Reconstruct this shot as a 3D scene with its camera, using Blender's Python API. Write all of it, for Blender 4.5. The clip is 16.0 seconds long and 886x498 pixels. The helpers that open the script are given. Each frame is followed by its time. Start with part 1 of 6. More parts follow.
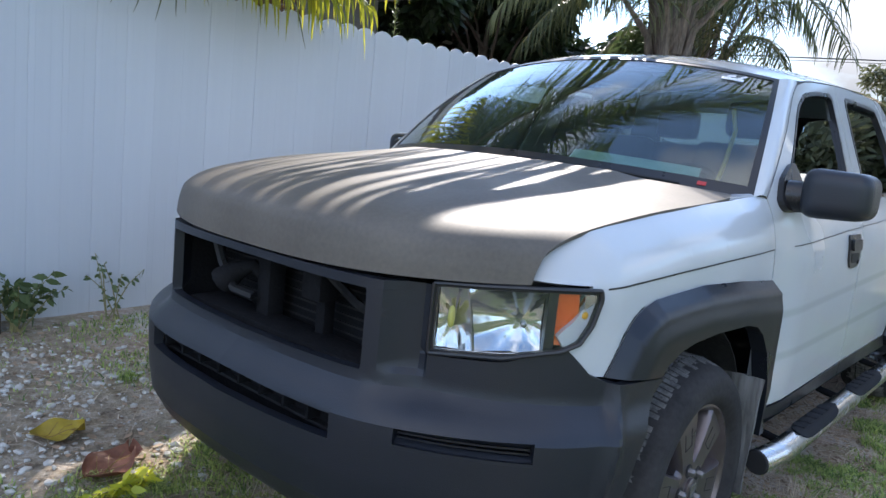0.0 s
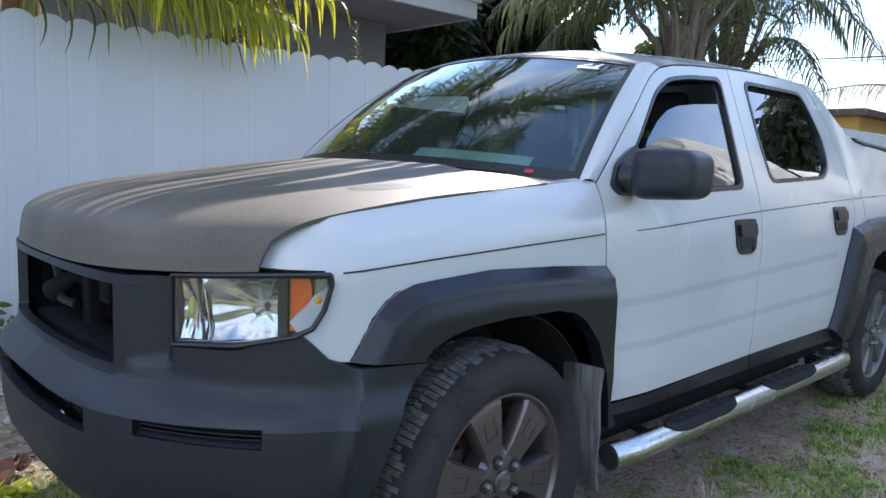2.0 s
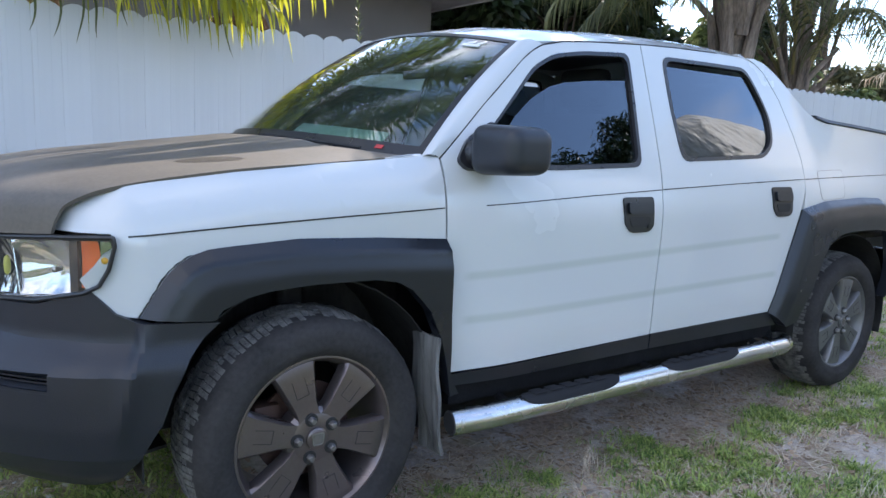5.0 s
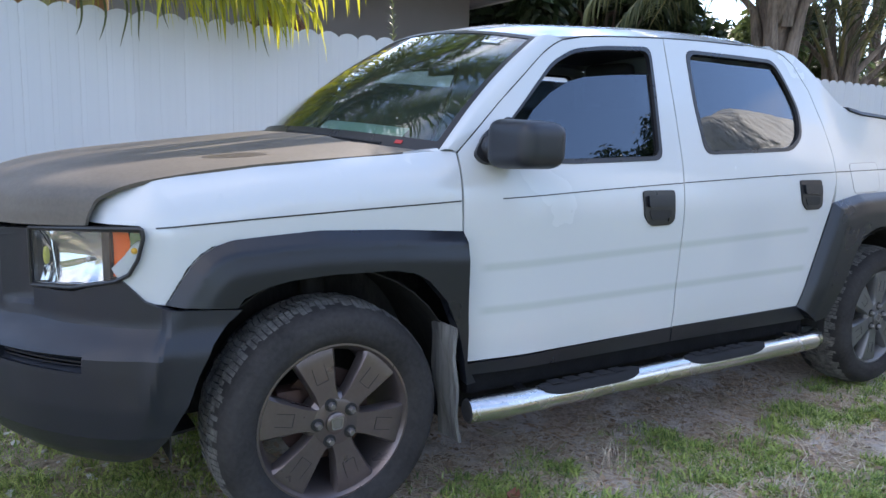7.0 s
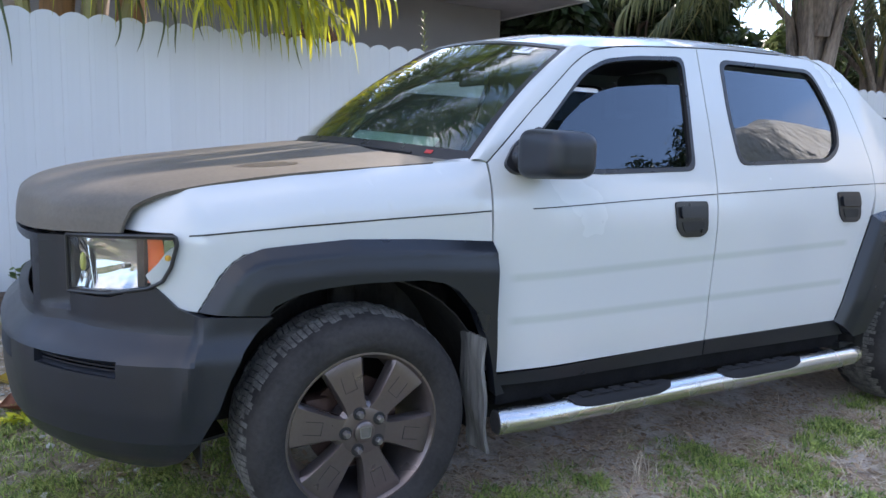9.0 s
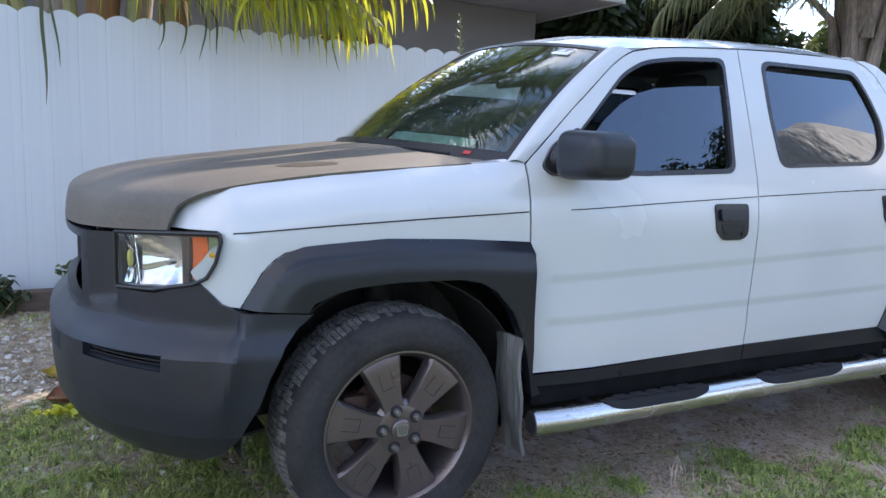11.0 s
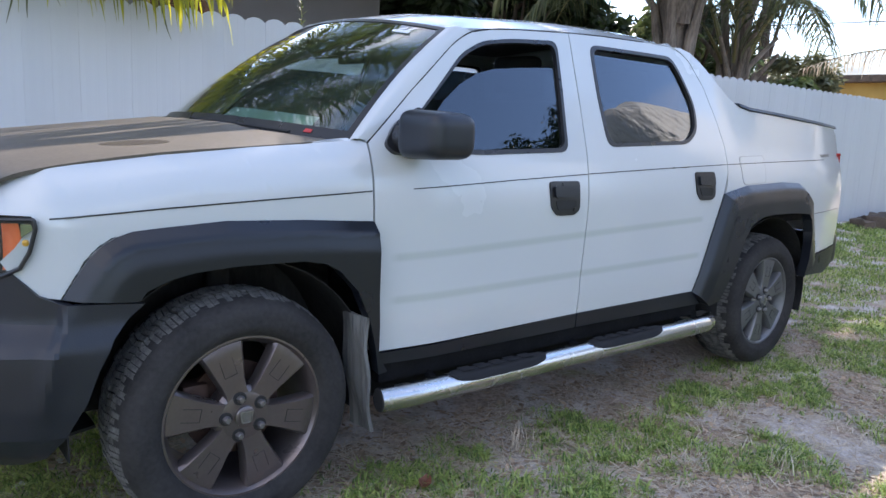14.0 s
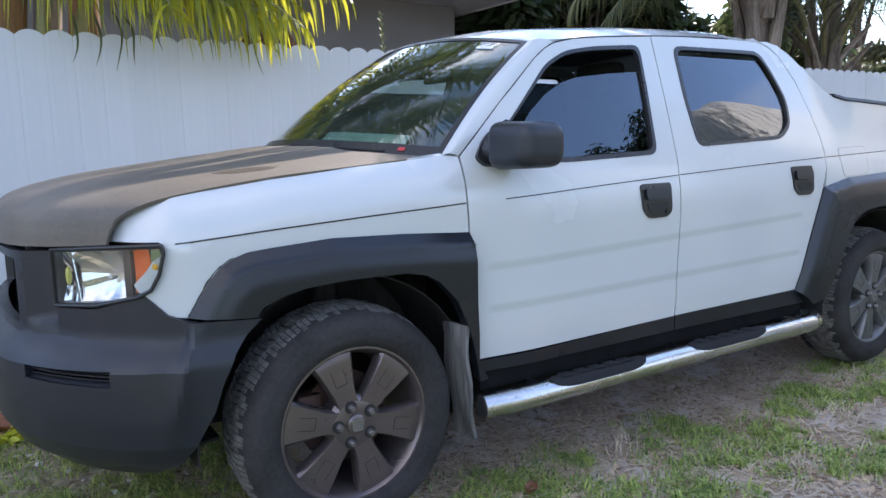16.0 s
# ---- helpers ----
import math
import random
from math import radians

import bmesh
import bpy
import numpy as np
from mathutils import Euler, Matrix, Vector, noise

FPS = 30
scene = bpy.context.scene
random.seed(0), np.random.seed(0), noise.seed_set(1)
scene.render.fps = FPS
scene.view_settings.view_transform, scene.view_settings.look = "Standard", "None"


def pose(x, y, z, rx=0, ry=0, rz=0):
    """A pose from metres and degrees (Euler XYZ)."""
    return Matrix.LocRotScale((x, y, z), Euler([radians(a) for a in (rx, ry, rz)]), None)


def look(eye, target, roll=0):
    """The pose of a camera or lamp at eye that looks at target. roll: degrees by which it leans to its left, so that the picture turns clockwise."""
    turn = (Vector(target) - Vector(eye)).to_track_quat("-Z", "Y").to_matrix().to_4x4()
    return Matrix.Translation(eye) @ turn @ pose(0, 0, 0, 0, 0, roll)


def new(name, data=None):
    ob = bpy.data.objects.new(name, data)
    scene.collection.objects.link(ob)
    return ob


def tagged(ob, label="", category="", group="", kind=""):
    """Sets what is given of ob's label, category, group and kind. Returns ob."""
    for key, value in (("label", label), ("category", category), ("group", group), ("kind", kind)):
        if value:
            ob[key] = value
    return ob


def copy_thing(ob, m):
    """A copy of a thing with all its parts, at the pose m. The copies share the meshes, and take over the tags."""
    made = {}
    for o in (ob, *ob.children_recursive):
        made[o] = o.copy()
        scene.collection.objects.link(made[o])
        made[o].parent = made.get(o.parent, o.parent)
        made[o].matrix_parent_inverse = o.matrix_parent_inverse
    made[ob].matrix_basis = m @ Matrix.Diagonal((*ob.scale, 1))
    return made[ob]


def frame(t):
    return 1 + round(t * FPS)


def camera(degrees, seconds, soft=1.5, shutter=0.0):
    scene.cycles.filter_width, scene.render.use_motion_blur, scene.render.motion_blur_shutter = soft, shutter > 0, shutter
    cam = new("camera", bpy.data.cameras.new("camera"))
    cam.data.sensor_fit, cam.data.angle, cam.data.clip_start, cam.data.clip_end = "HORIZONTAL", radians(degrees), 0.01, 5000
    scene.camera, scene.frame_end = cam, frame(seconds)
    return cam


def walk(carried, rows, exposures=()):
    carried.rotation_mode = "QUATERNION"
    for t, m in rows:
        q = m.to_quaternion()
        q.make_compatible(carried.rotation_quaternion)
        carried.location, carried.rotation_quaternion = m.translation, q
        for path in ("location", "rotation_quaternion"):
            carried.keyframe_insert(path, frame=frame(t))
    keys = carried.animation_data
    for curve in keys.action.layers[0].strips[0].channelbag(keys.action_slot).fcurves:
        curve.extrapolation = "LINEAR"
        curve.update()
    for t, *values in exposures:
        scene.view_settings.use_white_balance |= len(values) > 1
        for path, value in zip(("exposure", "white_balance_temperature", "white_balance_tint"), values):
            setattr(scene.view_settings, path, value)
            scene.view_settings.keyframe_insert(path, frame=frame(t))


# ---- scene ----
cam = camera(62.5, 16.0)
PATH = [
    (0, (-1.985, -1.632, 1.291), (-0.496, -0.331, 0.989), 5.9),
    (0.5, (-1.819, -1.735, 1.262), (-0.284, -0.486, 0.969), 4.8),
    (1, (-1.666, -1.863, 1.252), (-0.143, -0.603, 0.949), 2.8),
    (1.5, (-1.578, -2.058, 1.242), (-0.156, -0.679, 0.965), 2.0),
    (2, (-1.457, -2.201, 1.244), (-0.099, -0.751, 1.011), 2.1),
    (2.5, (-1.281, -2.264, 1.252), (-0.007, -0.733, 1.074), 1.3),
    (3, (-1.207, -2.423, 1.254), (-0.046, -0.801, 1.116), 1.1),
    (3.5, (-1.158, -2.573, 1.266), (-0.086, -0.891, 1.124), 2.0),
    (4, (-1.054, -2.576, 1.258), (0.028, -0.907, 1.044), 2.5),
    (4.5, (-0.973, -2.646, 1.264), (0.162, -1.023, 0.988), 2.5),
    (4.7, (-0.941, -2.717, 1.266), (0.218, -1.114, 0.969), 2.4),
    (6.8, (-0.868, -2.884, 1.262), (0.225, -1.239, 0.944), 1.9),
    (7, (-0.877, -2.881, 1.261), (0.18, -1.212, 0.949), 1.9),
    (7.5, (-0.883, -2.869, 1.26), (0.113, -1.161, 0.958), 2.1),
    (8, (-0.878, -2.873, 1.257), (0.097, -1.151, 0.968), 2.1),
    (8.5, (-0.879, -2.876, 1.261), (0.102, -1.156, 0.973), 2.1),
    (9, (-0.877, -2.879, 1.258), (0.113, -1.165, 0.972), 2.0),
    (9.5, (-0.893, -2.879, 1.255), (0.089, -1.161, 0.969), 1.9),
    (11.8, (-0.908, -2.885, 1.25), (-0.016, -1.119, 0.961), 2.4),
    (12, (-0.921, -2.863, 1.257), (0.008, -1.119, 0.947), 2.6),
    (12.5, (-0.882, -2.868, 1.267), (0.17, -1.2, 0.931), 2.7),
    (13, (-0.845, -2.898, 1.271), (0.364, -1.342, 0.928), 2.8),
    (13.5, (-0.852, -2.899, 1.278), (0.414, -1.389, 0.934), 3.0),
    (14, (-0.881, -2.891, 1.27), (0.37, -1.367, 0.935), 2.8),
    (14.5, (-0.924, -2.892, 1.261), (0.26, -1.314, 0.93), 2.0),
    (15, (-0.945, -2.889, 1.255), (0.18, -1.268, 0.927), 1.0),
    (15.5, (-0.948, -2.908, 1.247), (0.134, -1.255, 0.935), -0.1),
    (16, (-0.952, -2.921, 1.252), (0.118, -1.257, 0.961), -1.1),
]
walk(cam, [(t, look(eye, target, roll)) for t, eye, target, roll in PATH], [(0.0, 1.62, 6600, 13), (0.4, 1.52, 6650, 13), (3.5, 1.78, 6650, 13), (7.0, 1.9, 6850, 16), (12.5, 1.92, 6900, 17), (13.5, 1.77, 6900, 17), (14.0, 1.79, 6900, 17), (16.0, 1.89, 6900, 17)])


# ---- world ----
SUN_AZ, SUN_EL = radians(36.0), radians(38.0)     # the sun stands over the fence, behind the truck's tail
world = bpy.data.worlds.new("sky")
scene.world = world
world.use_nodes = True
wn, wl = world.node_tree.nodes, world.node_tree.links
wn.clear()
w_out, w_bg, w_sky = wn.new("ShaderNodeOutputWorld"), wn.new("ShaderNodeBackground"), wn.new("ShaderNodeTexSky")
w_sky.sky_type, w_sky.sun_disc = "NISHITA", False
w_sky.sun_elevation, w_sky.sun_rotation = SUN_EL, math.pi / 2 - SUN_AZ
w_sky.air_density, w_sky.dust_density, w_sky.ozone_density = 1.0, 0.05, 3.0
w_tc, w_map, w_noise, w_ramp, w_mix = (wn.new("ShaderNodeTexCoord"), wn.new("ShaderNodeMapping"), wn.new("ShaderNodeTexNoise"),
                                       wn.new("ShaderNodeValToRGB"), wn.new("ShaderNodeMixRGB"))
w_map.inputs["Scale"].default_value = (1.0, 1.0, 2.2)
w_noise.inputs["Scale"].default_value, w_noise.inputs["Detail"].default_value = 2.3, 7.0
w_ramp.color_ramp.elements[0].position, w_ramp.color_ramp.elements[1].position = 0.48, 0.70
wl.new(w_tc.outputs["Generated"], w_map.inputs["Vector"])
wl.new(w_map.outputs["Vector"], w_noise.inputs["Vector"])
w_sep, w_low, w_add = wn.new("ShaderNodeSeparateXYZ"), wn.new("ShaderNodeMapRange"), wn.new("ShaderNodeMath")
w_low.inputs["From Min"].default_value, w_low.inputs["From Max"].default_value = 0.02, 0.17   # thicker towards the horizon
w_low.inputs["To Min"].default_value, w_low.inputs["To Max"].default_value = 0.26, 0.0
wl.new(w_tc.outputs["Generated"], w_sep.inputs["Vector"])
wl.new(w_sep.outputs["Z"], w_low.inputs["Value"])
wl.new(w_low.outputs["Result"], w_add.inputs[0])
wl.new(w_noise.outputs["Fac"], w_add.inputs[1])
wl.new(w_add.outputs["Value"], w_ramp.inputs["Fac"])
wl.new(w_ramp.outputs["Color"], w_mix.inputs["Fac"])
w_tone, w_far = wn.new("ShaderNodeMixRGB"), wn.new("ShaderNodeMapRange")                      # greyer cloud low down
w_tone.inputs[1].default_value, w_tone.inputs[2].default_value = (1.35, 1.46, 1.62, 1), (4.8, 4.95, 5.3, 1)
w_far.inputs["From Min"].default_value, w_far.inputs["From Max"].default_value = 0.10, 0.34
wl.new(w_sep.outputs["Z"], w_far.inputs["Value"])
wl.new(w_far.outputs["Result"], w_tone.inputs["Fac"])
wl.new(w_tone.outputs["Color"], w_mix.inputs[2])
wl.new(w_sky.outputs["Color"], w_mix.inputs[1])
wl.new(w_mix.outputs["Color"], w_bg.inputs["Color"])
w_bg.inputs["Strength"].default_value = 0.15
wl.new(w_bg.outputs["Background"], w_out.inputs["Surface"])

sun_data = bpy.data.lights.new("sun", "SUN")
sun_data.energy, sun_data.angle, sun_data.color = 2.55, radians(0.4), (1.0, 0.95, 0.88)
sun = new("sun", sun_data)
sun_dir = Vector((math.cos(SUN_EL) * math.cos(SUN_AZ), math.cos(SUN_EL) * math.sin(SUN_AZ), math.sin(SUN_EL)))
sun.matrix_world = look(sun_dir * 40, (0, 0, 0))
tagged(sun, kind="structure")


# ---- materials ----
def mat(name, base, rough=0.6, metal=0.0, var=0.12, scale=6.0, fine=60.0, bump=0.1, coat=0.0, spec=0.5, dark=None, dirt=0.0,
        rand=0.0, transl=0.0, stretch=(1, 1, 1), coords="Object", depth=0.01):
    """A surface with variation at two scales, dirt patches and fine relief."""
    m = bpy.data.materials.new(name)
    m.use_nodes = True
    n, l = m.node_tree.nodes, m.node_tree.links
    b = n["Principled BSDF"]
    b.inputs["Metallic"].default_value, b.inputs["Specular IOR Level"].default_value = metal, spec
    b.inputs["Coat Weight"].default_value, b.inputs["Coat Roughness"].default_value = coat, 0.05
    tc, mp = n.new("ShaderNodeTexCoord"), n.new("ShaderNodeMapping")
    mp.inputs["Scale"].default_value = stretch
    l.new(tc.outputs[coords], mp.inputs["Vector"])
    big, small = n.new("ShaderNodeTexNoise"), n.new("ShaderNodeTexNoise")
    for t, s, d in ((big, scale, 4.0), (small, fine, 3.0)):
        t.inputs["Scale"].default_value, t.inputs["Detail"].default_value = s, d
        l.new(mp.outputs["Vector"], t.inputs["Vector"])
    other = dark or tuple(c * 0.55 for c in base)
    add = n.new("ShaderNodeMath")
    add.operation = "MULTIPLY_ADD"
    add.inputs[1].default_value = 0.45
    l.new(small.outputs["Fac"], add.inputs[0])
    l.new(big.outputs["Fac"], add.inputs[2])
    rng = n.new("ShaderNodeMapRange")
    rng.inputs["From Min"].default_value, rng.inputs["From Max"].default_value = 0.45, 1.0
    rng.inputs["To Min"].default_value, rng.inputs["To Max"].default_value = 0.0, min(1.0, var * 2.2 + dirt)
    l.new(add.outputs["Value"], rng.inputs["Value"])
    mix = n.new("ShaderNodeMixRGB")
    mix.inputs[1].default_value, mix.inputs[2].default_value = (*base, 1), (*other, 1)
    l.new(rng.outputs["Result"], mix.inputs["Fac"])
    col = mix.outputs["Color"]
    if rand:
        info, hsv, rr = n.new("ShaderNodeObjectInfo"), n.new("ShaderNodeHueSaturation"), n.new("ShaderNodeMapRange")
        rr.inputs["To Min"].default_value, rr.inputs["To Max"].default_value = 1 - rand, 1 + rand
        l.new(info.outputs["Random"], rr.inputs["Value"])
        l.new(rr.outputs["Result"], hsv.inputs["Value"])
        l.new(col, hsv.inputs["Color"])
        col = hsv.outputs["Color"]
    l.new(col, b.inputs["Base Color"])
    r2 = n.new("ShaderNodeMapRange")
    r2.inputs["To Min"].default_value, r2.inputs["To Max"].default_value = max(0.02, rough - 0.12 * (rough > 0.1)), min(1, rough + 0.14 * (rough > 0.1))
    l.new(big.outputs["Fac"], r2.inputs["Value"])
    l.new(r2.outputs["Result"], b.inputs["Roughness"])
    if bump:
        bp = n.new("ShaderNodeBump")
        bp.inputs["Strength"].default_value, bp.inputs["Distance"].default_value = bump, depth
        l.new(small.outputs["Fac"], bp.inputs["Height"])
        l.new(bp.outputs["Normal"], b.inputs["Normal"])
    if transl:
        t, ms = n.new("ShaderNodeBsdfTranslucent"), n.new("ShaderNodeMixShader")
        l.new(col, t.inputs["Color"])
        ms.inputs["Fac"].default_value = transl
        l.new(b.outputs["BSDF"], ms.inputs[1])
        l.new(t.outputs["BSDF"], ms.inputs[2])
        l.new(ms.outputs["Shader"], n["Material Output"].inputs["Surface"])
    return m


def leaf_mat(name, base, dark, rough=0.45, transl=0.4):
    """Leaves: each island takes its own tone."""
    m = mat(name, base, rough, var=0.2, scale=4, fine=30, bump=0.0, dark=dark, transl=transl)
    n, l = m.node_tree.nodes, m.node_tree.links
    geo = n.new("ShaderNodeNewGeometry")
    mix = [x for x in n if x.type == "MIX_RGB"][0]
    l.new(geo.outputs["Random Per Island"], mix.inputs["Fac"])
    return m


def glass_mat(name, tint, rough=0.0, blend=0.0, gain=1.0, dust=0.0, gloss=(1, 1, 1)):
    """Thin tinted glass: a clear see-through film under a glossy face, with a thin film of dust."""
    m = bpy.data.materials.new(name)
    m.use_nodes = True
    n, l = m.node_tree.nodes, m.node_tree.links
    n.remove(n["Principled BSDF"])
    tr, gl, mx, lw, pw, mul = (n.new("ShaderNodeBsdfTransparent"), n.new("ShaderNodeBsdfGlossy"), n.new("ShaderNodeMixShader"),
                               n.new("ShaderNodeLayerWeight"), n.new("ShaderNodeMath"), n.new("ShaderNodeMath"))
    tr.inputs["Color"].default_value = (*tint, 1)
    gl.inputs["Roughness"].default_value = rough
    gl.inputs["Color"].default_value = (*gloss, 1)
    lw.inputs["Blend"].default_value = 0.5
    pw.operation, mul.operation, mul.use_clamp = "POWER", "MULTIPLY_ADD", True
    pw.inputs[1].default_value = 5.0
    mul.inputs[1].default_value, mul.inputs[2].default_value = gain * 0.96, gain * 0.04 + blend
    l.new(lw.outputs["Facing"], pw.inputs[0])
    l.new(pw.outputs["Value"], mul.inputs[0])
    l.new(mul.outputs["Value"], mx.inputs["Fac"])
    l.new(tr.outputs["BSDF"], mx.inputs[1])
    l.new(gl.outputs["BSDF"], mx.inputs[2])
    out = mx.outputs["Shader"]
    if dust:
        df, m2, tc, ns, mr = (n.new("ShaderNodeBsdfDiffuse"), n.new("ShaderNodeMixShader"), n.new("ShaderNodeTexCoord"), n.new("ShaderNodeTexNoise"), n.new("ShaderNodeMapRange"))
        df.inputs["Color"].default_value = (0.50, 0.54, 0.50, 1)
        ns.inputs["Scale"].default_value, ns.inputs["Detail"].default_value = 5.0, 6.0
        mr.inputs["From Min"].default_value, mr.inputs["From Max"].default_value = 0.3, 0.75
        mr.inputs["To Min"].default_value, mr.inputs["To Max"].default_value = dust * 0.6, dust * 1.5
        l.new(tc.outputs["Object"], ns.inputs["Vector"])
        l.new(ns.outputs["Fac"], mr.inputs["Value"])
        l.new(mr.outputs["Result"], m2.inputs["Fac"])
        l.new(out, m2.inputs[1])
        l.new(df.outputs["BSDF"], m2.inputs[2])
        out = m2.outputs["Shader"]
    l.new(out, n["Material Output"].inputs["Surface"])
    return m


def white_paint():
    """White car paint with the dull ghosts of two removed door mouldings."""
    m = mat("white_paint", (0.575, 0.592, 0.605), 0.22, var=0.06, scale=2.0, fine=250, bump=0.02, coat=0.6, dark=(0.485, 0.51, 0.52), depth=0.002)
    n, l = m.node_tree.nodes, m.node_tree.links
    tc, sep = n.new("ShaderNodeTexCoord"), n.new("ShaderNodeSeparateXYZ")
    l.new(tc.outputs["Object"], sep.inputs["Vector"])
    fac = None
    for z0, slope in ((0.803, 0.031), (0.664, 0.014)):
        ma = n.new("ShaderNodeMath")
        ma.operation = "MULTIPLY_ADD"
        ma.inputs[1].default_value, ma.inputs[2].default_value = -slope, -z0
        l.new(sep.outputs["X"], ma.inputs[0])
        ad = n.new("ShaderNodeMath")
        l.new(ma.outputs[0], ad.inputs[0])
        l.new(sep.outputs["Z"], ad.inputs[1])
        ab = n.new("ShaderNodeMath")
        ab.operation = "ABSOLUTE"
        l.new(ad.outputs[0], ab.inputs[0])
        mr = n.new("ShaderNodeMapRange")
        mr.interpolation_type = "SMOOTHSTEP"
        mr.inputs["From Min"].default_value, mr.inputs["From Max"].default_value = 0.004, 0.022
        mr.inputs["To Min"].default_value, mr.inputs["To Max"].default_value = 0.62, 0.0
        l.new(ab.outputs[0], mr.inputs["Value"])
        if fac is None:
            fac = mr.outputs[0]
        else:
            mx = n.new("ShaderNodeMath")
            mx.operation = "MAXIMUM"
            l.new(fac, mx.inputs[0])
            l.new(mr.outputs[0], mx.inputs[1])
            fac = mx.outputs[0]
    # only along the doors
    for edge, sign in ((0.53, 1), (2.36, -1)):
        mr = n.new("ShaderNodeMapRange")
        mr.inputs["From Min"].default_value, mr.inputs["From Max"].default_value = edge - 0.02 * sign, edge + 0.02 * sign
        l.new(sep.outputs["X"], mr.inputs["Value"])
        mu = n.new("ShaderNodeMath")
        mu.operation = "MULTIPLY"
        l.new(fac, mu.inputs[0])
        l.new(mr.outputs[0], mu.inputs[1])
        fac = mu.outputs[0]
    mix = [x for x in n if x.type == "MIX_RGB"][0]
    b = n["Principled BSDF"]
    m2 = n.new("ShaderNodeMixRGB")
    m2.inputs[2].default_value = (0.425, 0.46, 0.435, 1)
    l.new(fac, m2.inputs["Fac"])
    l.new(mix.outputs["Color"], m2.inputs[1])
    l.new(m2.outputs["Color"], b.inputs["Base Color"])
    return m


M = {}
M["paint"] = white_paint()
M["hood"] = mat("bare_primer_hood", (0.160, 0.138, 0.112), 0.52, var=0.40, scale=3.0, fine=90, bump=0.05, dark=(0.088, 0.077, 0.065), spec=0.33, depth=0.003)
M["bumper"] = mat("textured_charcoal_plastic", (0.017, 0.020, 0.028), 0.38, var=0.25, scale=3.0, fine=300, bump=0.30, spec=0.5, depth=0.002)
M["flare"] = mat("satin_black_plastic", (0.0105, 0.013, 0.0195), 0.30, var=0.15, scale=4.0, fine=600, bump=0.12, spec=0.5, depth=0.002)
M["black"] = mat("black_rubber", (0.018, 0.018, 0.02), 0.6, var=0.2, scale=8, fine=200, bump=0.1, depth=0.002)
M["gloss_black"] = mat("dark_trim", (0.02, 0.02, 0.023), 0.3, var=0.15, fine=300, bump=0.05, depth=0.001)
M["well"] = mat("sooty_liner", (0.012, 0.012, 0.014), 0.8, var=0.4, scale=9, fine=60, bump=0.4, dark=(0.05, 0.048, 0.046), stretch=(1, 1, 0.4), spec=0.2)
M["mudflap"] = mat("dusty_mudflap", (0.30, 0.295, 0.29), 0.75, var=0.6, scale=16, fine=70, bump=0.8, dark=(0.025, 0.025, 0.028), stretch=(1, 1, 0.10))
# near-black in place of the shade under the sills and behind the grille
M["shade_black"] = mat("shadow_black", (0.017, 0.017, 0.019), 0.85, var=0.4, scale=8, fine=80, bump=0.3, spec=0.15)
M["rim_grey"] = mat("grey_alloy", (0.19, 0.19, 0.195), 0.42, metal=0.6, var=0.2, scale=8, fine=120, bump=0.05, dark=(0.09, 0.09, 0.09), depth=0.002)
M["tyre"] = mat("weathered_tyre", (0.015, 0.014, 0.0145), 0.84, var=0.6, scale=7, fine=70, bump=0.25, spec=0.28, dark=(0.050, 0.047, 0.047), depth=0.003)
M["tread"] = mat("worn_tread", (0.030, 0.029, 0.029), 0.8, var=0.6, scale=30, fine=160, bump=0.6, dark=(0.22, 0.21, 0.20), depth=0.004)
M["rim"] = mat("bronze_grey_alloy", (0.175, 0.150, 0.150), 0.30, metal=0.7, var=0.2, scale=8, fine=120, bump=0.05, dark=(0.10, 0.075, 0.07), depth=0.002)
M["steel"] = mat("dull_steel", (0.42, 0.42, 0.43), 0.35, metal=1.0, var=0.2, fine=100, bump=0.05)
M["rust"] = mat("rusty_disc", (0.10, 0.055, 0.045), 0.6, metal=0.4, var=0.4, fine=60, bump=0.2)
M["pad"] = mat("matt_step_pad", (0.028, 0.029, 0.032), 0.9, var=0.2, fine=200, bump=0.2, spec=0.12, depth=0.002)
M["nut"] = mat("dark_lug_nut", (0.26, 0.25, 0.25), 0.4, metal=0.8, var=0.2, fine=100, bump=0.05)
M["chrome"] = mat("polished_steel_tube", (0.60, 0.61, 0.62), 0.24, metal=1.0, var=0.08, scale=9, fine=150, bump=0.006, dark=(0.5, 0.5, 0.5), depth=0.002)
M["reflector"] = mat("lamp_reflector", (0.62, 0.63, 0.65), 0.14, metal=1.0, var=0.03, fine=60, bump=0.2, depth=0.003)
M["amber"] = mat("amber_lens", (0.85, 0.13, 0.02), 0.25, var=0.1, fine=150, bump=0.15, coat=0.6)
M["amber_bulb"] = mat("amber_bulb", (0.85, 0.42, 0.03), 0.2, var=0.1, fine=80, bump=0.0)
M["red_lens"] = mat("red_lens", (0.45, 0.03, 0.03), 0.2, var=0.1, fine=150, bump=0.1, coat=0.6)
M["yellow_film"] = mat("yellowed_bulb_shield", (0.62, 0.58, 0.12), 0.3, var=0.2, fine=80, bump=0.1)
M["lens"] = glass_mat("clear_lens", (0.97, 0.98, 0.98), 0.02, 0.0, 0.8, 0.01)
M["ws_glass"] = glass_mat("windscreen_glass", (0.60, 0.70, 0.67), 0.0, 0.025, 1.55, 0.012)
M["tint"] = glass_mat("tinted_glass", (0.15, 0.18, 0.20), 0.0, 0.03, 2.1, 0.0, (0.86, 0.92, 1.0))
M["light_tint"] = glass_mat("lightly_tinted_glass", (0.26, 0.29, 0.28), 0.0, 0.0, 1.0)
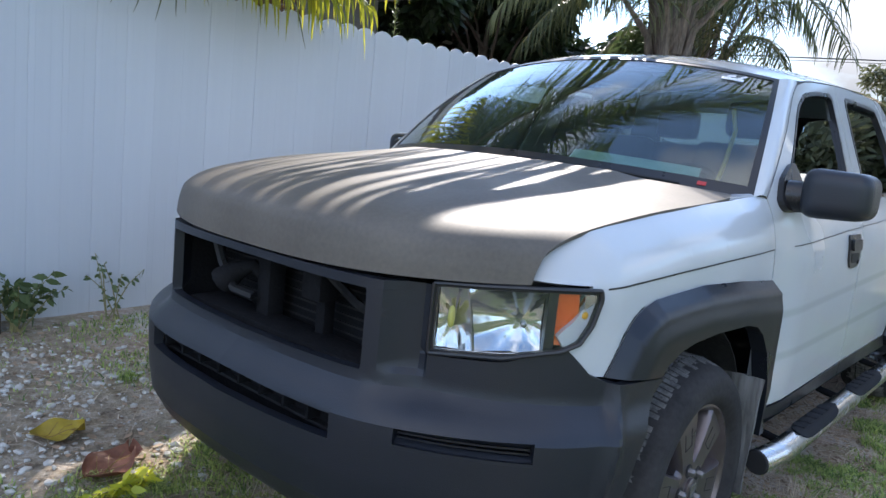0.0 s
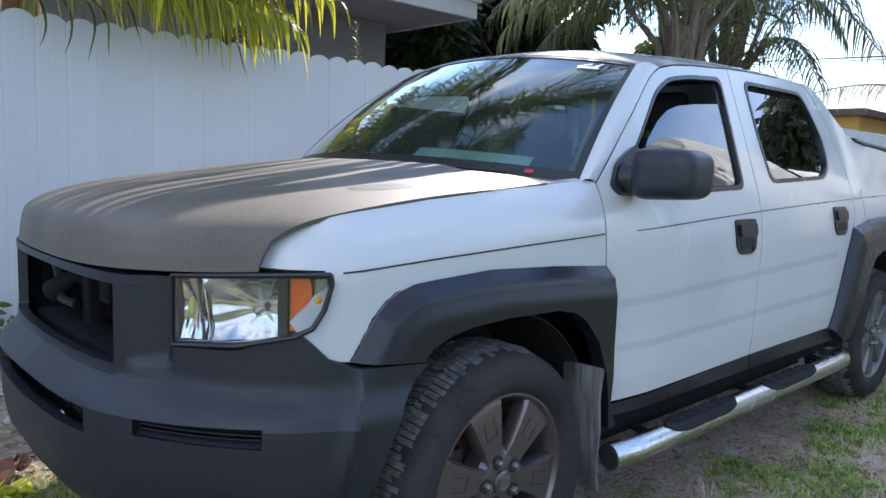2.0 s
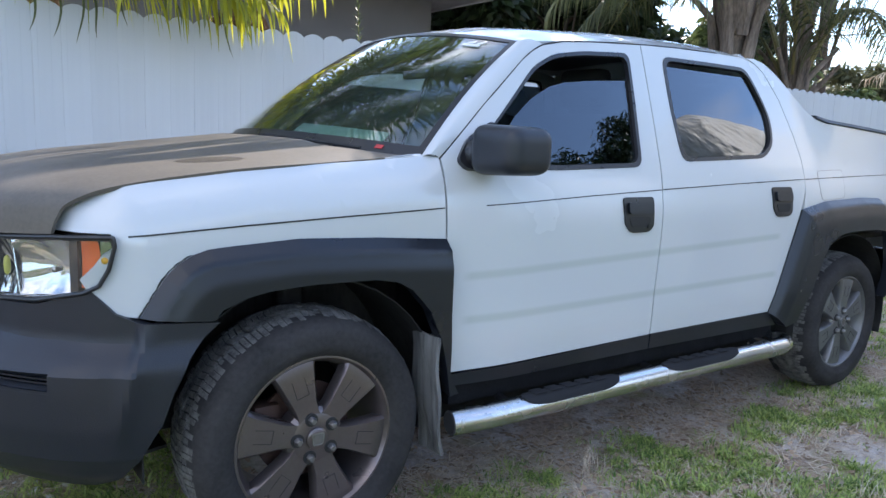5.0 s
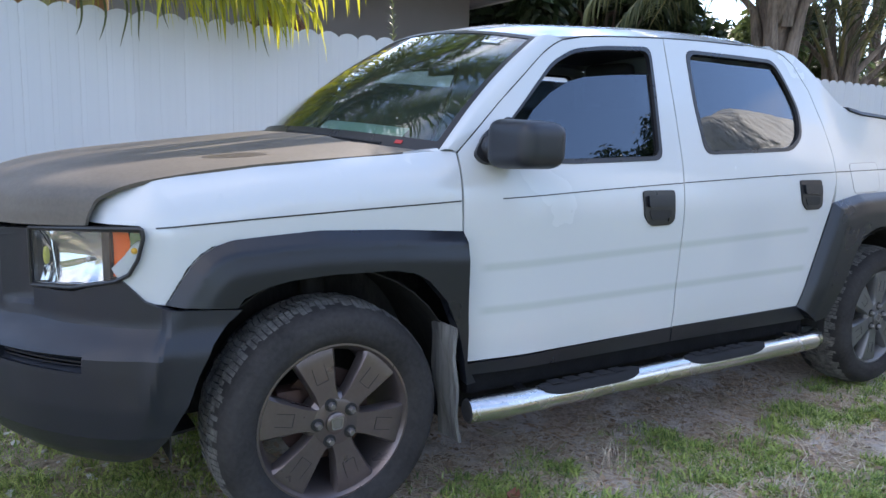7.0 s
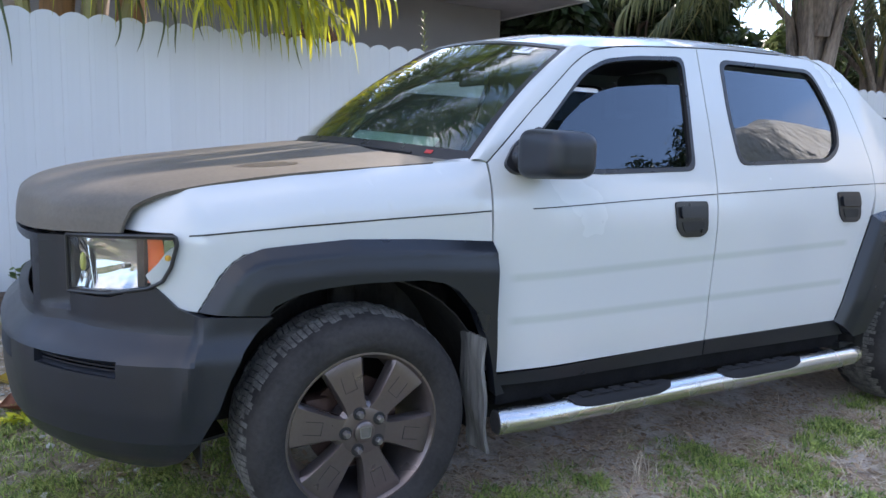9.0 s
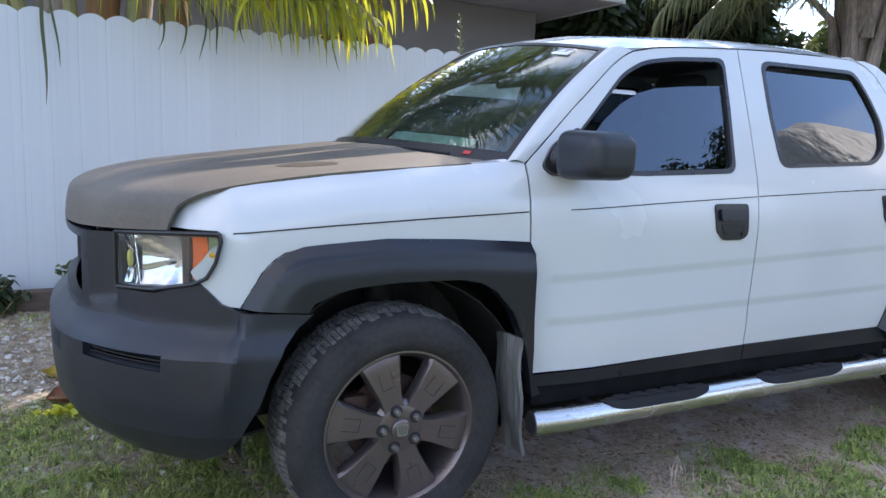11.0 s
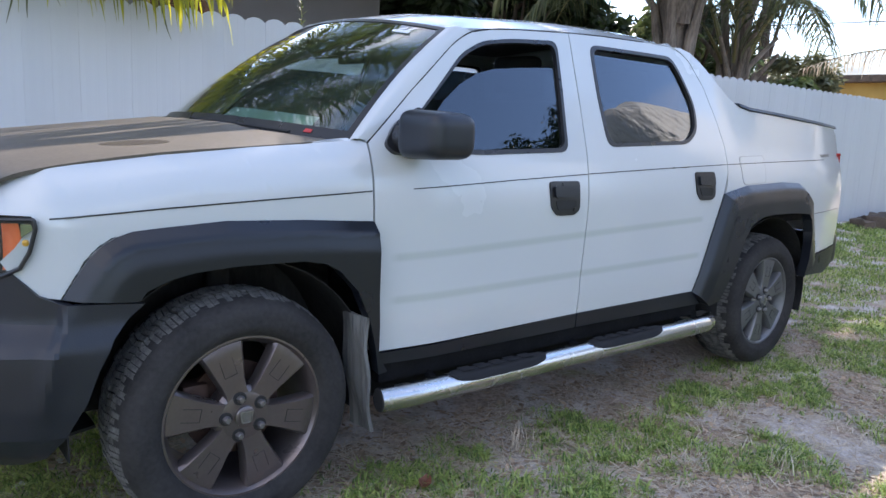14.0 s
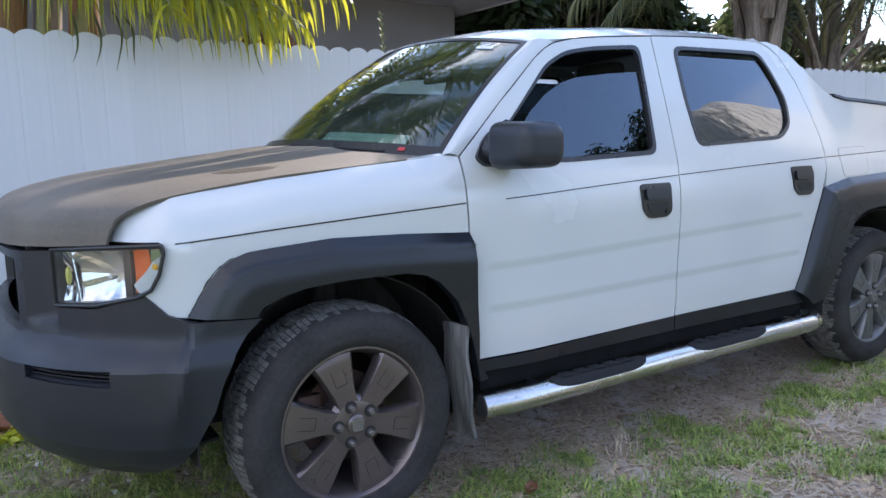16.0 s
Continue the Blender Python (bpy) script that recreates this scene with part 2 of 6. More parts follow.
M["clear"] = glass_mat("side_glass", (0.86, 0.90, 0.90), 0.0, 0.0, 1.0)
M["interior"] = mat("charcoal_upholstery", (0.05, 0.052, 0.058), 0.85, var=0.2, fine=120, bump=0.3)
M["dash"] = mat("grey_dashboard", (0.06, 0.062, 0.068), 0.6, var=0.15, fine=200, bump=0.2)
M["headliner"] = mat("pale_headliner", (0.09, 0.09, 0.093), 0.9, var=0.1, fine=200, bump=0.1)
M["paper"] = mat("pale_paper", (0.78, 0.86, 0.82), 0.8, var=0.1, fine=30, bump=0.0)
M["white_vinyl"] = mat("white_decal", (0.78, 0.80, 0.84), 0.4, var=0.05, bump=0.0)
M["yellow_cord"] = mat("yellow_cord", (0.65, 0.42, 0.05), 0.7, var=0.1, bump=0.0)
M["red_plastic"] = mat("red_tag", (0.55, 0.05, 0.05), 0.5, var=0.1, bump=0.0)
M["fence"] = mat("white_fence_vinyl", (0.585, 0.618, 0.655), 0.42, var=0.16, scale=1.1, fine=7, bump=0.04, dark=(0.475, 0.51, 0.54), rand=0.025, stretch=(5, 1, 0.16), depth=0.004)
M["stain"] = mat("hood_stain", (0.085, 0.070, 0.058), 0.4, var=0.4, scale=20, fine=120, bump=0.05)
M["rail"] = mat("grey_post", (0.55, 0.56, 0.57), 0.6, var=0.2, fine=40, bump=0.1)
M["timber"] = mat("weathered_timber", (0.16, 0.115, 0.085), 0.85, var=0.5, scale=5, fine=50, bump=0.6, dark=(0.06, 0.045, 0.038), stretch=(0.2, 1, 1))
M["stucco"] = mat("grey_stucco", (0.23, 0.225, 0.23), 0.9, var=0.12, scale=1.5, fine=140, bump=0.5, depth=0.004)
M["fascia"] = mat("white_fascia", (0.62, 0.63, 0.64), 0.55, var=0.15, scale=2.5, fine=50, bump=0.1, dark=(0.5, 0.5, 0.5))
M["soffit"] = mat("soffit_board", (0.34, 0.34, 0.35), 0.8, var=0.15, fine=50, bump=0.1)
M["roofing"] = mat("grey_roofing", (0.30, 0.30, 0.30), 0.9, var=0.3, fine=80, bump=0.5)
M["yellow_wall"] = mat("ochre_wall", (0.52, 0.33, 0.09), 0.85, var=0.2, scale=2, fine=60, bump=0.3)
M["bark"] = mat("grey_palm_bark", (0.42, 0.335, 0.275), 0.9, var=0.5, scale=5, fine=40, bump=0.8, dark=(0.09, 0.075, 0.065), stretch=(1, 1, 0.25))
M["sheath"] = mat("brown_palm_sheath", (0.33, 0.17, 0.07), 0.85, var=0.5, scale=6, fine=50, bump=0.7, dark=(0.13, 0.08, 0.045), stretch=(1, 1, 0.15))
M["stalk"] = mat("green_palm_stalk", (0.22, 0.24, 0.10), 0.5, var=0.4, scale=4, fine=40, bump=0.2, dark=(0.30, 0.22, 0.09), stretch=(1, 1, 0.2))
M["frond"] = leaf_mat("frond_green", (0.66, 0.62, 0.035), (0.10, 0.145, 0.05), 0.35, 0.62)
M["frond_pale"] = leaf_mat("frond_pale_green", (0.27, 0.29, 0.13), (0.12, 0.15, 0.07), 0.45, 0.45)
M["grass_bright"] = leaf_mat("fresh_grass", (0.58, 0.62, 0.20), (0.14, 0.22, 0.06), 0.5, 0.4)
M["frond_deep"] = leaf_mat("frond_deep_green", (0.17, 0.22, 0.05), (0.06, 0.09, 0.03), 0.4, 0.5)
M["frond_dark"] = leaf_mat("frond_dark_green", (0.17, 0.19, 0.085), (0.055, 0.075, 0.032), 0.4, 0.35)
M["leaf_dark"] = leaf_mat("glossy_dark_leaf", (0.045, 0.075, 0.028), (0.018, 0.035, 0.014), 0.35, 0.2)
M["leaf_far"] = leaf_mat("dusty_far_leaf", (0.22, 0.23, 0.12), (0.10, 0.11, 0.065), 0.6, 0.4)
M["weed_leaf"] = leaf_mat("weed_leaf", (0.15, 0.20, 0.075), (0.06, 0.10, 0.035), 0.5, 0.35)
M["twig"] = mat("twig", (0.12, 0.09, 0.07), 0.9, var=0.3, fine=40, bump=0.3)
M["grass"] = leaf_mat("lawn_grass", (0.60, 0.69, 0.22), (0.09, 0.18, 0.045), 0.55, 0.45)
M["straw"] = leaf_mat("dead_straw", (0.82, 0.72, 0.57), (0.46, 0.35, 0.26), 0.8, 0.25)
M["litter"] = leaf_mat("brown_litter", (0.62, 0.45, 0.31), (0.20, 0.13, 0.085), 0.8, 0.15)
M["stone"] = mat("pale_limestone", (0.70, 0.68, 0.64), 0.85, var=0.35, scale=9, fine=60, bump=0.5, dark=(0.28, 0.26, 0.23))
M["leaf_yellow"] = mat("dry_yellow_leaf", (0.50, 0.37, 0.035), 0.6, var=0.3, scale=8, fine=60, bump=0.2, dark=(0.30, 0.20, 0.04), transl=0.3)
M["leaf_rib"] = mat("leaf_rib", (0.28, 0.17, 0.05), 0.7, var=0.1, bump=0.0)
M["leaf_red"] = mat("dry_red_leaf", (0.31, 0.13, 0.08), 0.6, var=0.4, scale=8, fine=60, bump=0.3, dark=(0.14, 0.05, 0.03), transl=0.2)
M["sprig"] = leaf_mat("yellow_green_sprig", (0.85, 0.80, 0.10), (0.55, 0.60, 0.08), 0.5, 0.5)
M["tarp"] = mat("silver_tarpaulin", (0.74, 0.68, 0.57), 0.5, var=0.25, scale=2.0, fine=7, bump=1.0, dark=(0.46, 0.43, 0.37), depth=0.07, stretch=(1.6, 1, 0.5))
M["cable"] = mat("cable", (0.03, 0.03, 0.03), 0.7, var=0.1, bump=0.0)
M["basket"] = mat("brown_wicker", (0.17, 0.085, 0.045), 0.8, var=0.5, scale=20, fine=90, bump=0.6, dark=(0.05, 0.03, 0.02))


def ground_mat():
    """Sandy yard: pale sand, dark soil, mossy green and leaf litter in patches; gravel towards the fence."""
    m = bpy.data.materials.new("sandy_yard")
    m.use_nodes = True
    n, l = m.node_tree.nodes, m.node_tree.links
    b = n["Principled BSDF"]
    b.inputs["Roughness"].default_value, b.inputs["Specular IOR Level"].default_value = 0.95, 0.2
    tc = n.new("ShaderNodeTexCoord")
    def noise_at(scale, detail=6.0, rough=0.6):
        t = n.new("ShaderNodeTexNoise")
        t.inputs["Scale"].default_value, t.inputs["Detail"].default_value, t.inputs["Roughness"].default_value = scale, detail, rough
        l.new(tc.outputs["Object"], t.inputs["Vector"])
        return t.outputs["Fac"]
    def ramp(fac, stops):
        r = n.new("ShaderNodeValToRGB")
        e = r.color_ramp.elements
        while len(e) < len(stops):
            e.new(0.5)
        for el, (p, c) in zip(e, stops):
            el.position, el.color = p, (*c, 1)
        l.new(fac, r.inputs["Fac"])
        return r.outputs["Color"]
    sand = ramp(noise_at(60), [(0.3, (0.56, 0.49, 0.46)), (0.5, (0.74, 0.67, 0.64)), (0.75, (0.82, 0.77, 0.74))])
    soil = ramp(noise_at(45), [(0.3, (0.27, 0.19, 0.145)), (0.55, (0.60, 0.46, 0.37)), (0.8, (0.78, 0.66, 0.56))])
    green = ramp(noise_at(80), [(0.3, (0.26, 0.22, 0.11)), (0.6, (0.48, 0.41, 0.22)), (0.8, (0.66, 0.55, 0.37))])
    def mixed(fac, a, c):
        mx = n.new("ShaderNodeMixRGB")
        l.new(fac, mx.inputs["Fac"])
        l.new(a, mx.inputs[1])
        l.new(c, mx.inputs[2])
        return mx.outputs["Color"]
    f1 = ramp(noise_at(2.4, 8, 0.65), [(0.46, (0, 0, 0)), (0.56, (1, 1, 1))])
    f2 = ramp(noise_at(2.6, 7), [(0.52, (0, 0, 0)), (0.68, (1, 1, 1))])
    base = mixed(f2, mixed(f1, soil, sand), green)
    crumbs = ramp(noise_at(24, 8, 0.75), [(0.44, (0.22, 0.17, 0.135)), (0.56, (0.52, 0.42, 0.34))])
    col = mixed(ramp(noise_at(8.5, 9, 0.78), [(0.50, (0, 0, 0)), (0.60, (0.6, 0.6, 0.6))]), base, crumbs)
    duff = ramp(noise_at(16, 9, 0.75), [(0.34, (0.13, 0.10, 0.065)), (0.5, (0.36, 0.29, 0.20)), (0.66, (0.60, 0.53, 0.45))])
    sx, ahead = n.new("ShaderNodeSeparateXYZ"), n.new("ShaderNodeMapRange")
    l.new(tc.outputs["Object"], sx.inputs["Vector"])
    ahead.inputs["From Min"].default_value, ahead.inputs["From Max"].default_value = -0.1, -0.7
    ahead.inputs["To Max"].default_value = 0.85
    l.new(sx.outputs["X"], ahead.inputs["Value"])
    col = mixed(ahead.outputs["Result"], col, duff)
    lawn = ramp(noise_at(30, 8), [(0.3, (0.05, 0.075, 0.022)), (0.55, (0.105, 0.14, 0.045)), (0.8, (0.22, 0.22, 0.10))])
    sep, edge, wob = n.new("ShaderNodeSeparateXYZ"), n.new("ShaderNodeMapRange"), n.new("ShaderNodeMath")
    l.new(tc.outputs["Object"], sep.inputs["Vector"])     # the open yard turns to lawn away from the parked truck
    wob.operation = "MULTIPLY_ADD"
    wob.inputs[1].default_value = 1.6
    l.new(noise_at(0.9, 4), wob.inputs[0])
    l.new(sep.outputs["Y"], wob.inputs[2])
    edge.inputs["From Min"].default_value, edge.inputs["From Max"].default_value = -1.7, -2.5
    l.new(wob.outputs["Value"], edge.inputs["Value"])
    col = mixed(edge.outputs["Result"], col, lawn)
    l.new(col, b.inputs["Base Color"])
    bp = n.new("ShaderNodeBump")
    bp.inputs["Strength"].default_value, bp.inputs["Distance"].default_value = 0.9, 0.03
    l.new(noise_at(42, 8, 0.7), bp.inputs["Height"])
    l.new(bp.outputs["Normal"], b.inputs["Normal"])
    return m


M["ground"] = ground_mat()


# ---- builders ----
def part(name, bm, material, parent=None, label="", sharp=38):
    """Links a bmesh as one mesh object, under a thing or a part."""
    me = bpy.data.meshes.new(name)
    bm.to_mesh(me)
    bm.free()
    me.materials.append(M[material] if isinstance(material, str) else material)
    for p in me.polygons:
        p.use_smooth = True
    me.set_sharp_from_angle(angle=radians(sharp))
    ob = new(name, me)
    ob.parent = parent
    if label:
        tagged(ob, label)
    return ob


def thing(name, label, category, group="", kind="", at=None):
    ob = tagged(new(name), label, category, group, kind)
    if at is not None:
        ob.matrix_world = at
    return ob


def curve_through(knots, t):
    """Catmull-Rom through knots at 0, 1, 2..; knots are tuples."""
    k = len(knots) - 1
    t = min(max(t, 0.0), k - 1e-6)
    i = int(t)
    f = t - i
    p = [np.array(knots[min(max(j, 0), k)], float) for j in (i - 1, i, i + 1, i + 2)]
    if i == 0:
        p[0] = 2 * p[1] - p[2]
    if i + 1 == k:
        p[3] = 2 * p[2] - p[1]
    return 0.5 * (2 * p[1] + (p[2] - p[0]) * f + (2 * p[0] - 5 * p[1] + 4 * p[2] - p[3]) * f ** 2 + (3 * p[1] - p[0] - 3 * p[2] + p[3]) * f ** 3)


def grid(rows, thick=0.0, closed=False):
    """A surface through rows of points, with thickness away from its normal."""
    bm = bmesh.new()
    vs = [[bm.verts.new(p) for p in r] for r in rows]
    for a, b in zip(vs, vs[1:]):
        m = len(a)
        for j in range(m if closed else m - 1):
            bm.faces.new((a[j], a[(j + 1) % m], b[(j + 1) % m], b[j]))
    if thick:
        thicken(bm, thick)
    return bm


def thicken(bm, thick):
    bm.normal_update()
    faces = list(bm.faces)
    border = [e for e in bm.edges if len(e.link_faces) == 1]
    twin = {v: bm.verts.new(v.co - v.normal * thick) for v in list(bm.verts)}
    for f in faces:
        bm.faces.new([twin[v] for v in reversed(f.verts)])
    for e in border:
        a, b = e.verts
        f = e.link_faces[0]
        loop = [lp for lp in f.loops if lp.edge == e][0]
        a, b = loop.vert, loop.link_loop_next.vert
        bm.faces.new((b, a, twin[a], twin[b]))


def rounded(points, r, n=4):
    """A polygon with its corners rounded by r."""
    out = []
    k = len(points)
    for i in range(k):
        p, a, b = (np.array(points[j % k], float) for j in (i, i - 1, i + 1))
        da, db = a - p, b - p
        la, lb = np.linalg.norm(da), np.linalg.norm(db)
        q = min(r, la * 0.45, lb * 0.45)
        s, e = p + da / la * q, p + db / lb * q
        for j in range(n + 1):
            f = j / n
            out.append(tuple((1 - f) ** 2 * s + 2 * f * (1 - f) * p + f ** 2 * e))
    return out


def sheet(outline, f, thick, step=0.05, holes=(), flip=False):
    """A panel: a flat outline with holes, cut into small pieces, laid on the surface f(a, b) and given thickness."""
    bm = bmesh.new()
    edges = []
    for poly in (outline, *holes):
        vs = [bm.verts.new((a, b, 0)) for a, b in poly]
        edges += [bm.edges.new((vs[i], vs[(i + 1) % len(vs)])) for i in range(len(vs))]
    bmesh.ops.triangle_fill(bm, use_beauty=True, use_dissolve=False, edges=edges, normal=(0, 0, 1))
    sa, sb = (step, step) if isinstance(step, (int, float)) else step
    for axis, s in ((0, sa), (1, sb)):
        vals = [p[axis] for p in outline]
        k = math.floor(min(vals) / s) + 1
        while k * s < max(vals):
            co, no = [0, 0, 0], [0, 0, 0]
            co[axis], no[axis] = k * s, 1
            bmesh.ops.bisect_plane(bm, geom=list(bm.verts) + list(bm.edges) + list(bm.faces), plane_co=co, plane_no=no, dist=1e-5)
            k += 1
    bmesh.ops.remove_doubles(bm, verts=bm.verts, dist=1e-5)
    bmesh.ops.recalc_face_normals(bm, faces=bm.faces)
    up = sum((fc.normal.z * fc.calc_area() for fc in bm.faces))
    if (up < 0) != flip:
        bmesh.ops.reverse_faces(bm, faces=bm.faces)
    for v in bm.verts:
        v.co = f(v.co.x, v.co.y)
    if thick:
        thicken(bm, thick)
    return bm


def box(bm, x0, y0, z0, x1, y1, z1, bevel=0.0, seg=2):
    b2 = bmesh.new()
    bmesh.ops.create_cube(b2, size=1)
    for v in b2.verts:
        v.co = Vector(((x0 + x1) / 2 + v.co.x * (x1 - x0), (y0 + y1) / 2 + v.co.y * (y1 - y0), (z0 + z1) / 2 + v.co.z * (z1 - z0)))
    if bevel:
        bmesh.ops.bevel(b2, geom=list(b2.edges), offset=bevel, segments=seg, affect="EDGES", profile=0.6)
    join(bm, b2)
    return bm


def join(bm, other, m=None):
    """Moves another bmesh's geometry into bm."""
    table = {v: bm.verts.new(m @ v.co if m else v.co) for v in other.verts}
    for f in other.faces:
        try:
            bm.faces.new([table[v] for v in f.verts])
        except ValueError:
            pass
    other.free()


def tube(points, radius, sides=10, caps=True, bm=None):
    """A round tube along points; radius is one number or one for each point."""
    bm = bm or bmesh.new()
    pts = [Vector(p) for p in points]
    rs = radius if isinstance(radius, (list, tuple)) else [radius] * len(pts)
    rings, side = [], None
    for i, p in enumerate(pts):
        d = (pts[min(i + 1, len(pts) - 1)] - pts[max(i - 1, 0)]).normalized()
        if side is None:
            side = d.orthogonal().normalized()
        side = (side - d * side.dot(d)).normalized()
        up = d.cross(side)
        rings.append([bm.verts.new(p + (side * math.cos(a) + up * math.sin(a)) * rs[i]) for a in (2 * math.pi * k / sides for k in range(sides))])
    for a, b in zip(rings, rings[1:]):
        for k in range(sides):
            bm.faces.new((a[k], a[(k + 1) % sides], b[(k + 1) % sides], b[k]))
    if caps:
        bm.faces.new(list(reversed(rings[0])))
        bm.faces.new(rings[-1])
    return bm


def lathe(profile, n=48, axis="y", bm=None, close=False):
    """Turns (radius, along) round the y axis."""
    bm = bm or bmesh.new()
    rows = []
    for k in range(n):
        a = 2 * math.pi * k / n
        rows.append([bm.verts.new((r * math.cos(a), h, r * math.sin(a))) for r, h in profile])
    m = len(profile)
    for k in range(n):
        a, b = rows[k], rows[(k + 1) % n]
        for j in range(m if close else m - 1):
            bm.faces.new((a[j], a[(j + 1) % m], b[(j + 1) % m], b[j]))
    return bm


def smooth(x, a, b):
    t = min(max((x - a) / (b - a), 0.0), 1.0)
    return t * t * (3 - 2 * t)


# ---- setting: ground, fence, house ----
FENCE_Y, FENCE_Y2 = 2.33, 1.82      # the fence steps forward behind the truck


def ground_z(x, y):
    """The yard is level by the truck and rises a little to the fence."""
    rise = 0.165 * min(max((y + 0.3) / 2.6, 0.0), 1.0) ** 1.6
    near = 1.0 if abs(x) < 40 and abs(y) < 40 else 0.0
    return rise + near * (0.022 * noise.noise(Vector((x * 0.9, y * 0.9, 3.1))) + 0.012 * noise.noise(Vector((x * 3.1, y * 3.1, 0.4))) - 0.012)


def spaced(lo, hi, fine, far):
    """Coordinates: fine steps between lo and hi, growing steps beyond, out to far."""
    mid = list(np.arange(lo, hi + 1e-6, fine))
    out, step, v = [], fine, hi
    while v < far:
        step *= 1.35
        v += step
        out.append(v)
    return [lo - (v - hi) for v in reversed(out)] + mid + out


def build_ground():
    xs, ys = spaced(-3.5, 7.0, 0.07, 900), spaced(-3.0, 3.0, 0.07, 900)
    rows = [[(x, y, ground_z(x, y)) for y in ys] for x in xs]
    bm = grid(rows)
    ob = part("ground", bm, "ground", sharp=180)
    tagged(ob, "sandy yard with patchy grass, soil and limestone gravel", "ground", kind="structure")


build_ground()


def picket_mesh(width=0.1596, height=1.80, arc=0.036):
    """A rounded-top picket, faintly ribbed, its front at y = 0."""
    cols = [-0.5, -0.47, -0.33, -0.30, -0.10, 0.12, 0.15, 0.34, 0.47, 0.5]
    deep = [0.0017, 0.0006, 0.0, 0.0006, 0.0, 0.0, 0.0006, 0.0, 0.0006, 0.0017]
    lo, hi = [], []
    for c, d in zip(cols, deep):
        top = height - arc * (2 * abs(c)) ** 2.2
        lo.append((c * width, d, -0.10))
        hi.append((c * width, d, top))
    bm = grid([hi, lo])
    bm.normal_update()
    if sum(f.normal.y for f in bm.faces) > 0:
        bmesh.ops.reverse_faces(bm, faces=bm.faces)
    thicken(bm, 0.016)
    me = bpy.data.meshes.new("picket")
    bm.to_mesh(me)
    bm.free()
    me.materials.append(M["fence"])
    return me


def build_fence():
    fence = thing("fence", "long white vinyl picket fence with scalloped rounded tops", "fence", kind="structure")
    me = picket_mesh()
    rng = random.Random(4)
    x = -15.602
    while x < 26:
        p = new("picket", me)
        p.parent = fence
        p.location = (x, (FENCE_Y if x < 5.2 else FENCE_Y2) + rng.uniform(-0.0012, 0.0012), 0.185 + rng.uniform(-0.004, 0.004))
        x += 0.16
    for z in (0.45, 1.15, 1.75):
        bm = bmesh.new()
        box(bm, -15.7, FENCE_Y + 0.026, z, 5.2, FENCE_Y + 0.066, z + 0.09, 0.004)
        part("rail", bm, "fence", fence)
        bm = bmesh.new()
        box(bm, 5.2, FENCE_Y2 + 0.026, z, 26.1, FENCE_Y2 + 0.066, z + 0.09, 0.004)
        part("rail", bm, "fence", fence)
    for k in range(18):
        bm = bmesh.new()
        px = -15.5 + k * 2.4
        fy = FENCE_Y if px < 5.2 else FENCE_Y2
        box(bm, px, fy + 0.068, 0.0, px + 0.09, fy + 0.158, 1.9, 0.006)
        part("post", bm, "rail", fence)


build_fence()


def build_timber(x0, x1, y, z, name="edging_timber"):
    bm = bmesh.new()
    box(bm, x0, y, z - 0.12, x1, y + 0.11, z + 0.075, 0.012)
    bmesh.ops.subdivide_edges(bm, edges=[e for e in bm.edges if e.calc_length() > 0.5], cuts=14)
    for v in bm.verts:
        v.co += Vector((0, noise.noise(v.co * 5) * 0.012, noise.noise(v.co * 4 + Vector((7, 0, 0))) * 0.016))
    ob = part(name, bm, "timber")
    tagged(ob, "weathered brown landscape timber lying along the fence", "timber")


build_timber(-4.6, -0.80, FENCE_Y - 0.17, 0.19)


def build_rubble(x, y, r, seed):
    """A broken block with chipped corners."""
    bm = bmesh.new()
    box(bm, -r, -r * 0.6, 0.0, r, r * 0.6, r * 0.8, 0.02)
    bmesh.ops.subdivide_edges(bm, edges=[e for e in bm.edges if e.calc_length() > r * 0.5], cuts=3)
    m = pose(x, y, ground_z(x, y) - 0.02, 9 * math.sin(seed), 7 * math.cos(seed * 2.1), seed * 67)
    for v in bm.verts:
        v.co = m @ (v.co + Vector([noise.noise(v.co * 7 + Vector((seed * 3.1, k * 5.0, 0))) for k in range(3)]) * r * 0.22)
    tagged(part("rubble_block", bm, "timber"), "weathered brown block in a heap at the foot of the fence", "block", group="blocks heaped by the fence")


for k, (rx, ry, rr) in enumerate(((10.65, 1.50, 0.16), (10.95, 1.42, 0.21), (11.35, 1.55, 0.19), (11.75, 1.40, 0.24), (12.2, 1.52, 0.20), (12.7, 1.45, 0.23), (13.3, 1.5, 0.22), (14.0, 1.45, 0.2))):
    build_rubble(rx, ry, rr, k + 1)


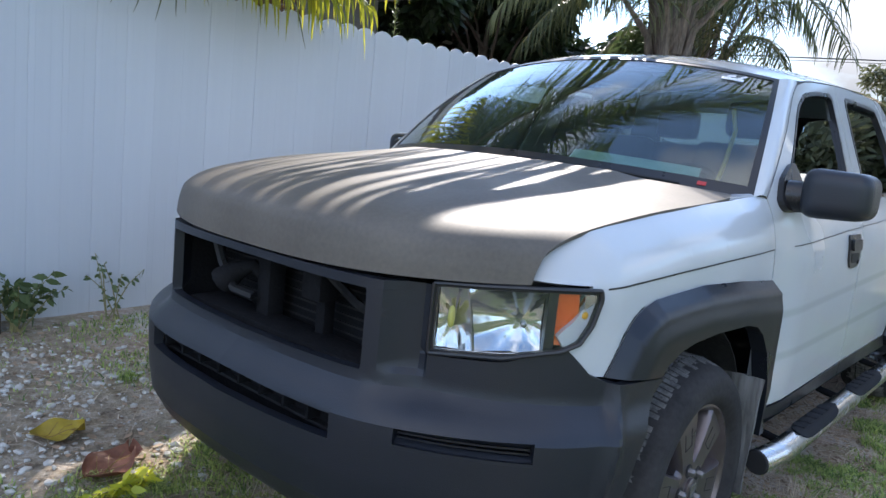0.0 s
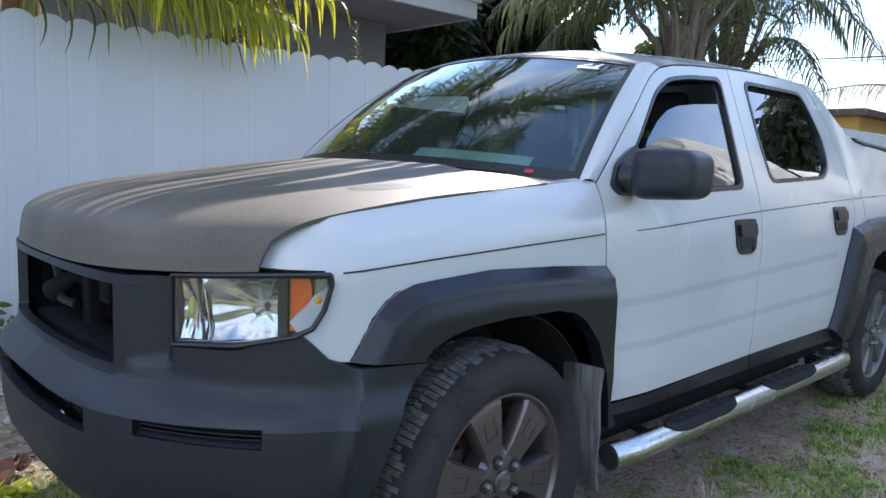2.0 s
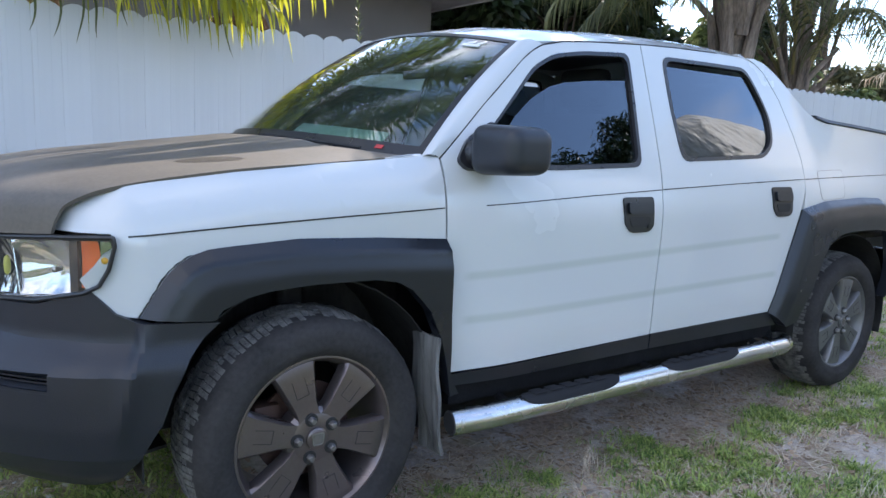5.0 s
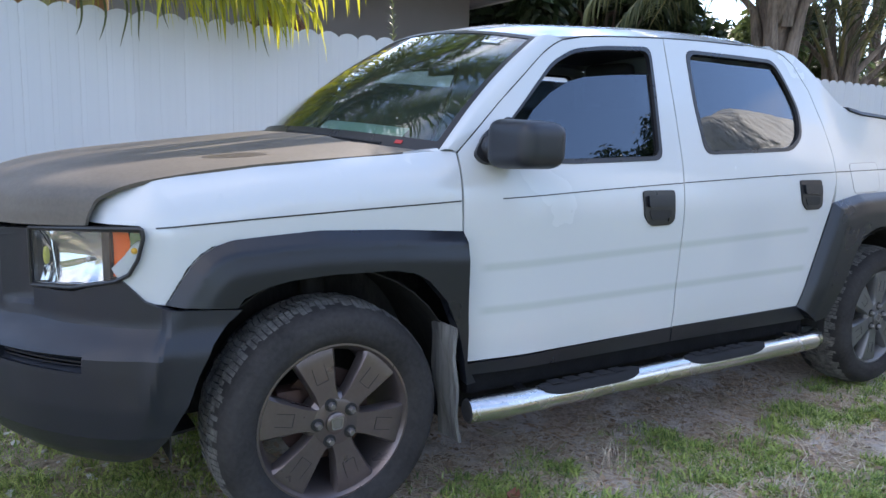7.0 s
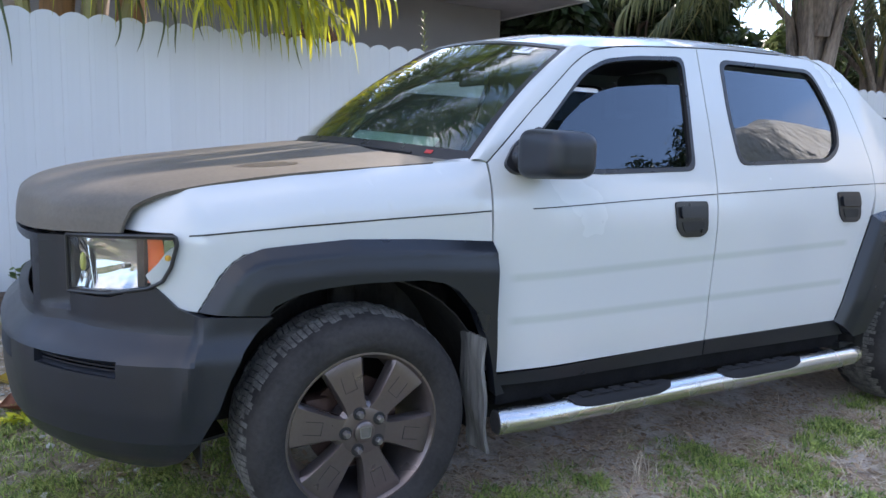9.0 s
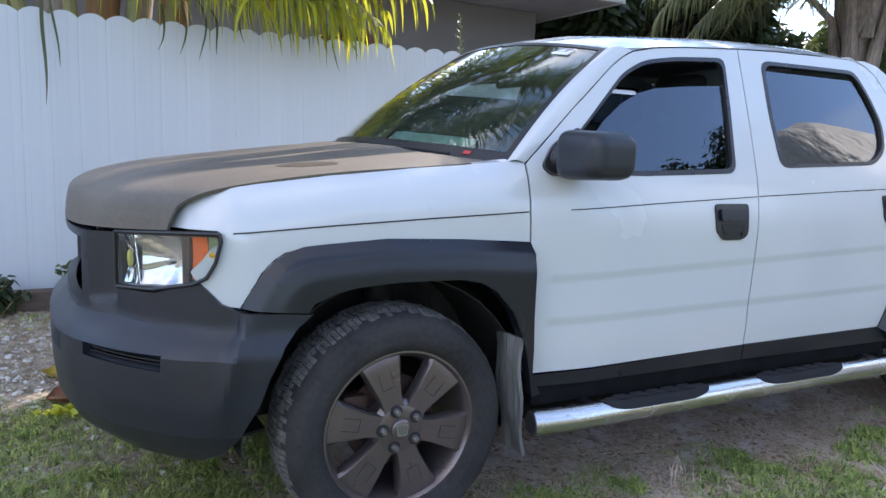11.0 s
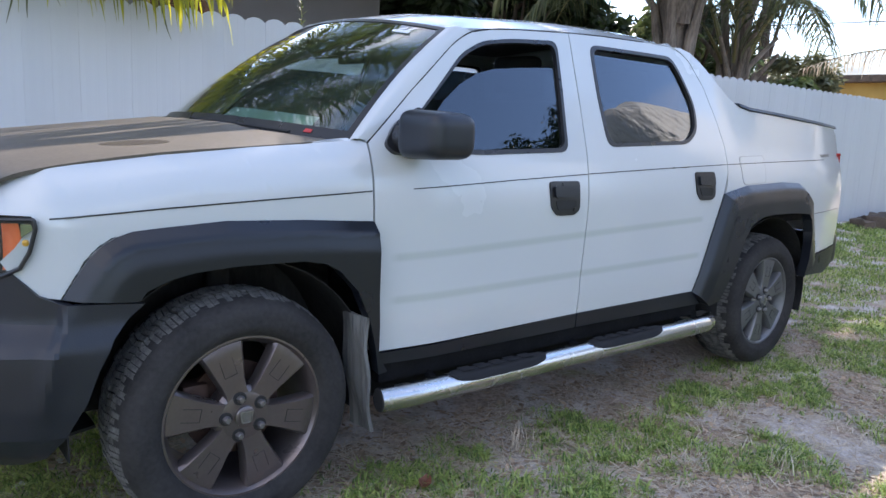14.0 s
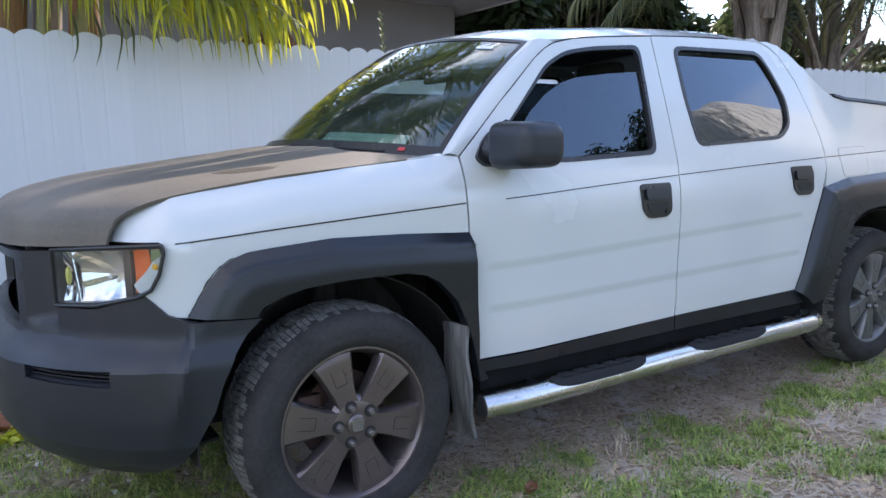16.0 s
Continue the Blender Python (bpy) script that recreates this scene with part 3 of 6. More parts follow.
def build_house():
    house = thing("house", "grey stucco bungalow with a wide white eave behind the fence", "house", kind="structure")
    bm = bmesh.new()
    box(bm, -9.0, 6.6, 0.0, 5.46, 12.0, 3.268, 0.01)
    part("wall", bm, "stucco", house)
    bm = bmesh.new()
    box(bm, -9.6, 5.30, 3.272, 5.94, 12.6, 3.30)
    part("soffit", bm, "soffit", house)
    bm = bmesh.new()
    box(bm, -9.65, 5.24, 3.262, 6.0, 5.297, 3.48, 0.006)
    part("fascia", bm, "fascia", house)
    bm = bmesh.new()
    box(bm, 5.943, 5.299, 3.262, 6.0, 12.6, 3.48, 0.006)
    part("fascia", bm, "fascia", house)
    bm = bmesh.new()
    box(bm, -9.7, 5.20, 3.482, 6.05, 12.7, 3.575, 0.01)
    part("roof_edge", bm, "fascia", house)
    rows = [[(-9.7, 5.2, 3.58), (6.05, 5.2, 3.58)], [(-9.7, 9.0, 4.05), (6.05, 9.0, 4.05)], [(-9.7, 12.7, 3.58), (6.05, 12.7, 3.58)]]
    part("roof", grid(rows, 0.03), "roofing", house)


build_house()


# ---- plants ----
def strip_mesh(name, strips, material, parent=None, label=""):
    """Many small leaf strips in one mesh; each strip is a list of (left, right) point pairs."""
    verts, faces = [], []
    for s in strips:
        k = len(verts)
        for a, b in s:
            verts += [tuple(a), tuple(b)]
        for i in range(len(s) - 1):
            faces.append((k + 2 * i, k + 2 * i + 1, k + 2 * i + 3, k + 2 * i + 2))
    me = bpy.data.meshes.new(name)
    me.from_pydata(verts, [], faces)
    me.materials.append(M[material])
    ob = new(name, me)
    ob.parent = parent
    if label:
        tagged(ob, label)
    return ob


def frond(palm, base, mid, tip, length=0.55, material="frond", rng=None, count=58, droop=0.55, rachis=0.016, spread=1.0, parent_name="frond", sweep=0.0, broad=1.0, sides=(-1, 1)):
    """A feather leaf: a tapering arched rib with two rows of hanging leaflets."""
    base, mid, tip = Vector(base), Vector(mid), Vector(tip)
    pt = lambda t: base * (1 - t) ** 2 + mid * 2 * t * (1 - t) + tip * t * t
    pts = [pt(i / 16) for i in range(17)]
    rib = part(parent_name, tube(pts, [rachis * (1.25 - i / 16) + 0.003 for i in range(17)], 6), "stalk", palm)
    strips = []
    for i in range(count):
        t = 0.16 + 0.84 * i / (count - 1)
        p, d = pt(t), (pt(min(t + 0.02, 1.02)) - pt(t - 0.02)).normalized()
        side0 = d.cross(Vector((0, 0, 1)))
        if side0.length < 0.1:
            side0 = Vector((1, 0, 0))
        side0.normalize()
        ln = length * (0.45 + 0.75 * math.sin(math.pi * min(1, 0.12 + t * 0.85)) ** 0.8) * (rng.uniform(0.85, 1.12) if material != "frond" else rng.uniform(0.55, 1.3))
        for s in sides:
            out = (side0 * s * spread + d * (sweep + rng.uniform(0.25, 0.7)) + Vector((0, 0, rng.uniform(-0.1, 0.45)))).normalized()
            q, w = p.copy(), broad * (0.0095 if material == "frond" else 0.0135) * rng.uniform(0.7, 1.2)
            flat = out.cross(Vector((0, 0, 1))).normalized()
            tw = rng.uniform(-0.7, 0.7)
            flat = (flat + Vector((0, 0, 1)) * tw).normalized()
            st = []
            for k in range(6):
                f = k / 5
                ww = w * (1.0 - f ** 2.2) + 0.0006
                st.append((q - flat * ww, q + flat * ww))
                out = (out + Vector((0, 0, -droop * (0.35 + 0.9 * f) * rng.uniform(0.75, 1.25)))).normalized()
                q = q + out * ln / 5
            strips.append(st)
    strip_mesh("foliage", strips, material, rib)
    return rib


def build_yard_palm():
    """A clumping palm just behind the fence; its fronds hang over it and over the truck."""
    rng = random.Random(11)
    palm = thing("palm", "clumping yellow-green palm with fronds hanging over the fence", "palm")
    for x, y, r, m, h in ((-0.95, 3.3, 0.11, "bark", 2.5), (-0.62, 3.25, 0.12, "sheath", 2.6), (-0.36, 3.35, 0.10, "bark", 2.7), (-1.25, 3.5, 0.12, "bark", 2.6),
                          (-0.1, 3.6, 0.12, "sheath", 2.4)):
        pts = [(x + 0.03 * math.sin(k), y, -0.05 + (h + 0.1) * k / 8) for k in range(9)]
        part("trunk", tube(pts, [r * (1.15 - 0.03 * k + 0.05 * (k % 2)) for k in range(9)], 12), m, palm)
    for x0, y0, x1, y1, z1 in ((-1.05, 3.2, -1.5, 2.9, 3.2), (-0.8, 3.1, -0.95, 2.75, 3.3), (-0.45, 3.1, -0.3, 2.8, 3.3), (-1.2, 3.3, -1.3, 3.0, 3.4), (-0.25, 3.2, 0.1, 2.8, 3.0)):
        part("stalk", tube([(x0, y0, 1.7), ((x0 * 2 + x1) / 3, (y0 * 2 + y1) / 3, 2.3), (x1, y1, z1)], [0.055, 0.04, 0.025], 8), "stalk", palm)
    specs = [
        ((-0.45, 3.0, 2.4), (0.30, 2.4, 3.1), (1.25, 1.75, 2.25), 0.62), ((-0.5, 3.05, 2.5), (-0.2, 2.1, 3.2), (0.35, 1.55, 2.30), 0.60),
        ((-0.35, 3.1, 2.6), (0.6, 2.9, 3.3), (1.5, 2.3, 2.45), 0.6), ((-0.4, 3.0, 2.4), (0.55, 2.4, 3.0), (1.66, 2.05, 2.55), 0.5),
        ((-0.6, 2.9, 2.3), (-0.1, 2.0, 2.9), (0.75, 1.75, 2.35), 0.62), ((-0.55, 2.95, 2.35), (0.2, 2.15, 2.95), (1.10, 1.95, 2.30), 0.62),
        ((-0.5, 3.0, 2.5), (0.1, 2.2, 3.3), (0.95, 1.85, 2.75), 0.66), ((-0.5, 3.0, 2.4), (0.2, 2.2, 2.8), (1.0, 1.95, 2.35), 0.55),
        ((-0.4, 3.0, 2.6), (0.5, 2.3, 3.4), (1.45, 1.95, 2.75), 0.66), ((-0.55, 3.0, 2.5), (-0.15, 2.3, 3.0), (0.55, 2.1, 2.55), 0.6),
        ((-0.4, 3.1, 2.7), (0.3, 1.8, 4.3), (1.0, 0.35, 3.55), 0.62),
        ((-0.6, 3.0, 2.7), (-0.4, 1.6, 4.1), (0.05, 0.45, 3.4), 0.55),
        ((-0.9, 3.2, 2.6), (-1.5, 2.4, 3.6), (-2.1, 1.6, 3.0), 0.6), ((-1.0, 3.3, 2.6), (-1.9, 3.2, 3.5), (-2.9, 2.9, 2.7), 0.6),
        ((-0.5, 3.5, 2.6), (0.0, 4.3, 4.0), (0.7, 5.0, 3.4), 0.6),
        ((0.2, 3.6, 2.6), (1.1, 3.4, 4.0), (2.1, 2.9, 3.2), 0.7),  ((0.1, 3.7, 2.7), (0.6, 2.8, 4.6), (1.5, 1.6, 3.9), 0.7),
        ((0.2, 3.9, 2.7), (1.0, 3.6, 5.0), (2.2, 2.4, 4.5), 0.7), ((0.0, 3.6, 2.7), (0.0, 2.6, 4.4), (0.5, 1.3, 4.0), 0.65),
        ((-0.3, 3.0, 2.7), (0.5, 1.6, 4.9), (1.7, 0.1, 4.4), 0.66),  ((-0.4, 3.1, 2.5), (0.1, 2.7, 2.9), (0.8, 2.3, 2.5), 0.5),
    ]
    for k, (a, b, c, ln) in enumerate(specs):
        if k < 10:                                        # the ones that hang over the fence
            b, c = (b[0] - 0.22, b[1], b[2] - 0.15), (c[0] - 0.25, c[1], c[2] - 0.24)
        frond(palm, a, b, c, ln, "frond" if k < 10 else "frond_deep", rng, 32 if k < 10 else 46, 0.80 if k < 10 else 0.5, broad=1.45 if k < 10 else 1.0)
    # these stay out of view and are added to throw shade on the truck
    # long fronds that arch over the cab, their leaflets swept towards the tips
    for b, c, ln in (((1.0, -0.80, 5.6), (3.7, -0.42, 3.95), 1.05), ((0.8, 0.55, 5.9), (3.5, 0.45, 4.05), 1.0), ((1.5, -1.55, 5.8), (4.3, -0.90, 4.2), 0.7)):
        frond(palm, (0.0, 3.35, 2.8), b, c, ln, "frond_deep", rng, 30 if c[0] < 4 else 120, 0.16, 0.024, 0.8, sweep=0.8)
    for b, c in (((0.6, 2.9, 3.6), (1.5, 2.25, 2.75)), ((0.8, 3.2, 3.9), (1.85, 2.55, 3.0)), ((0.5, 2.9, 3.9), (1.35, 2.45, 3.25))):
        frond(palm, (-0.1, 3.5, 2.6), b, c, 0.6, "frond_deep", rng, 44, 0.5, spread=0.8, sweep=0.3)
    for a, b, c, ln in (((-0.3, 3.2, 2.8), (0.0, 2.2, 4.4), (0.9, 0.9, 3.7), 0.7), ((-0.2, 3.3, 2.8), (0.5, 2.6, 4.6), (1.5, 1.5, 3.8), 0.7), ((-0.5, 3.1, 2.8), (-0.5, 1.8, 4.3), (0.1, 0.5, 3.6), 0.65),
                        ((-0.3, 3.1, 2.7), (0.2, 2.0, 3.9), (0.8, 1.3, 3.3), 0.6)):
        frond(palm, a, b, c, ln, "frond_deep", rng, 64, 0.35, spread=0.8, sweep=0.4)
    for b, c in (((1.0, 4.0, 4.6), (2.6, 3.9, 4.0)), ((1.0, 3.6, 5.0), (3.0, 3.4, 4.5)), ((1.1, 4.4, 5.2), (3.0, 4.4, 4.8)), ((0.9, 4.2, 5.6), (2.4, 4.2, 5.3)), ((1.3, 3.9, 5.8), (3.4, 3.7, 5.4)),
                 ((0.9, 3.9, 4.9), (2.0, 4.0, 4.3))):       # high fronds over the cab's far side
        frond(palm, (0.2, 3.9, 2.9), b, c, 0.8, "frond_deep", rng, 60, 0.22, spread=0.9, sweep=0.3)
    for a, b, c in (((-0.5, 3.1, 2.8), (-1.0, 1.6, 5.6), (0.2, 0.35, 4.4)), ((-0.4, 3.2, 2.8), (-0.2, 1.5, 5.9), (0.45, 0.55, 4.9))):   # and towards the hood
        frond(palm, a, b, c, 0.75, "frond_deep", rng, 56, 0.25, spread=0.9, sweep=0.3)
    # the frond whose leaflets stripe the hood with shade
    frond(palm, (0.3, 3.4, 2.8), (1.20, 1.6, 4.1), (1.32, 0.25, 2.25), 1.45, "frond_deep", rng, 74, 0.03, 0.052, 1.25, sweep=-0.22, broad=1.15, sides=(-1,))
    # a few long dark leaflets that hang down singly over the fence
    for x, top, foot, lean, w in ((-0.985, 2.0, 1.40, -0.01, 0.010), (-0.94, 2.02, 1.62, 0.03, 0.007), (-0.30, 2.0, 1.77, -0.07, 0.008), (-0.18, 2.04, 1.75, -0.05, 0.008), (-0.06, 2.05, 1.73, -0.04, 0.007),
                                  (0.0, 2.02, 1.77, 0.01, 0.008), (0.14, 2.05, 1.86, 0.03, 0.007), (0.47, 2.05, 1.90, 0.02, 0.008), (0.76, 2.03, 1.73, 0.07, 0.009), (0.91, 2.02, 1.84, 0.04, 0.008),
                                  (-1.6, 2.03, 1.74, -0.04, 0.008), (-1.9, 2.05, 1.80, 0.05, 0.008), (-2.3, 2.03, 1.76, 0.03, 0.008)):
        y = 2.14 - 0.05 * rng.random()
        st = []
        for k in range(9):
            f = k / 8
            p = Vector((x + lean * f * f + 0.012 * math.sin(5 * f + x * 9), y + 0.30 * (1 - f) ** 3, top + 0.10 * (1 - f) - (top - foot) * f))
            ww = w * (1 - f ** 3) + 0.0008
            st.append((p - Vector((ww, 0.3 * ww, 0)), p + Vector((ww, 0.3 * ww, 0))))
        strip_mesh("leaflet", [st], "frond_dark", palm)
    return palm


build_yard_palm()


def build_tall_palm(x, y, h, r, fan, rng, name_label, mats=("bark", "frond_dark"), reach=2.6, lift=0.0):
    palm = thing("palm", name_label, "palm")
    pts = [(x + 0.06 * math.sin(k * 0.9), y + 0.04 * math.cos(k * 1.3), -0.1 + (h + 0.1) * k / 12) for k in range(13)]
    part("trunk", tube(pts, [r * (1.05 - 0.012 * k) * (1 + 0.05 * math.sin(k * 2.4)) * (1.35 if k > 10 else 1) for k in range(13)], 16), mats[0], palm)
    for k in range(9):                                    # old leaf bases that flare off the trunk
        a = k * 2.4
        c, s = math.cos(a), math.sin(a)
        z = h - 0.85 + 0.12 * k
        pts = [(x + c * r * 0.9, y + s * r * 0.9, z - 0.5), (x + c * r * 1.25, y + s * r * 1.25, z), (x + c * (r * 1.7), y + s * (r * 1.7), z + 0.45),
               (x + c * (r * 1.7 + 0.5), y + s * (r * 1.7 + 0.5), z + 1.0)]
        part("stalk", tube(pts, [0.10, 0.085, 0.055, 0.03], 8), "bark", palm)
    for k in range(fan):
        a = k * 2.399 + 0.3
        c, s = math.cos(a), math.sin(a)
        up = 1.7 - 1.9 * (k / fan) + lift
        R = reach * rng.uniform(0.85, 1.1)
        frond(palm, (x + c * 0.2, y + s * 0.2, h + 0.25), (x + c * R * 0.6, y + s * R * 0.6, h + 0.9 + up * 0.9), (x + c * R, y + s * R, h - 0.55 + up * 0.75),
              0.75, mats[1], rng, 48, 0.6, 0.022)
    return palm


rng0 = random.Random(5)
stout = build_tall_palm(8.5, 3.5, 3.35, 0.20, 15, rng0, "stout grey palm with a dense crown of drooping fronds")
for mx, my, mz, tx, ty, tz in ((7.2, 3.9, 4.9, 5.9, 4.0, 3.3), (7.3, 4.4, 5.1, 6.3, 4.9, 3.5), (7.0, 3.2, 5.3, 5.4, 3.3, 4.0), (7.6, 4.9, 4.7, 6.9, 5.6, 3.2), (9.4, 3.0, 4.9, 10.2, 2.8, 3.5), (7.6, 3.2, 4.6, 6.8, 3.1, 3.1)):
    frond(stout, (8.45, 3.5, 3.7), (mx, my, mz), (tx, ty, tz), 0.85, "frond_pale", rng0, 52, 0.9, 0.022)
for mid, tip in (((6.8, 3.0, 5.6), (4.6, 1.9, 4.2)), ((6.5, 2.4, 6.0), (3.9, 1.2, 4.5)), ((6.9, 2.7, 5.8), (4.2, 1.55, 4.3)), ((6.8, 2.2, 5.7), (4.9, 1.2, 4.4)), ((6.7, 2.9, 6.2), (4.1, 2.1, 4.6)), ((6.9, 3.1, 5.9), (5.3, 2.1, 4.5)), ((6.2, 2.3, 6.1), (3.3, 1.0, 4.3)), ((6.2, 2.6, 6.0), (3.6, 1.5, 4.2))):   # over the cab, out of view, added to shade the roof
    frond(stout, (8.4, 3.45, 3.9), mid, tip, 0.9, "frond_dark", rng0, 54, 0.3, 0.022, broad=2.2)
slender = build_tall_palm(11.6, 4.35, 2.35, 0.16, 9, rng0, "slender dark palm with upright spiky fronds", reach=2.0, lift=1.1)
for k, (dx, dy, up) in enumerate(((0.1, 0.55, 2.1), (-0.2, 0.30, 2.4), (0.2, -0.10, 2.6), (0.0, -0.40, 2.3), (-0.1, -0.75, 2.0), (0.3, 0.85, 1.7), (-0.3, -0.2, 2.2))):
    part("stalk", tube([(11.6 + dx * 0.2, 4.35 + dy * 0.15, 2.0), (11.6 + dx * 0.5, 4.35 + dy * 0.4, 2.9), (11.6 + dx, 4.35 + dy, 2.2 + up)], [0.075, 0.055, 0.03], 8), "bark", slender)
for k in range(8):
    a, up = k * 2.399, 0.6 + 0.5 * (k % 4)
    c, n = math.cos(a), math.sin(a)
    frond(slender, (11.6, 4.35, 3.2), (11.6 + 1.3 * c, 4.35 + 1.3 * n, 5.2 + up), (11.6 + 2.9 * c, 4.35 + 2.9 * n, 4.3 + up * 0.8), 0.8, "frond_dark", rng0, 50, 0.5, 0.024)
# one dead frond that arches over from behind, nearly bare
frond(slender, (15.2, 1.6, 2.6), (15.0, 2.6, 3.55), (15.0, 4.7, 2.82), 0.55, "straw", rng0, 40, 0.9, 0.02)


def leaf_strips(points, size, rng, narrow=0.3, droop=0.5):
    """Short pointed leaves at the points, each turned at random."""
    out = []
    for p in points:
        d = Vector((rng.gauss(0, 1), rng.gauss(0, 1), rng.gauss(-0.15, 0.6))).normalized()
        f = d.cross(Vector((rng.gauss(0, 1), rng.gauss(0, 1), rng.gauss(0, 1)))).normalized()
        ln = size * rng.uniform(0.6, 1.3)
        q, st = Vector(p), []
        for k, w in enumerate((0.15, 1.0, 0.75, 0.05)):
            st.append((q - f * ln * narrow * 0.5 * w, q + f * ln * narrow * 0.5 * w))
            d = (d + Vector((0, 0, -droop * 0.3))).normalized()
            q = q + d * ln / 3
        out.append(st)
    return out


def crown_points(blobs, n, rng):
    """Points in the shells of many uneven clumps."""
    pts = []
    weights = [b[3] ** 2 for b in blobs]
    for _ in range(n):
        x, y, z, r = rng.choices(blobs, weights)[0]
        d = Vector((rng.gauss(0, 1), rng.gauss(0, 1), rng.gauss(0, 0.8))).normalized()
        pts.append(Vector((x, y, z)) + d * r * (rng.random() ** 0.35) * (1 + 0.25 * noise.noise(d * 2.5 + Vector((x, y, z)))))
    return pts


def build_tree(x, y, h, spread, n, leaf, material, label, rng, squash=1.0, low=0.45, name="tree"):
    tree = thing(name, label, "tree")
    trunk = [(x, y, -0.1), (x + 0.08, y, h * 0.25), (x - 0.05, y + 0.05, h * 0.5), (x + 0.05, y, h * 0.75)]
    part("trunk", tube(trunk, [spread * 0.07, spread * 0.055, spread * 0.04, spread * 0.02], 10), "twig", tree)
    blobs = []
    for k in range(16):
        a, rr, zz = k * 2.399, spread * math.sqrt((k + 0.5) / 16) * 0.8, h * (low + (1 - low) * rng.random() ** 0.8)
        c = Vector((x + math.cos(a) * rr, y + math.sin(a) * rr * squash, zz))
        blobs.append((c.x, c.y, c.z, spread * rng.uniform(0.25, 0.42)))
        start = Vector(trunk[1]).lerp(Vector(trunk[3]), rng.random())
        part("limb", tube([start, start.lerp(c, 0.5) + Vector((0, 0, 0.15)), c], [spread * 0.022, spread * 0.014, spread * 0.004], 6), "twig", tree)
    strip_mesh("crown", leaf_strips(crown_points(blobs, n, rng), leaf, rng), material, tree)
    return tree


rng1 = random.Random(21)
for tx, ty, th, ts in ((7.0, 8.2, 4.4, 1.7), (6.9, 9.6, 5.2, 1.7), (9.2, 7.6, 4.8, 1.9), (11.6, 8.2, 4.6, 1.9), (14.2, 8.6, 4.2, 2.0), (8.2, 9.6, 5.6, 1.8), (10.4, 9.4, 5.4, 1.9)):
    build_tree(tx, ty, th, ts, 19000, 0.32, "leaf_dark", "dense dark-leaved hedge tree with drooping leaves", rng1, low=0.12)
for tx, ty, th, ts in ((16.0, 5.2, 3.22, 0.75), (18.2, 6.9, 3.1, 1.0), (50, 23, 6.4, 4.0), (26.0, 3.9, 4.9, 1.3), (27.0, 2.2, 5.4, 1.6), (28.0, 0.2, 5.2, 1.6)):
    build_tree(tx, ty, th, ts, 3500, 0.15 + 0.004 * tx, "leaf_far", "dusty olive tree far behind the fence", rng1, low=0.3)


for tx, ty, th, ts in ((10.3, 5.4, 3.5, 1.0), (12.9, 5.5, 3.1, 0.9), (14.4, 4.9, 2.7, 0.7)):
    build_tree(tx, ty, th, ts, 5200, 0.17, "weed_leaf", "leafy green shrub behind the fence", rng1, low=0.2, name="shrub")
rng3 = random.Random(8)
for tx, ty, th, ts in ((14.6, 5.9, 9.6, 2.3), (12.0, 5.4, 8.6, 1.7), (17.5, 7.0, 10.5, 2.6)):   # tall, thin crowns added only to dapple the yard's end with shade
    build_tree(tx, ty, th, ts, 5200, 0.27, "leaf_dark", "tall thin-crowned tree behind the fence, added to shade the yard's end", rng3, low=0.62)


def build_far_house():
    ob = thing("house", "low ochre-walled house with a brown flat roof far off", "house", kind="structure")
    bm = bmesh.new()
    box(bm, 23.0, 5.7, 0.0, 31.0, 10.2, 3.12, 0.02)
    part("wall", bm, "yellow_wall", ob)
    bm = bmesh.new()
    box(bm, 22.6, 5.4, 3.124, 31.4, 10.6, 3.33, 0.02)
    part("roof", bm, "timber", ob)


build_far_house()


def build_cables():
    for z, r in ((6.35, 0.026), (6.23, 0.012)):           # across the far street, level
        pts = [(32.0, 2.0 + 4.0 * k, z + 0.034 * (4.0 * k - 11.0)) for k in range(9)]
        ob = part("power_cable", tube(pts, r, 6), "cable")
        tagged(ob, "thin black overhead power cable", "cable", group="overhead cables", kind="structure")


build_cables()


# ---- the pickup truck: x to its tail, the driver's side at -y, front axle at x = 0 ----
truck = thing("pickup_truck", "white crew-cab pickup with a bare primer hood and charcoal bumper", "pickup truck")
HOOD_X, HOOD_Z = [-0.66, -0.60, -0.486, -0.198, 0.239, 0.5], [0.99, 1.071, 1.11, 1.153, 1.192, 1.212]


def half(x, z):
    """Half the body's width at a place on its side."""
    w = 0.937
    if z < 0.6:
        w -= 0.014 * (0.6 - z) / 0.17
    ahead = max(0.0, 0.75 - x)
    w -= 0.030 * smooth(ahead, 0.0, 0.34) + 0.055 * max(0.0, (ahead - 0.3) / 0.95) ** 1.3
    if x < -0.45:
        w -= 0.05 * ((-0.45 - x) / 0.14) ** 1.6
    cab = smooth(x, 0.30, 0.52)
    zh = float(np.interp(x, HOOD_X, HOOD_Z))
    roll = 0.085 * max(0.0, (z - zh + 0.15) / 0.15) ** 2.2
    slope = 0.40 - 0.22 * smooth(x, 2.62, 2.95)
    if z < 1.2:
        upper = 0.05 * (max(0.0, z - 0.95) / 0.25) ** 2
    else:
        upper = 0.05 + (z - 1.2) * slope
    w -= upper * cab + min(roll, 0.2) * (1 - cab)
    if x > 3.5:
        w -= 0.05 * ((x - 3.5) / 0.5) ** 2
    return w


def side(s, off=0.0):
    """The truck's flank: s = -1 the driver's, +1 the other."""
    return lambda x, z: Vector((x, s * (half(x, z) + off), z))


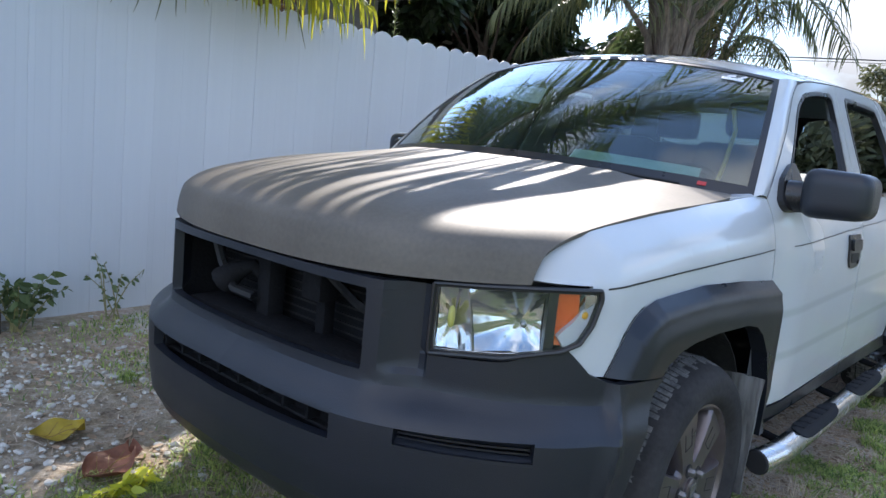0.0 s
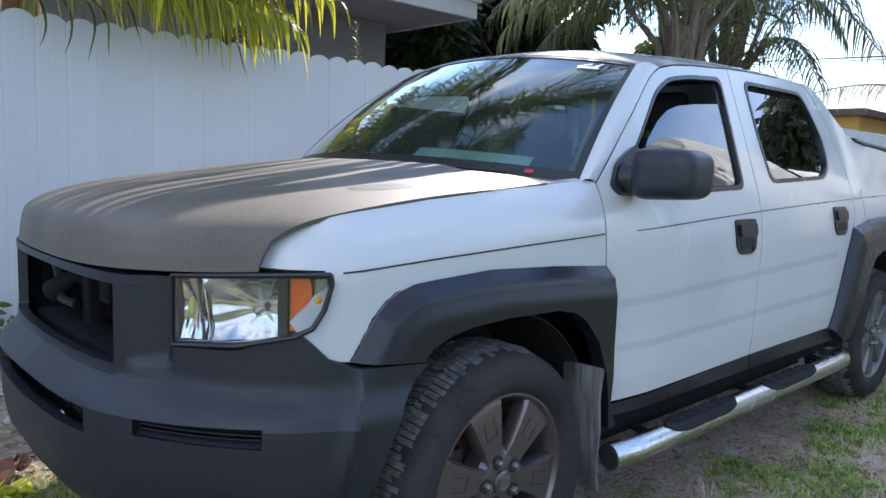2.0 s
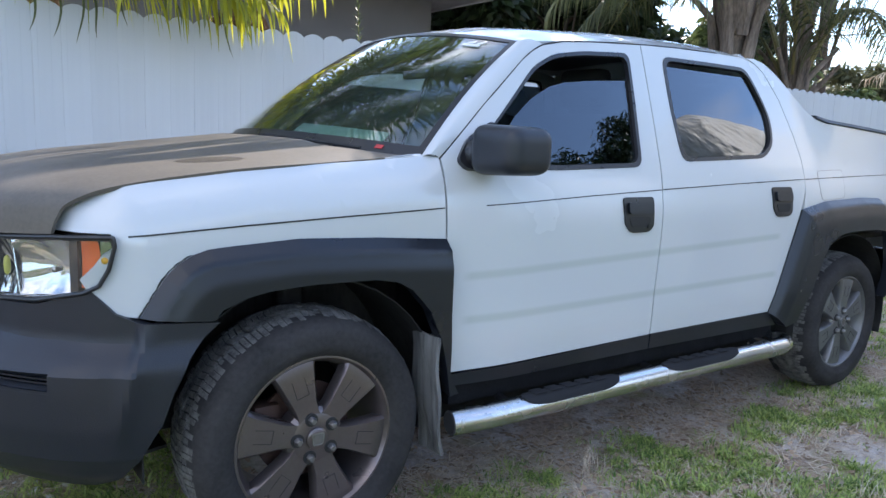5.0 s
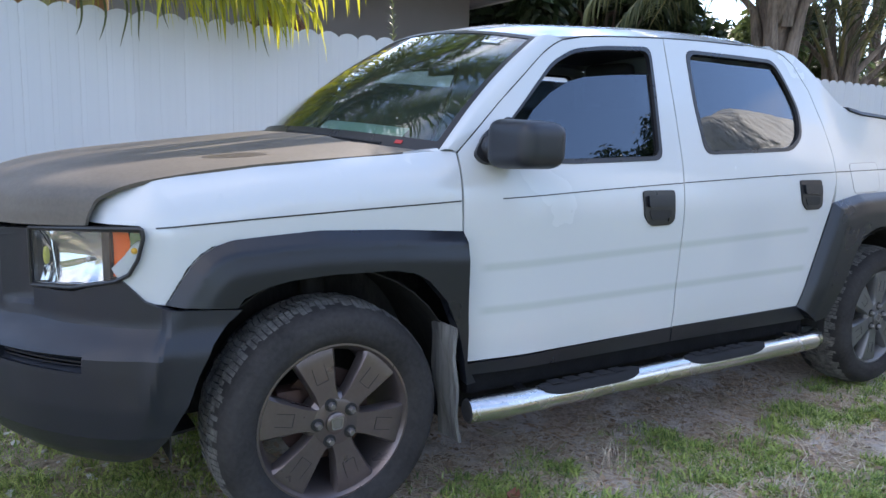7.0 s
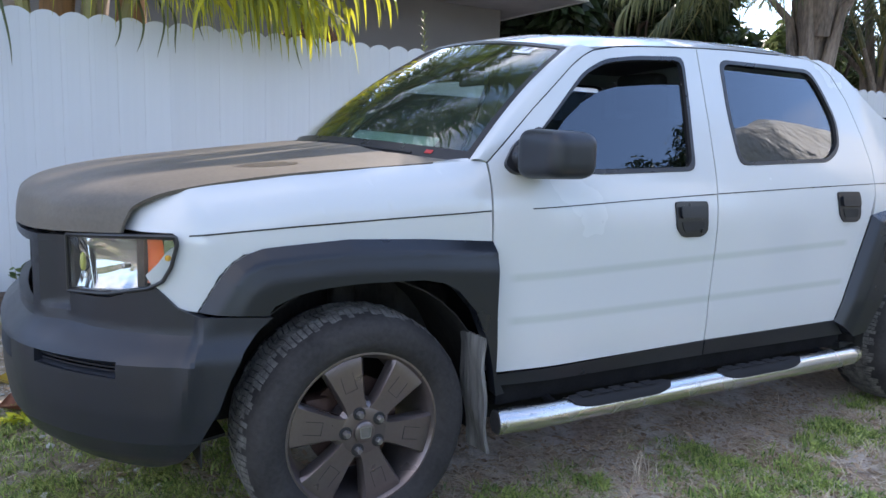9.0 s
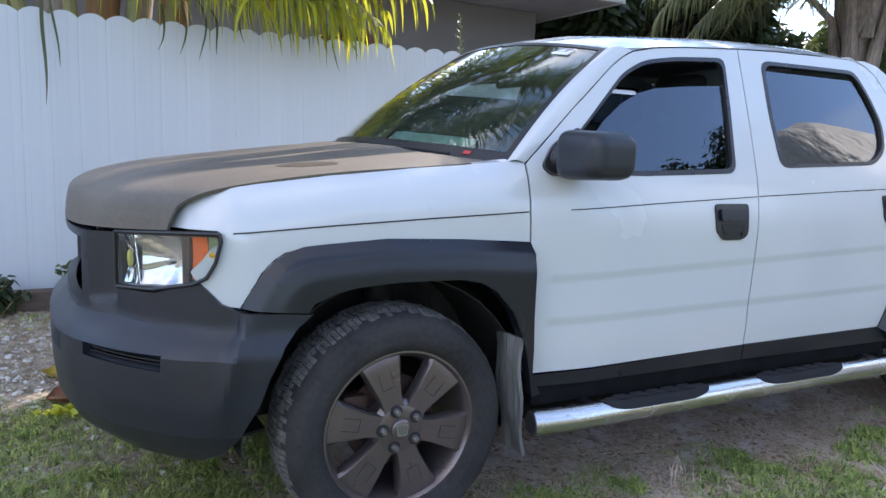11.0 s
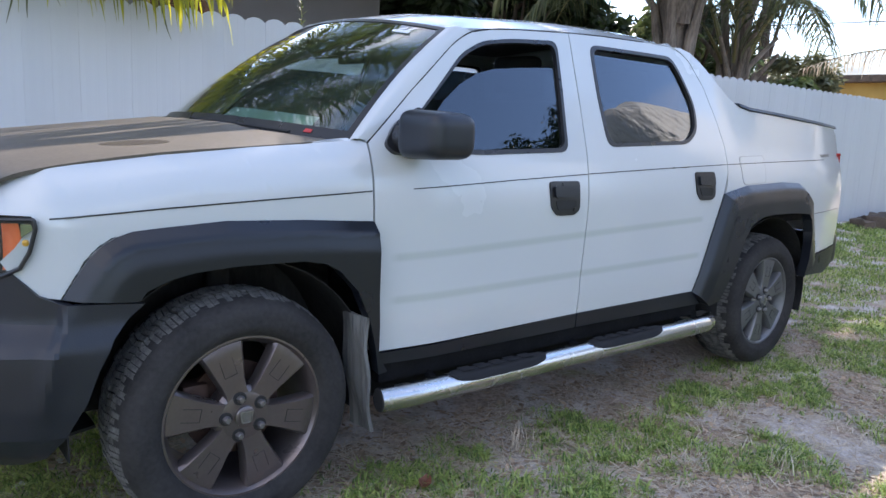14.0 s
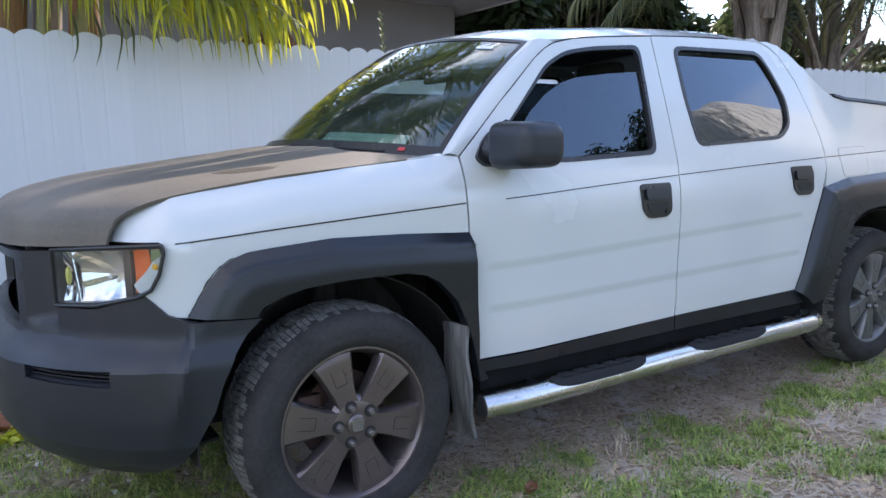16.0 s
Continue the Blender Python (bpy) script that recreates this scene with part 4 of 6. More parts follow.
LOW = [(0.0, -0.965), (0.25, -0.955), (0.434, -0.925), (0.56, -0.875), (0.70, -0.79), (0.825, -0.68), (0.895, -0.575), (0.925, -0.48), (0.937, -0.37), (0.944, -0.285)]
HIGH = [(0.0, -0.905), (0.25, -0.895), (0.444, -0.862), (0.552, -0.778), (0.68, -0.705), (0.79, -0.60), (0.845, -0.525), (0.872, -0.46), (0.885, -0.37), (0.893, -0.285)]


def nose(off=0.0, low_off=0.0):
    """The truck's front as a sheet: q runs from the middle (0) round to the wheel arch (9), minus on the passenger's side."""
    def f(q, z):
        a = abs(q)
        lo, hi = curve_through(LOW, a), curve_through(HIGH, a)
        d = float(np.interp(z, [0.26, 0.30, 0.36, 0.42, 0.50, 0.60, 0.65], [0.17, 0.12, 0.05, 0.016, 0.004, 0.0, 0.0]))
        k = smooth(z, 0.640, 0.724) * (1 - 0.45 * smooth(a, 6.5, 7.1))
        p = lo * (1 - k) + hi * k
        # inward along the sheet's own normal, in plan
        t = curve_through(LOW, min(a + 0.05, 9)) - curve_through(LOW, max(a - 0.05, 0))
        t /= np.linalg.norm(t)
        nrm = np.array((t[1], -t[0])) * -1
        if nrm[1] > 0:
            nrm = -nrm
        crease = 0.018 * math.exp(-((a - 6.82 + (0.70 - z) * 2.1) / 0.26) ** 2) * smooth(z, 0.42, 0.58) * (1 - smooth(z, 0.70, 0.77))
        shelf = 0.020 * smooth(a, 2.2, 2.5) * (1 - smooth(a, 2.95, 3.06)) * smooth(z, 0.735, 0.765)   # hollow between grille and lamp
        p = p + nrm * (off + crease - shelf - d * (1 - k))
        return Vector((p[1], -math.copysign(p[0], q) if q else -p[0], z))
    return f


def both(build):
    for s in (-1, 1):
        build(s)


FENDER = [(-0.548, 0.785), (-0.455, 0.774), (-0.40, 0.87), (-0.34, 0.915), (-0.237, 0.93), (-0.047, 0.94), (0.2, 0.935), (0.446, 0.925), (0.444, 1.044),
          (0.446, 1.2), (0.40, 1.206), (0.239, 1.19), (0.0, 1.171), (-0.198, 1.151), (-0.35, 1.131), (-0.486, 1.108), (-0.56, 1.086), (-0.60, 1.069), (-0.63, 1.035), (-0.647, 0.994),
          (-0.53, 0.992), (-0.535, 0.965), (-0.57, 0.91), (-0.60, 0.875)]
DOOR1 = [(0.462, 0.495), (0.453, 0.7), (0.452, 1.05), (0.453, 1.2), (0.659, 1.386), (0.871, 1.554), (0.935, 1.595), (0.99, 1.620), (1.10, 1.643), (1.25, 1.659), (1.556, 1.681), (1.527, 1.381),
         (1.491, 1.096), (1.485, 0.9), (1.471, 0.662), (1.474, 0.511)]
WIN1 = rounded([(0.565, 1.175), (0.60, 1.250), (0.916, 1.536), (1.035, 1.594), (1.20, 1.620), (1.468, 1.640), (1.44, 1.45), (1.392, 1.186), (0.917, 1.169)], 0.045)
DOOR2 = [(1.480, 0.512), (1.477, 0.662), (1.491, 0.9), (1.497, 1.096), (1.533, 1.381), (1.562, 1.682), (1.8, 1.693), (2.1, 1.700), (2.30, 1.699), (2.39, 1.680), (2.45, 1.64), (2.525, 1.52),
         (2.572, 1.353), (2.588, 1.231), (2.575, 1.1), (2.532, 1.003), (2.342, 0.514)]
WIN2 = rounded([(1.680, 1.648), (2.0, 1.652), (2.30, 1.653), (2.36, 1.55), (2.405, 1.42), (2.375, 1.30), (2.27, 1.235), (1.95, 1.222), (1.655, 1.210), (1.655, 1.42)], 0.05)
BEDSIDE = [(2.550, 0.97), (2.580, 1.1), (2.593, 1.231), (2.577, 1.353), (2.531, 1.52), (2.456, 1.642), (2.395, 1.685), (2.34, 1.703), (2.40, 1.706), (2.48, 1.690), (2.56, 1.645), (2.633, 1.585), (2.735, 1.470),
           (2.79, 1.435), (2.86, 1.418), (3.4, 1.39), (3.93, 1.36), (3.975, 1.32), (4.0, 1.213), (4.01, 1.0), (4.02, 0.77), (3.983, 0.64), (3.575, 0.606), (3.53, 0.72), (3.455, 0.94), (3.38, 0.99),
           (3.321, 1.012), (3.119, 1.02), (2.753, 1.01)]
FLARE1 = [(-0.474, 0.776), (-0.446, 0.824), (-0.410, 0.880), (-0.380, 0.911), (-0.342, 0.934), (-0.30, 0.948), (-0.237, 0.954), (-0.047, 0.968), (0.2, 0.962), (0.447, 0.948), (0.447, 0.7), (0.456, 0.5), (0.494, 0.436), (0.462, 0.43),
          (0.440, 0.53), (0.412, 0.631), (0.365, 0.73), (0.30, 0.80), (0.25, 0.828), (0.176, 0.842), (-0.023, 0.842), (-0.15, 0.832), (-0.216, 0.818), (-0.28, 0.79), (-0.300, 0.764)]
FLARE2 = [(2.341, 0.510), (2.536, 0.999), (2.753, 1.035), (3.119, 1.048), (3.321, 1.040), (3.40, 1.008), (3.479, 0.950), (3.559, 0.72), (3.599, 0.602), (3.44, 0.49), (3.455, 0.6), (3.46, 0.76), (3.43, 0.83), (3.385, 0.866),
          (3.197, 0.881), (2.95, 0.879), (2.857, 0.869), (2.76, 0.836), (2.71, 0.78), (2.62, 0.6), (2.53, 0.45), (2.438, 0.437)]


def edge_distance(x, z, a, b):
    dx, dz = b[0] - a[0], b[1] - a[1]
    t = min(max(((x - a[0]) * dx + (z - a[1]) * dz) / (dx * dx + dz * dz), 0), 1)
    return math.hypot(x - a[0] - t * dx, z - a[1] - t * dz)


def flare_surface(s, line):
    def f(x, z):
        d = min(edge_distance(x, z, a, b) for a, b in zip(line, line[1:]))
        o = 0.004 + 0.036 * min(d / 0.036, 1.0) + 0.012 * smooth(d, 0.036, 0.10)
        return Vector((x, s * (half(x, z) + o), z))
    return f


def build_side(s):
    fl = s > 0
    part("front_fender", sheet(FENDER, side(s), 0.016, 0.04, flip=fl), "paint", truck)
    for name, outline, hole, handle, key in (("front_door", DOOR1, WIN1, (1.252, 0.935, 1.43, 1.072), True), ("rear_door", DOOR2, WIN2, (2.275, 0.969, 2.445, 1.106), False)):
        door = part(name, sheet(outline, side(s), 0.03, 0.04, [hole], flip=fl), "paint", truck, "white door with a dark window surround and two dull moulding ghosts")
        # window seal
        cx, cz = np.mean([p[0] for p in hole]), np.mean([p[1] for p in hole])
        inner = [(cx + (x - cx) * 0.955, cz + (z - cz) * 0.925) for x, z in hole]
        part("window_seal", sheet(hole, side(s, 0.003), 0.02, 0.08, [inner], flip=fl), "gloss_black", door, "black rubber window seal")
        if name == "front_door":
            top = lambda x: float(np.interp(x, [0.60, 0.72, 0.79, 0.887, 0.984, 1.071, 1.222, 1.38, 1.5], [1.16, 1.285, 1.352, 1.420, 1.467, 1.490, 1.508, 1.521, 1.528]))
            fine = []
            for (xa, za), (xb, zb) in zip(inner, inner[1:] + inner[:1]):
                for k in range(5):
                    x, z = xa + (xb - xa) * k / 5, za + (zb - za) * k / 5
                    fine.append((x, min(z, top(x))))
            glass = fine if s < 0 else [(x, min(z, 1.525)) for x, z in inner]
        else:
            glass = [(x, min(z, 1.607)) for x, z in inner]
        part("window_glass", sheet(glass, side(s, -0.012), 0.004, 0.12, flip=fl), "light_tint" if s > 0 and name == "front_door" else "tint", door, "dark tinted glass, wound down a little" if name == "front_door" and s < 0 else "dark tinted glass")
        # handle: a dark cup with a grip bar across its top
        x0, z0, x1, z1 = handle
        cup = rounded([(x0, z1), (x1, z1), (x1, z0 + 0.02), (x1 - 0.03, z0), (x0 + 0.045, z0), (x0 + 0.01, z0 + 0.035)], 0.018)
        hd = part("door_handle", sheet(cup, side(s, 0.007), 0.008, 0.03, flip=fl), "gloss_black", door, "black plastic door handle")
        bm = sheet(rounded([(x0 + 0.018, z1 - 0.018), (x1 - 0.016, z1 - 0.018), (x1 - 0.016, z1 - 0.066), (x0 + 0.022, z1 - 0.062)], 0.012), side(s, 0.019), 0.010, 0.03, flip=fl)
        part("grip", bm, "flare", hd)
        bm = sheet(rounded([(x0 + 0.028, z1 - 0.074), (x1 - 0.022, z1 - 0.077), (x1 - 0.028, z0 + 0.022), (x0 + 0.045, z0 + 0.022)], 0.015), side(s, 0.009), 0.003, 0.03, flip=fl)
        part("cup", bm, "black", hd)
        if key and s < 0:
            bm = tube([(x1 - 0.034, s * (half(x1, z0) + 0.002), z0 + 0.024), (x1 - 0.034, s * (half(x1, z0) + 0.013), z0 + 0.024)], 0.009, 12)
            part("lock", bm, "gloss_black", hd)
        # black lower band of the door
        band = [(0.464, 0.491), (1.473, 0.507), (1.474, 0.449), (0.505, 0.447), (0.48, 0.462)] if name == "front_door" else [(1.480, 0.508), (2.339, 0.510), (2.428, 0.440), (1.480, 0.449)]
        band = [(x, z + (0.004 * math.sin(x * 9) if z > 0.48 else 0)) for x, z in band]
        part("lower_cladding", sheet(band, side(s, 0.004), 0.03, 0.06, flip=fl), "flare", door, "black painted lower cladding")
    part("bed_side", sheet(BEDSIDE, side(s), 0.03, 0.05, flip=fl), "paint", truck)
    f1 = part("wheel_flare", sheet(FLARE1, flare_surface(s, FLARE1[:10]), 0.05, 0.012, flip=fl), "flare", truck, "satin black wheel arch flare")
    rng = random.Random(9)
    edge = [curve_through(FLARE1[:5], 4 * k / 46) for k in range(47)]
    ragged = [(x - 0.9 * d, z + 0.55 * d) for (x, z), d in zip(edge, [0.001 + 0.005 * abs(noise.noise(Vector((k * 0.31, s, 3)))) + 0.0025 * rng.random() for k in range(47)])]
    part("overspray_edge", sheet([tuple(p) for p in edge] + ragged[::-1], side(s, 0.0012), 0.001, 0.03, flip=fl), "flare", f1, "ragged edge of black paint on the fender")
    f2 = part("wheel_flare", sheet(FLARE2, flare_surface(s, FLARE2[:9]), 0.05, 0.014, flip=fl), "flare", truck, "satin black wheel arch flare")
    part("rear_corner", sheet([(3.603, 0.600), (3.98, 0.634), (3.99, 0.52), (3.85, 0.47), (3.445, 0.488)], side(s, 0.006), 0.04, 0.05, flip=fl), "flare", truck)
    # the thin dark line along the belt, and the fuel flap
    knots = [(-0.494, 0.986), (-0.2, 1.008), (0.10, 1.027), (0.442, 1.046)]
    line = [(x, z + 0.0022) for x, z in knots] + [(x, z - 0.0022) for x, z in reversed(knots)]
    part("belt_line", sheet(line, side(s, 0.0012), 0.001, 0.05, flip=fl), "gloss_black", truck)
    for knots in ([(0.60, 1.052), (1.05, 1.077), (1.488, 1.098)], [(1.50, 1.099), (2.0, 1.120), (2.572, 1.141)], [(2.585, 1.141), (3.2, 1.160), (3.70, 1.173)]):
        line = [(x, z + 0.0019) for x, z in knots] + [(x, z - 0.0019) for x, z in reversed(knots)]
        part("belt_line", sheet(line, side(s, 0.0012), 0.001, 0.06, flip=fl), "gloss_black", truck)
    if s < 0:
        ring = rounded([(2.705, 1.183), (2.965, 1.190), (2.955, 1.046), (2.722, 1.037)], 0.03)
        cx, cz = 2.835, 1.114
        inn = [(cx + (x - cx) * 0.978, cz + (z - cz) * 0.972) for x, z in ring]
        flap = part("fuel_flap", sheet(inn, side(s, 0.001), 0.004, 0.05, flip=fl), "paint", truck)
        part("gap", sheet(ring, side(s, 0.0006), 0.001, 0.05, [inn], flip=fl), "nut", flap)
    seam = [(3.56, 0.858), (3.77, 0.866), (3.985, 0.874), (3.985, 0.871), (3.77, 0.863), (3.56, 0.855)]
    part("bumper_seam", sheet(seam, side(s, 0.0012), 0.001, 0.06, flip=fl), "gloss_black", truck)
    if s < 0:
        part("badge", sheet([(3.66, 1.188), (3.66, 1.203), (3.80, 1.208), (3.80, 1.193)], side(s, 0.002), 0.003, 0.05, flip=fl), "nut", truck, "small dark badge on the bed side")
    # mirror
    bm = bmesh.new()
    box(bm, -0.100, -0.096, -0.080, 0.075, 0.105, 0.078, 0.054, 6)
    for v in bm.verts:
        k = (v.co.y + 0.11) / 0.22
        v.co.x += 0.03 * (1 - k) ** 2
        v.co.z *= 0.92 + 0.12 * k
    m = Matrix.Translation((0.60, -1.03, 1.236) if s < 0 else (0.68, 0.985, 1.215)) @ Matrix.Diagonal((1, -s, 1, 1))
    for v in bm.verts:
        v.co = m @ v.co
    if s > 0:
        bmesh.ops.reverse_faces(bm, faces=bm.faces)
    mirror = part("door_mirror", bm, "bumper", truck, "black plastic door mirror")
    tri = rounded([(0.50, 1.20), (0.555, 1.275), (0.665, 1.335), (0.70, 1.24), (0.66, 1.17), (0.53, 1.17)], 0.03)
    part("mirror_base", sheet(tri, side(s, 0.022), 0.03, 0.05, flip=fl), "gloss_black", mirror)
    part("mirror_arm", tube([(0.58, s * (half(0.58, 1.23) + 0.01), 1.215), (0.60, s * 0.98, 1.22)], [0.055, 0.05], 12), "gloss_black", mirror)
    bm = bmesh.new()
    mx, my, mz = (0.664, -1.030, 1.185) if s < 0 else (0.772, 0.99, 1.164)
    box(bm, mx, my - 0.070, mz + 0.004, mx + 0.008, my + 0.078, mz + 0.099, 0.003)
    part("mirror_glass", bm, "reflector", mirror)


both(build_side)


# hood
HC = [(-0.905, 0.966), (-0.899, 1.015), (-0.876, 1.064), (-0.79, 1.105), (-0.60, 1.145), (-0.22, 1.196), (0.115, 1.238)]
HE = [(-0.648, 0.745, 0.988), (-0.634, 0.750, 1.030), (-0.603, 0.757, 1.069), (-0.49, 0.773, 1.110), (-0.20, 0.800, 1.155), (0.10, 0.812, 1.181), (0.36, 0.800, 1.203)]


def hood_point(v, a):
    c, e = curve_through(HC, v), curve_through(HE, v)
    b = abs(a)
    g = b ** 3.0
    z = c[1] + (e[2] - c[1]) * b ** 2.6
    z += 0.010 * (1 - smooth(b, 0.56, 0.68)) * smooth(v, 0.3, 1.5)
    return Vector((c[0] + (e[0] - c[0]) * g, -a * e[1], z))


rows = [[hood_point(6 * i / 44, -0.992 + 1.984 * j / 48) for j in range(49)] for i in range(45)]
bm = grid(rows)
bmesh.ops.recalc_face_normals(bm, faces=bm.faces)
if sum(f.normal.z for f in bm.faces) < 0:
    bmesh.ops.reverse_faces(bm, faces=bm.faces)
thicken(bm, 0.012)
hood = part("hood", bm, "hood", truck, "bare primer-brown hood with a dark round stain")
rows = [[hood_point(4.60 + 0.24 * (i / 4) * math.sin(2 * math.pi * k / 20), 0.765 + 0.062 * (i / 4) * math.cos(2 * math.pi * k / 20)) + Vector((0, 0, 0.0007)) for k in range(20)] for i in (0.05, 1, 2, 3, 4)]
part("stain", grid(rows, 0.0, True), "stain", hood)

# windscreen, pillars, roof
WB = lambda a: Vector((0.135 + 0.260 * a * a, -a * 0.836, 1.236 - 0.038 * a * a))
WT = lambda a: Vector((0.795 + 0.100 * a * a, -a * 0.688, 1.690 - 0.066 * a * a))


def ws(a, v, off=0.0):
    p = WB(a).lerp(WT(a), v)
    n = Vector((-0.56, -a * 0.32, 0.80)).normalized()
    return p + n * (0.028 * math.sin(math.pi * min(max(v, 0), 1)) + off)


def ws_rows(a0, a1, v0, v1, n, m, off=0.0):
    return [[ws(a0 + (a1 - a0) * j / m, v0 + (v1 - v0) * i / n, off) for j in range(m + 1)] for i in range(n + 1)]


def facing_up(bm, thick):
    bm.normal_update()
    if sum(f.normal.z for f in bm.faces) < 0:
        bmesh.ops.reverse_faces(bm, faces=bm.faces)
    thicken(bm, thick)
    return bm


screen = part("windscreen", facing_up(grid(ws_rows(-0.985, 0.985, 0.0, 0.985, 14, 22)), 0.005), "ws_glass", truck, "windscreen with a white decal")
bm = bmesh.new()
for rws in (ws_rows(-0.99, -0.965, 0.0, 1.0, 12, 2, 0.003), ws_rows(0.965, 0.99, 0.0, 1.0, 12, 2, 0.003), ws_rows(-0.965, 0.965, 0.97, 1.0, 1, 20, 0.003), ws_rows(-0.965, 0.965, -0.01, 0.065, 2, 20, 0.003)):
    join(bm, grid(rws))
part("screen_border", facing_up(bm, 0.003), "gloss_black", screen, "black printed screen border")
bm = grid([[ws(a, v, 0.005) for a in np.linspace(0.72, 0.83, 4)] for v in (0.875, 0.90)])
join(bm, grid([[ws(0.795 + 0.035 * k / 3, 0.90 + 0.014 * k, 0.005), ws(0.815 + 0.03 * k / 3, 0.90 + 0.014 * k, 0.005)] for k in range(4)]))
join(bm, grid([[ws(0.745 + 0.02 * k, 0.90 + 0.006 * k, 0.005), ws(0.745 + 0.02 * k, 0.912 + 0.010 * k, 0.005)] for k in range(3)]))
part("decal", facing_up(bm, 0.001), "white_vinyl", screen, "white vinyl decal")
bm = grid([[ws(a, v, 0.006) for a in (0.805, 0.835)] for v in (0.018, 0.04)])
part("red_tag", facing_up(bm, 0.002), "red_plastic", screen)

SEAM = [(0.449, 1.203), (0.555, 1.297), (0.659, 1.389), (0.765, 1.474), (0.871, 1.557), (0.935, 1.598), (0.99, 1.623), (1.10, 1.646), (1.25, 1.662), (1.556, 1.684), (1.8, 1.696), (2.1, 1.703), (2.34, 1.703), (2.47, 1.688)]


def build_pillar(s):
    rows = []
    for i in range(13):
        v = i / 12
        inn = ws(-s * 0.99, v, 0.002)
        x, z = curve_through(SEAM[:7], 6 * v ** 0.95)
        out = side(s)(x, z)
        mid = inn.lerp(out, 0.5) + Vector((-0.25, s * 0.6, 0.6)).normalized() * 0.016
        rows.append([inn + Vector((0.01, -s * 0.004, -0.012)), inn, inn.lerp(mid, 0.6) + Vector((0, 0, 0.004)), mid, mid.lerp(out, 0.55) + Vector((0, s * 0.002, 0.002)), out, out + Vector((0.01, -s * 0.02, -0.005))])
    bm = grid(rows)
    bm.normal_update()
    if sum(f.normal.y * s for f in bm.faces) < 0:
        bmesh.ops.reverse_faces(bm, faces=bm.faces)
    part("front_pillar", bm, "paint", truck)
    # cowl corner between hood, screen and fender
    bm = bmesh.new()
    pts = [hood_point(6, -s * 0.97), hood_point(5.7, -s * 0.992), side(s)(0.36, 1.204), side(s)(0.449, 1.204), ws(-s * 0.985, 0.03), ws(-s * 0.9, -0.005)]
    f = bm.faces.new([bm.verts.new(p) for p in pts])
    bmesh.ops.triangulate(bm, faces=[f])
    part("cowl_corner", facing_up(bm, 0.01), "paint", truck)


both(build_pillar)
for s in (-1, 1):
    pts = [side(s, -0.003)(*curve_through(SEAM[:-1], 11 * k / 60)) for k in range(61)]
    part("door_gap", tube([(a.x, a.y, a.z - 0.0015) for a in pts], 0.0042, 6), "black", truck)
bm = grid([[hood_point(6, a) + Vector((0.01, 0, -0.012)) for a in np.linspace(-0.97, 0.97, 21)], [ws(a, -0.02, -0.02) for a in np.linspace(-0.97, 0.97, 21)], [ws(a, 0.06, -0.03) for a in np.linspace(-0.97, 0.97, 21)]])
part("cowl", facing_up(bm, 0.01), "black", truck)
for a0, a1, v1 in ((0.75, 0.10, 0.015), (-0.05, -0.62, 0.015)):
    pts = [ws(a0 + (a1 - a0) * k / 8, 0.008 + v1 * k / 8, 0.004) for k in range(9)]
    part("wiper", tube(pts, 0.006, 6), "black", truck)


def roof_row(i):
    """Station i along the roof, from the screen's top to the cab's rear."""
    row = []
    for j in range(33):
        a = -1 + j / 16
        if i == 0:
            p = ws(a * 0.985, 1.0, 0.004)
        else:
            x = 0.99 + (2.47 - 0.99) * (i / 16) ** 0.9
            zs = float(np.interp(x, [p[0] for p in SEAM[6:]], [p[1] for p in SEAM[6:]]))
            w = half(x, zs)
            b = abs(a)
            front = ws(a * 0.985, 1.0, 0.004)
            k = min(1.0, i / 4)
            h = (0.078 + 0.012 * smooth(x, 1.0, 1.6)) * (1 - 0.80 * smooth(x, 2.20, 2.47))
            z = zs + h * (1 - b ** 3.2)
            xx = x - 0.20 * (1 - b * b) * (1 - k) + 0.05 * (1 - b * b) * smooth(x, 2.2, 2.37)
            p = Vector((xx, -a * w, z))
        row.append(p)
    return row


part("roof", facing_up(grid([roof_row(i) for i in range(17)]), 0.02), "paint", truck)
# cab rear wall with its window, and the slope of the pillars behind it
bm = sheet([(-0.70, 0.55), (0.70, 0.55), (0.70, 1.66), (0.60, 1.735), (-0.60, 1.735), (-0.70, 1.66)], lambda a, b: Vector((2.42 + (1.7 - b) * 0.12, -a, b)), 0.03, 0.2,
           [[(-0.5, 1.28), (0.5, 1.28), (0.48, 1.6), (-0.48, 1.6)]], flip=True)
back = part("cab_back", bm, "paint", truck)
bm = sheet([(-0.5, 1.28), (0.5, 1.28), (0.48, 1.6), (-0.48, 1.6)], lambda a, b: Vector((2.41 + (1.7 - b) * 0.12, -a, b)), 0.004, 0.5, flip=True)
part("rear_glass", bm, "clear", back)

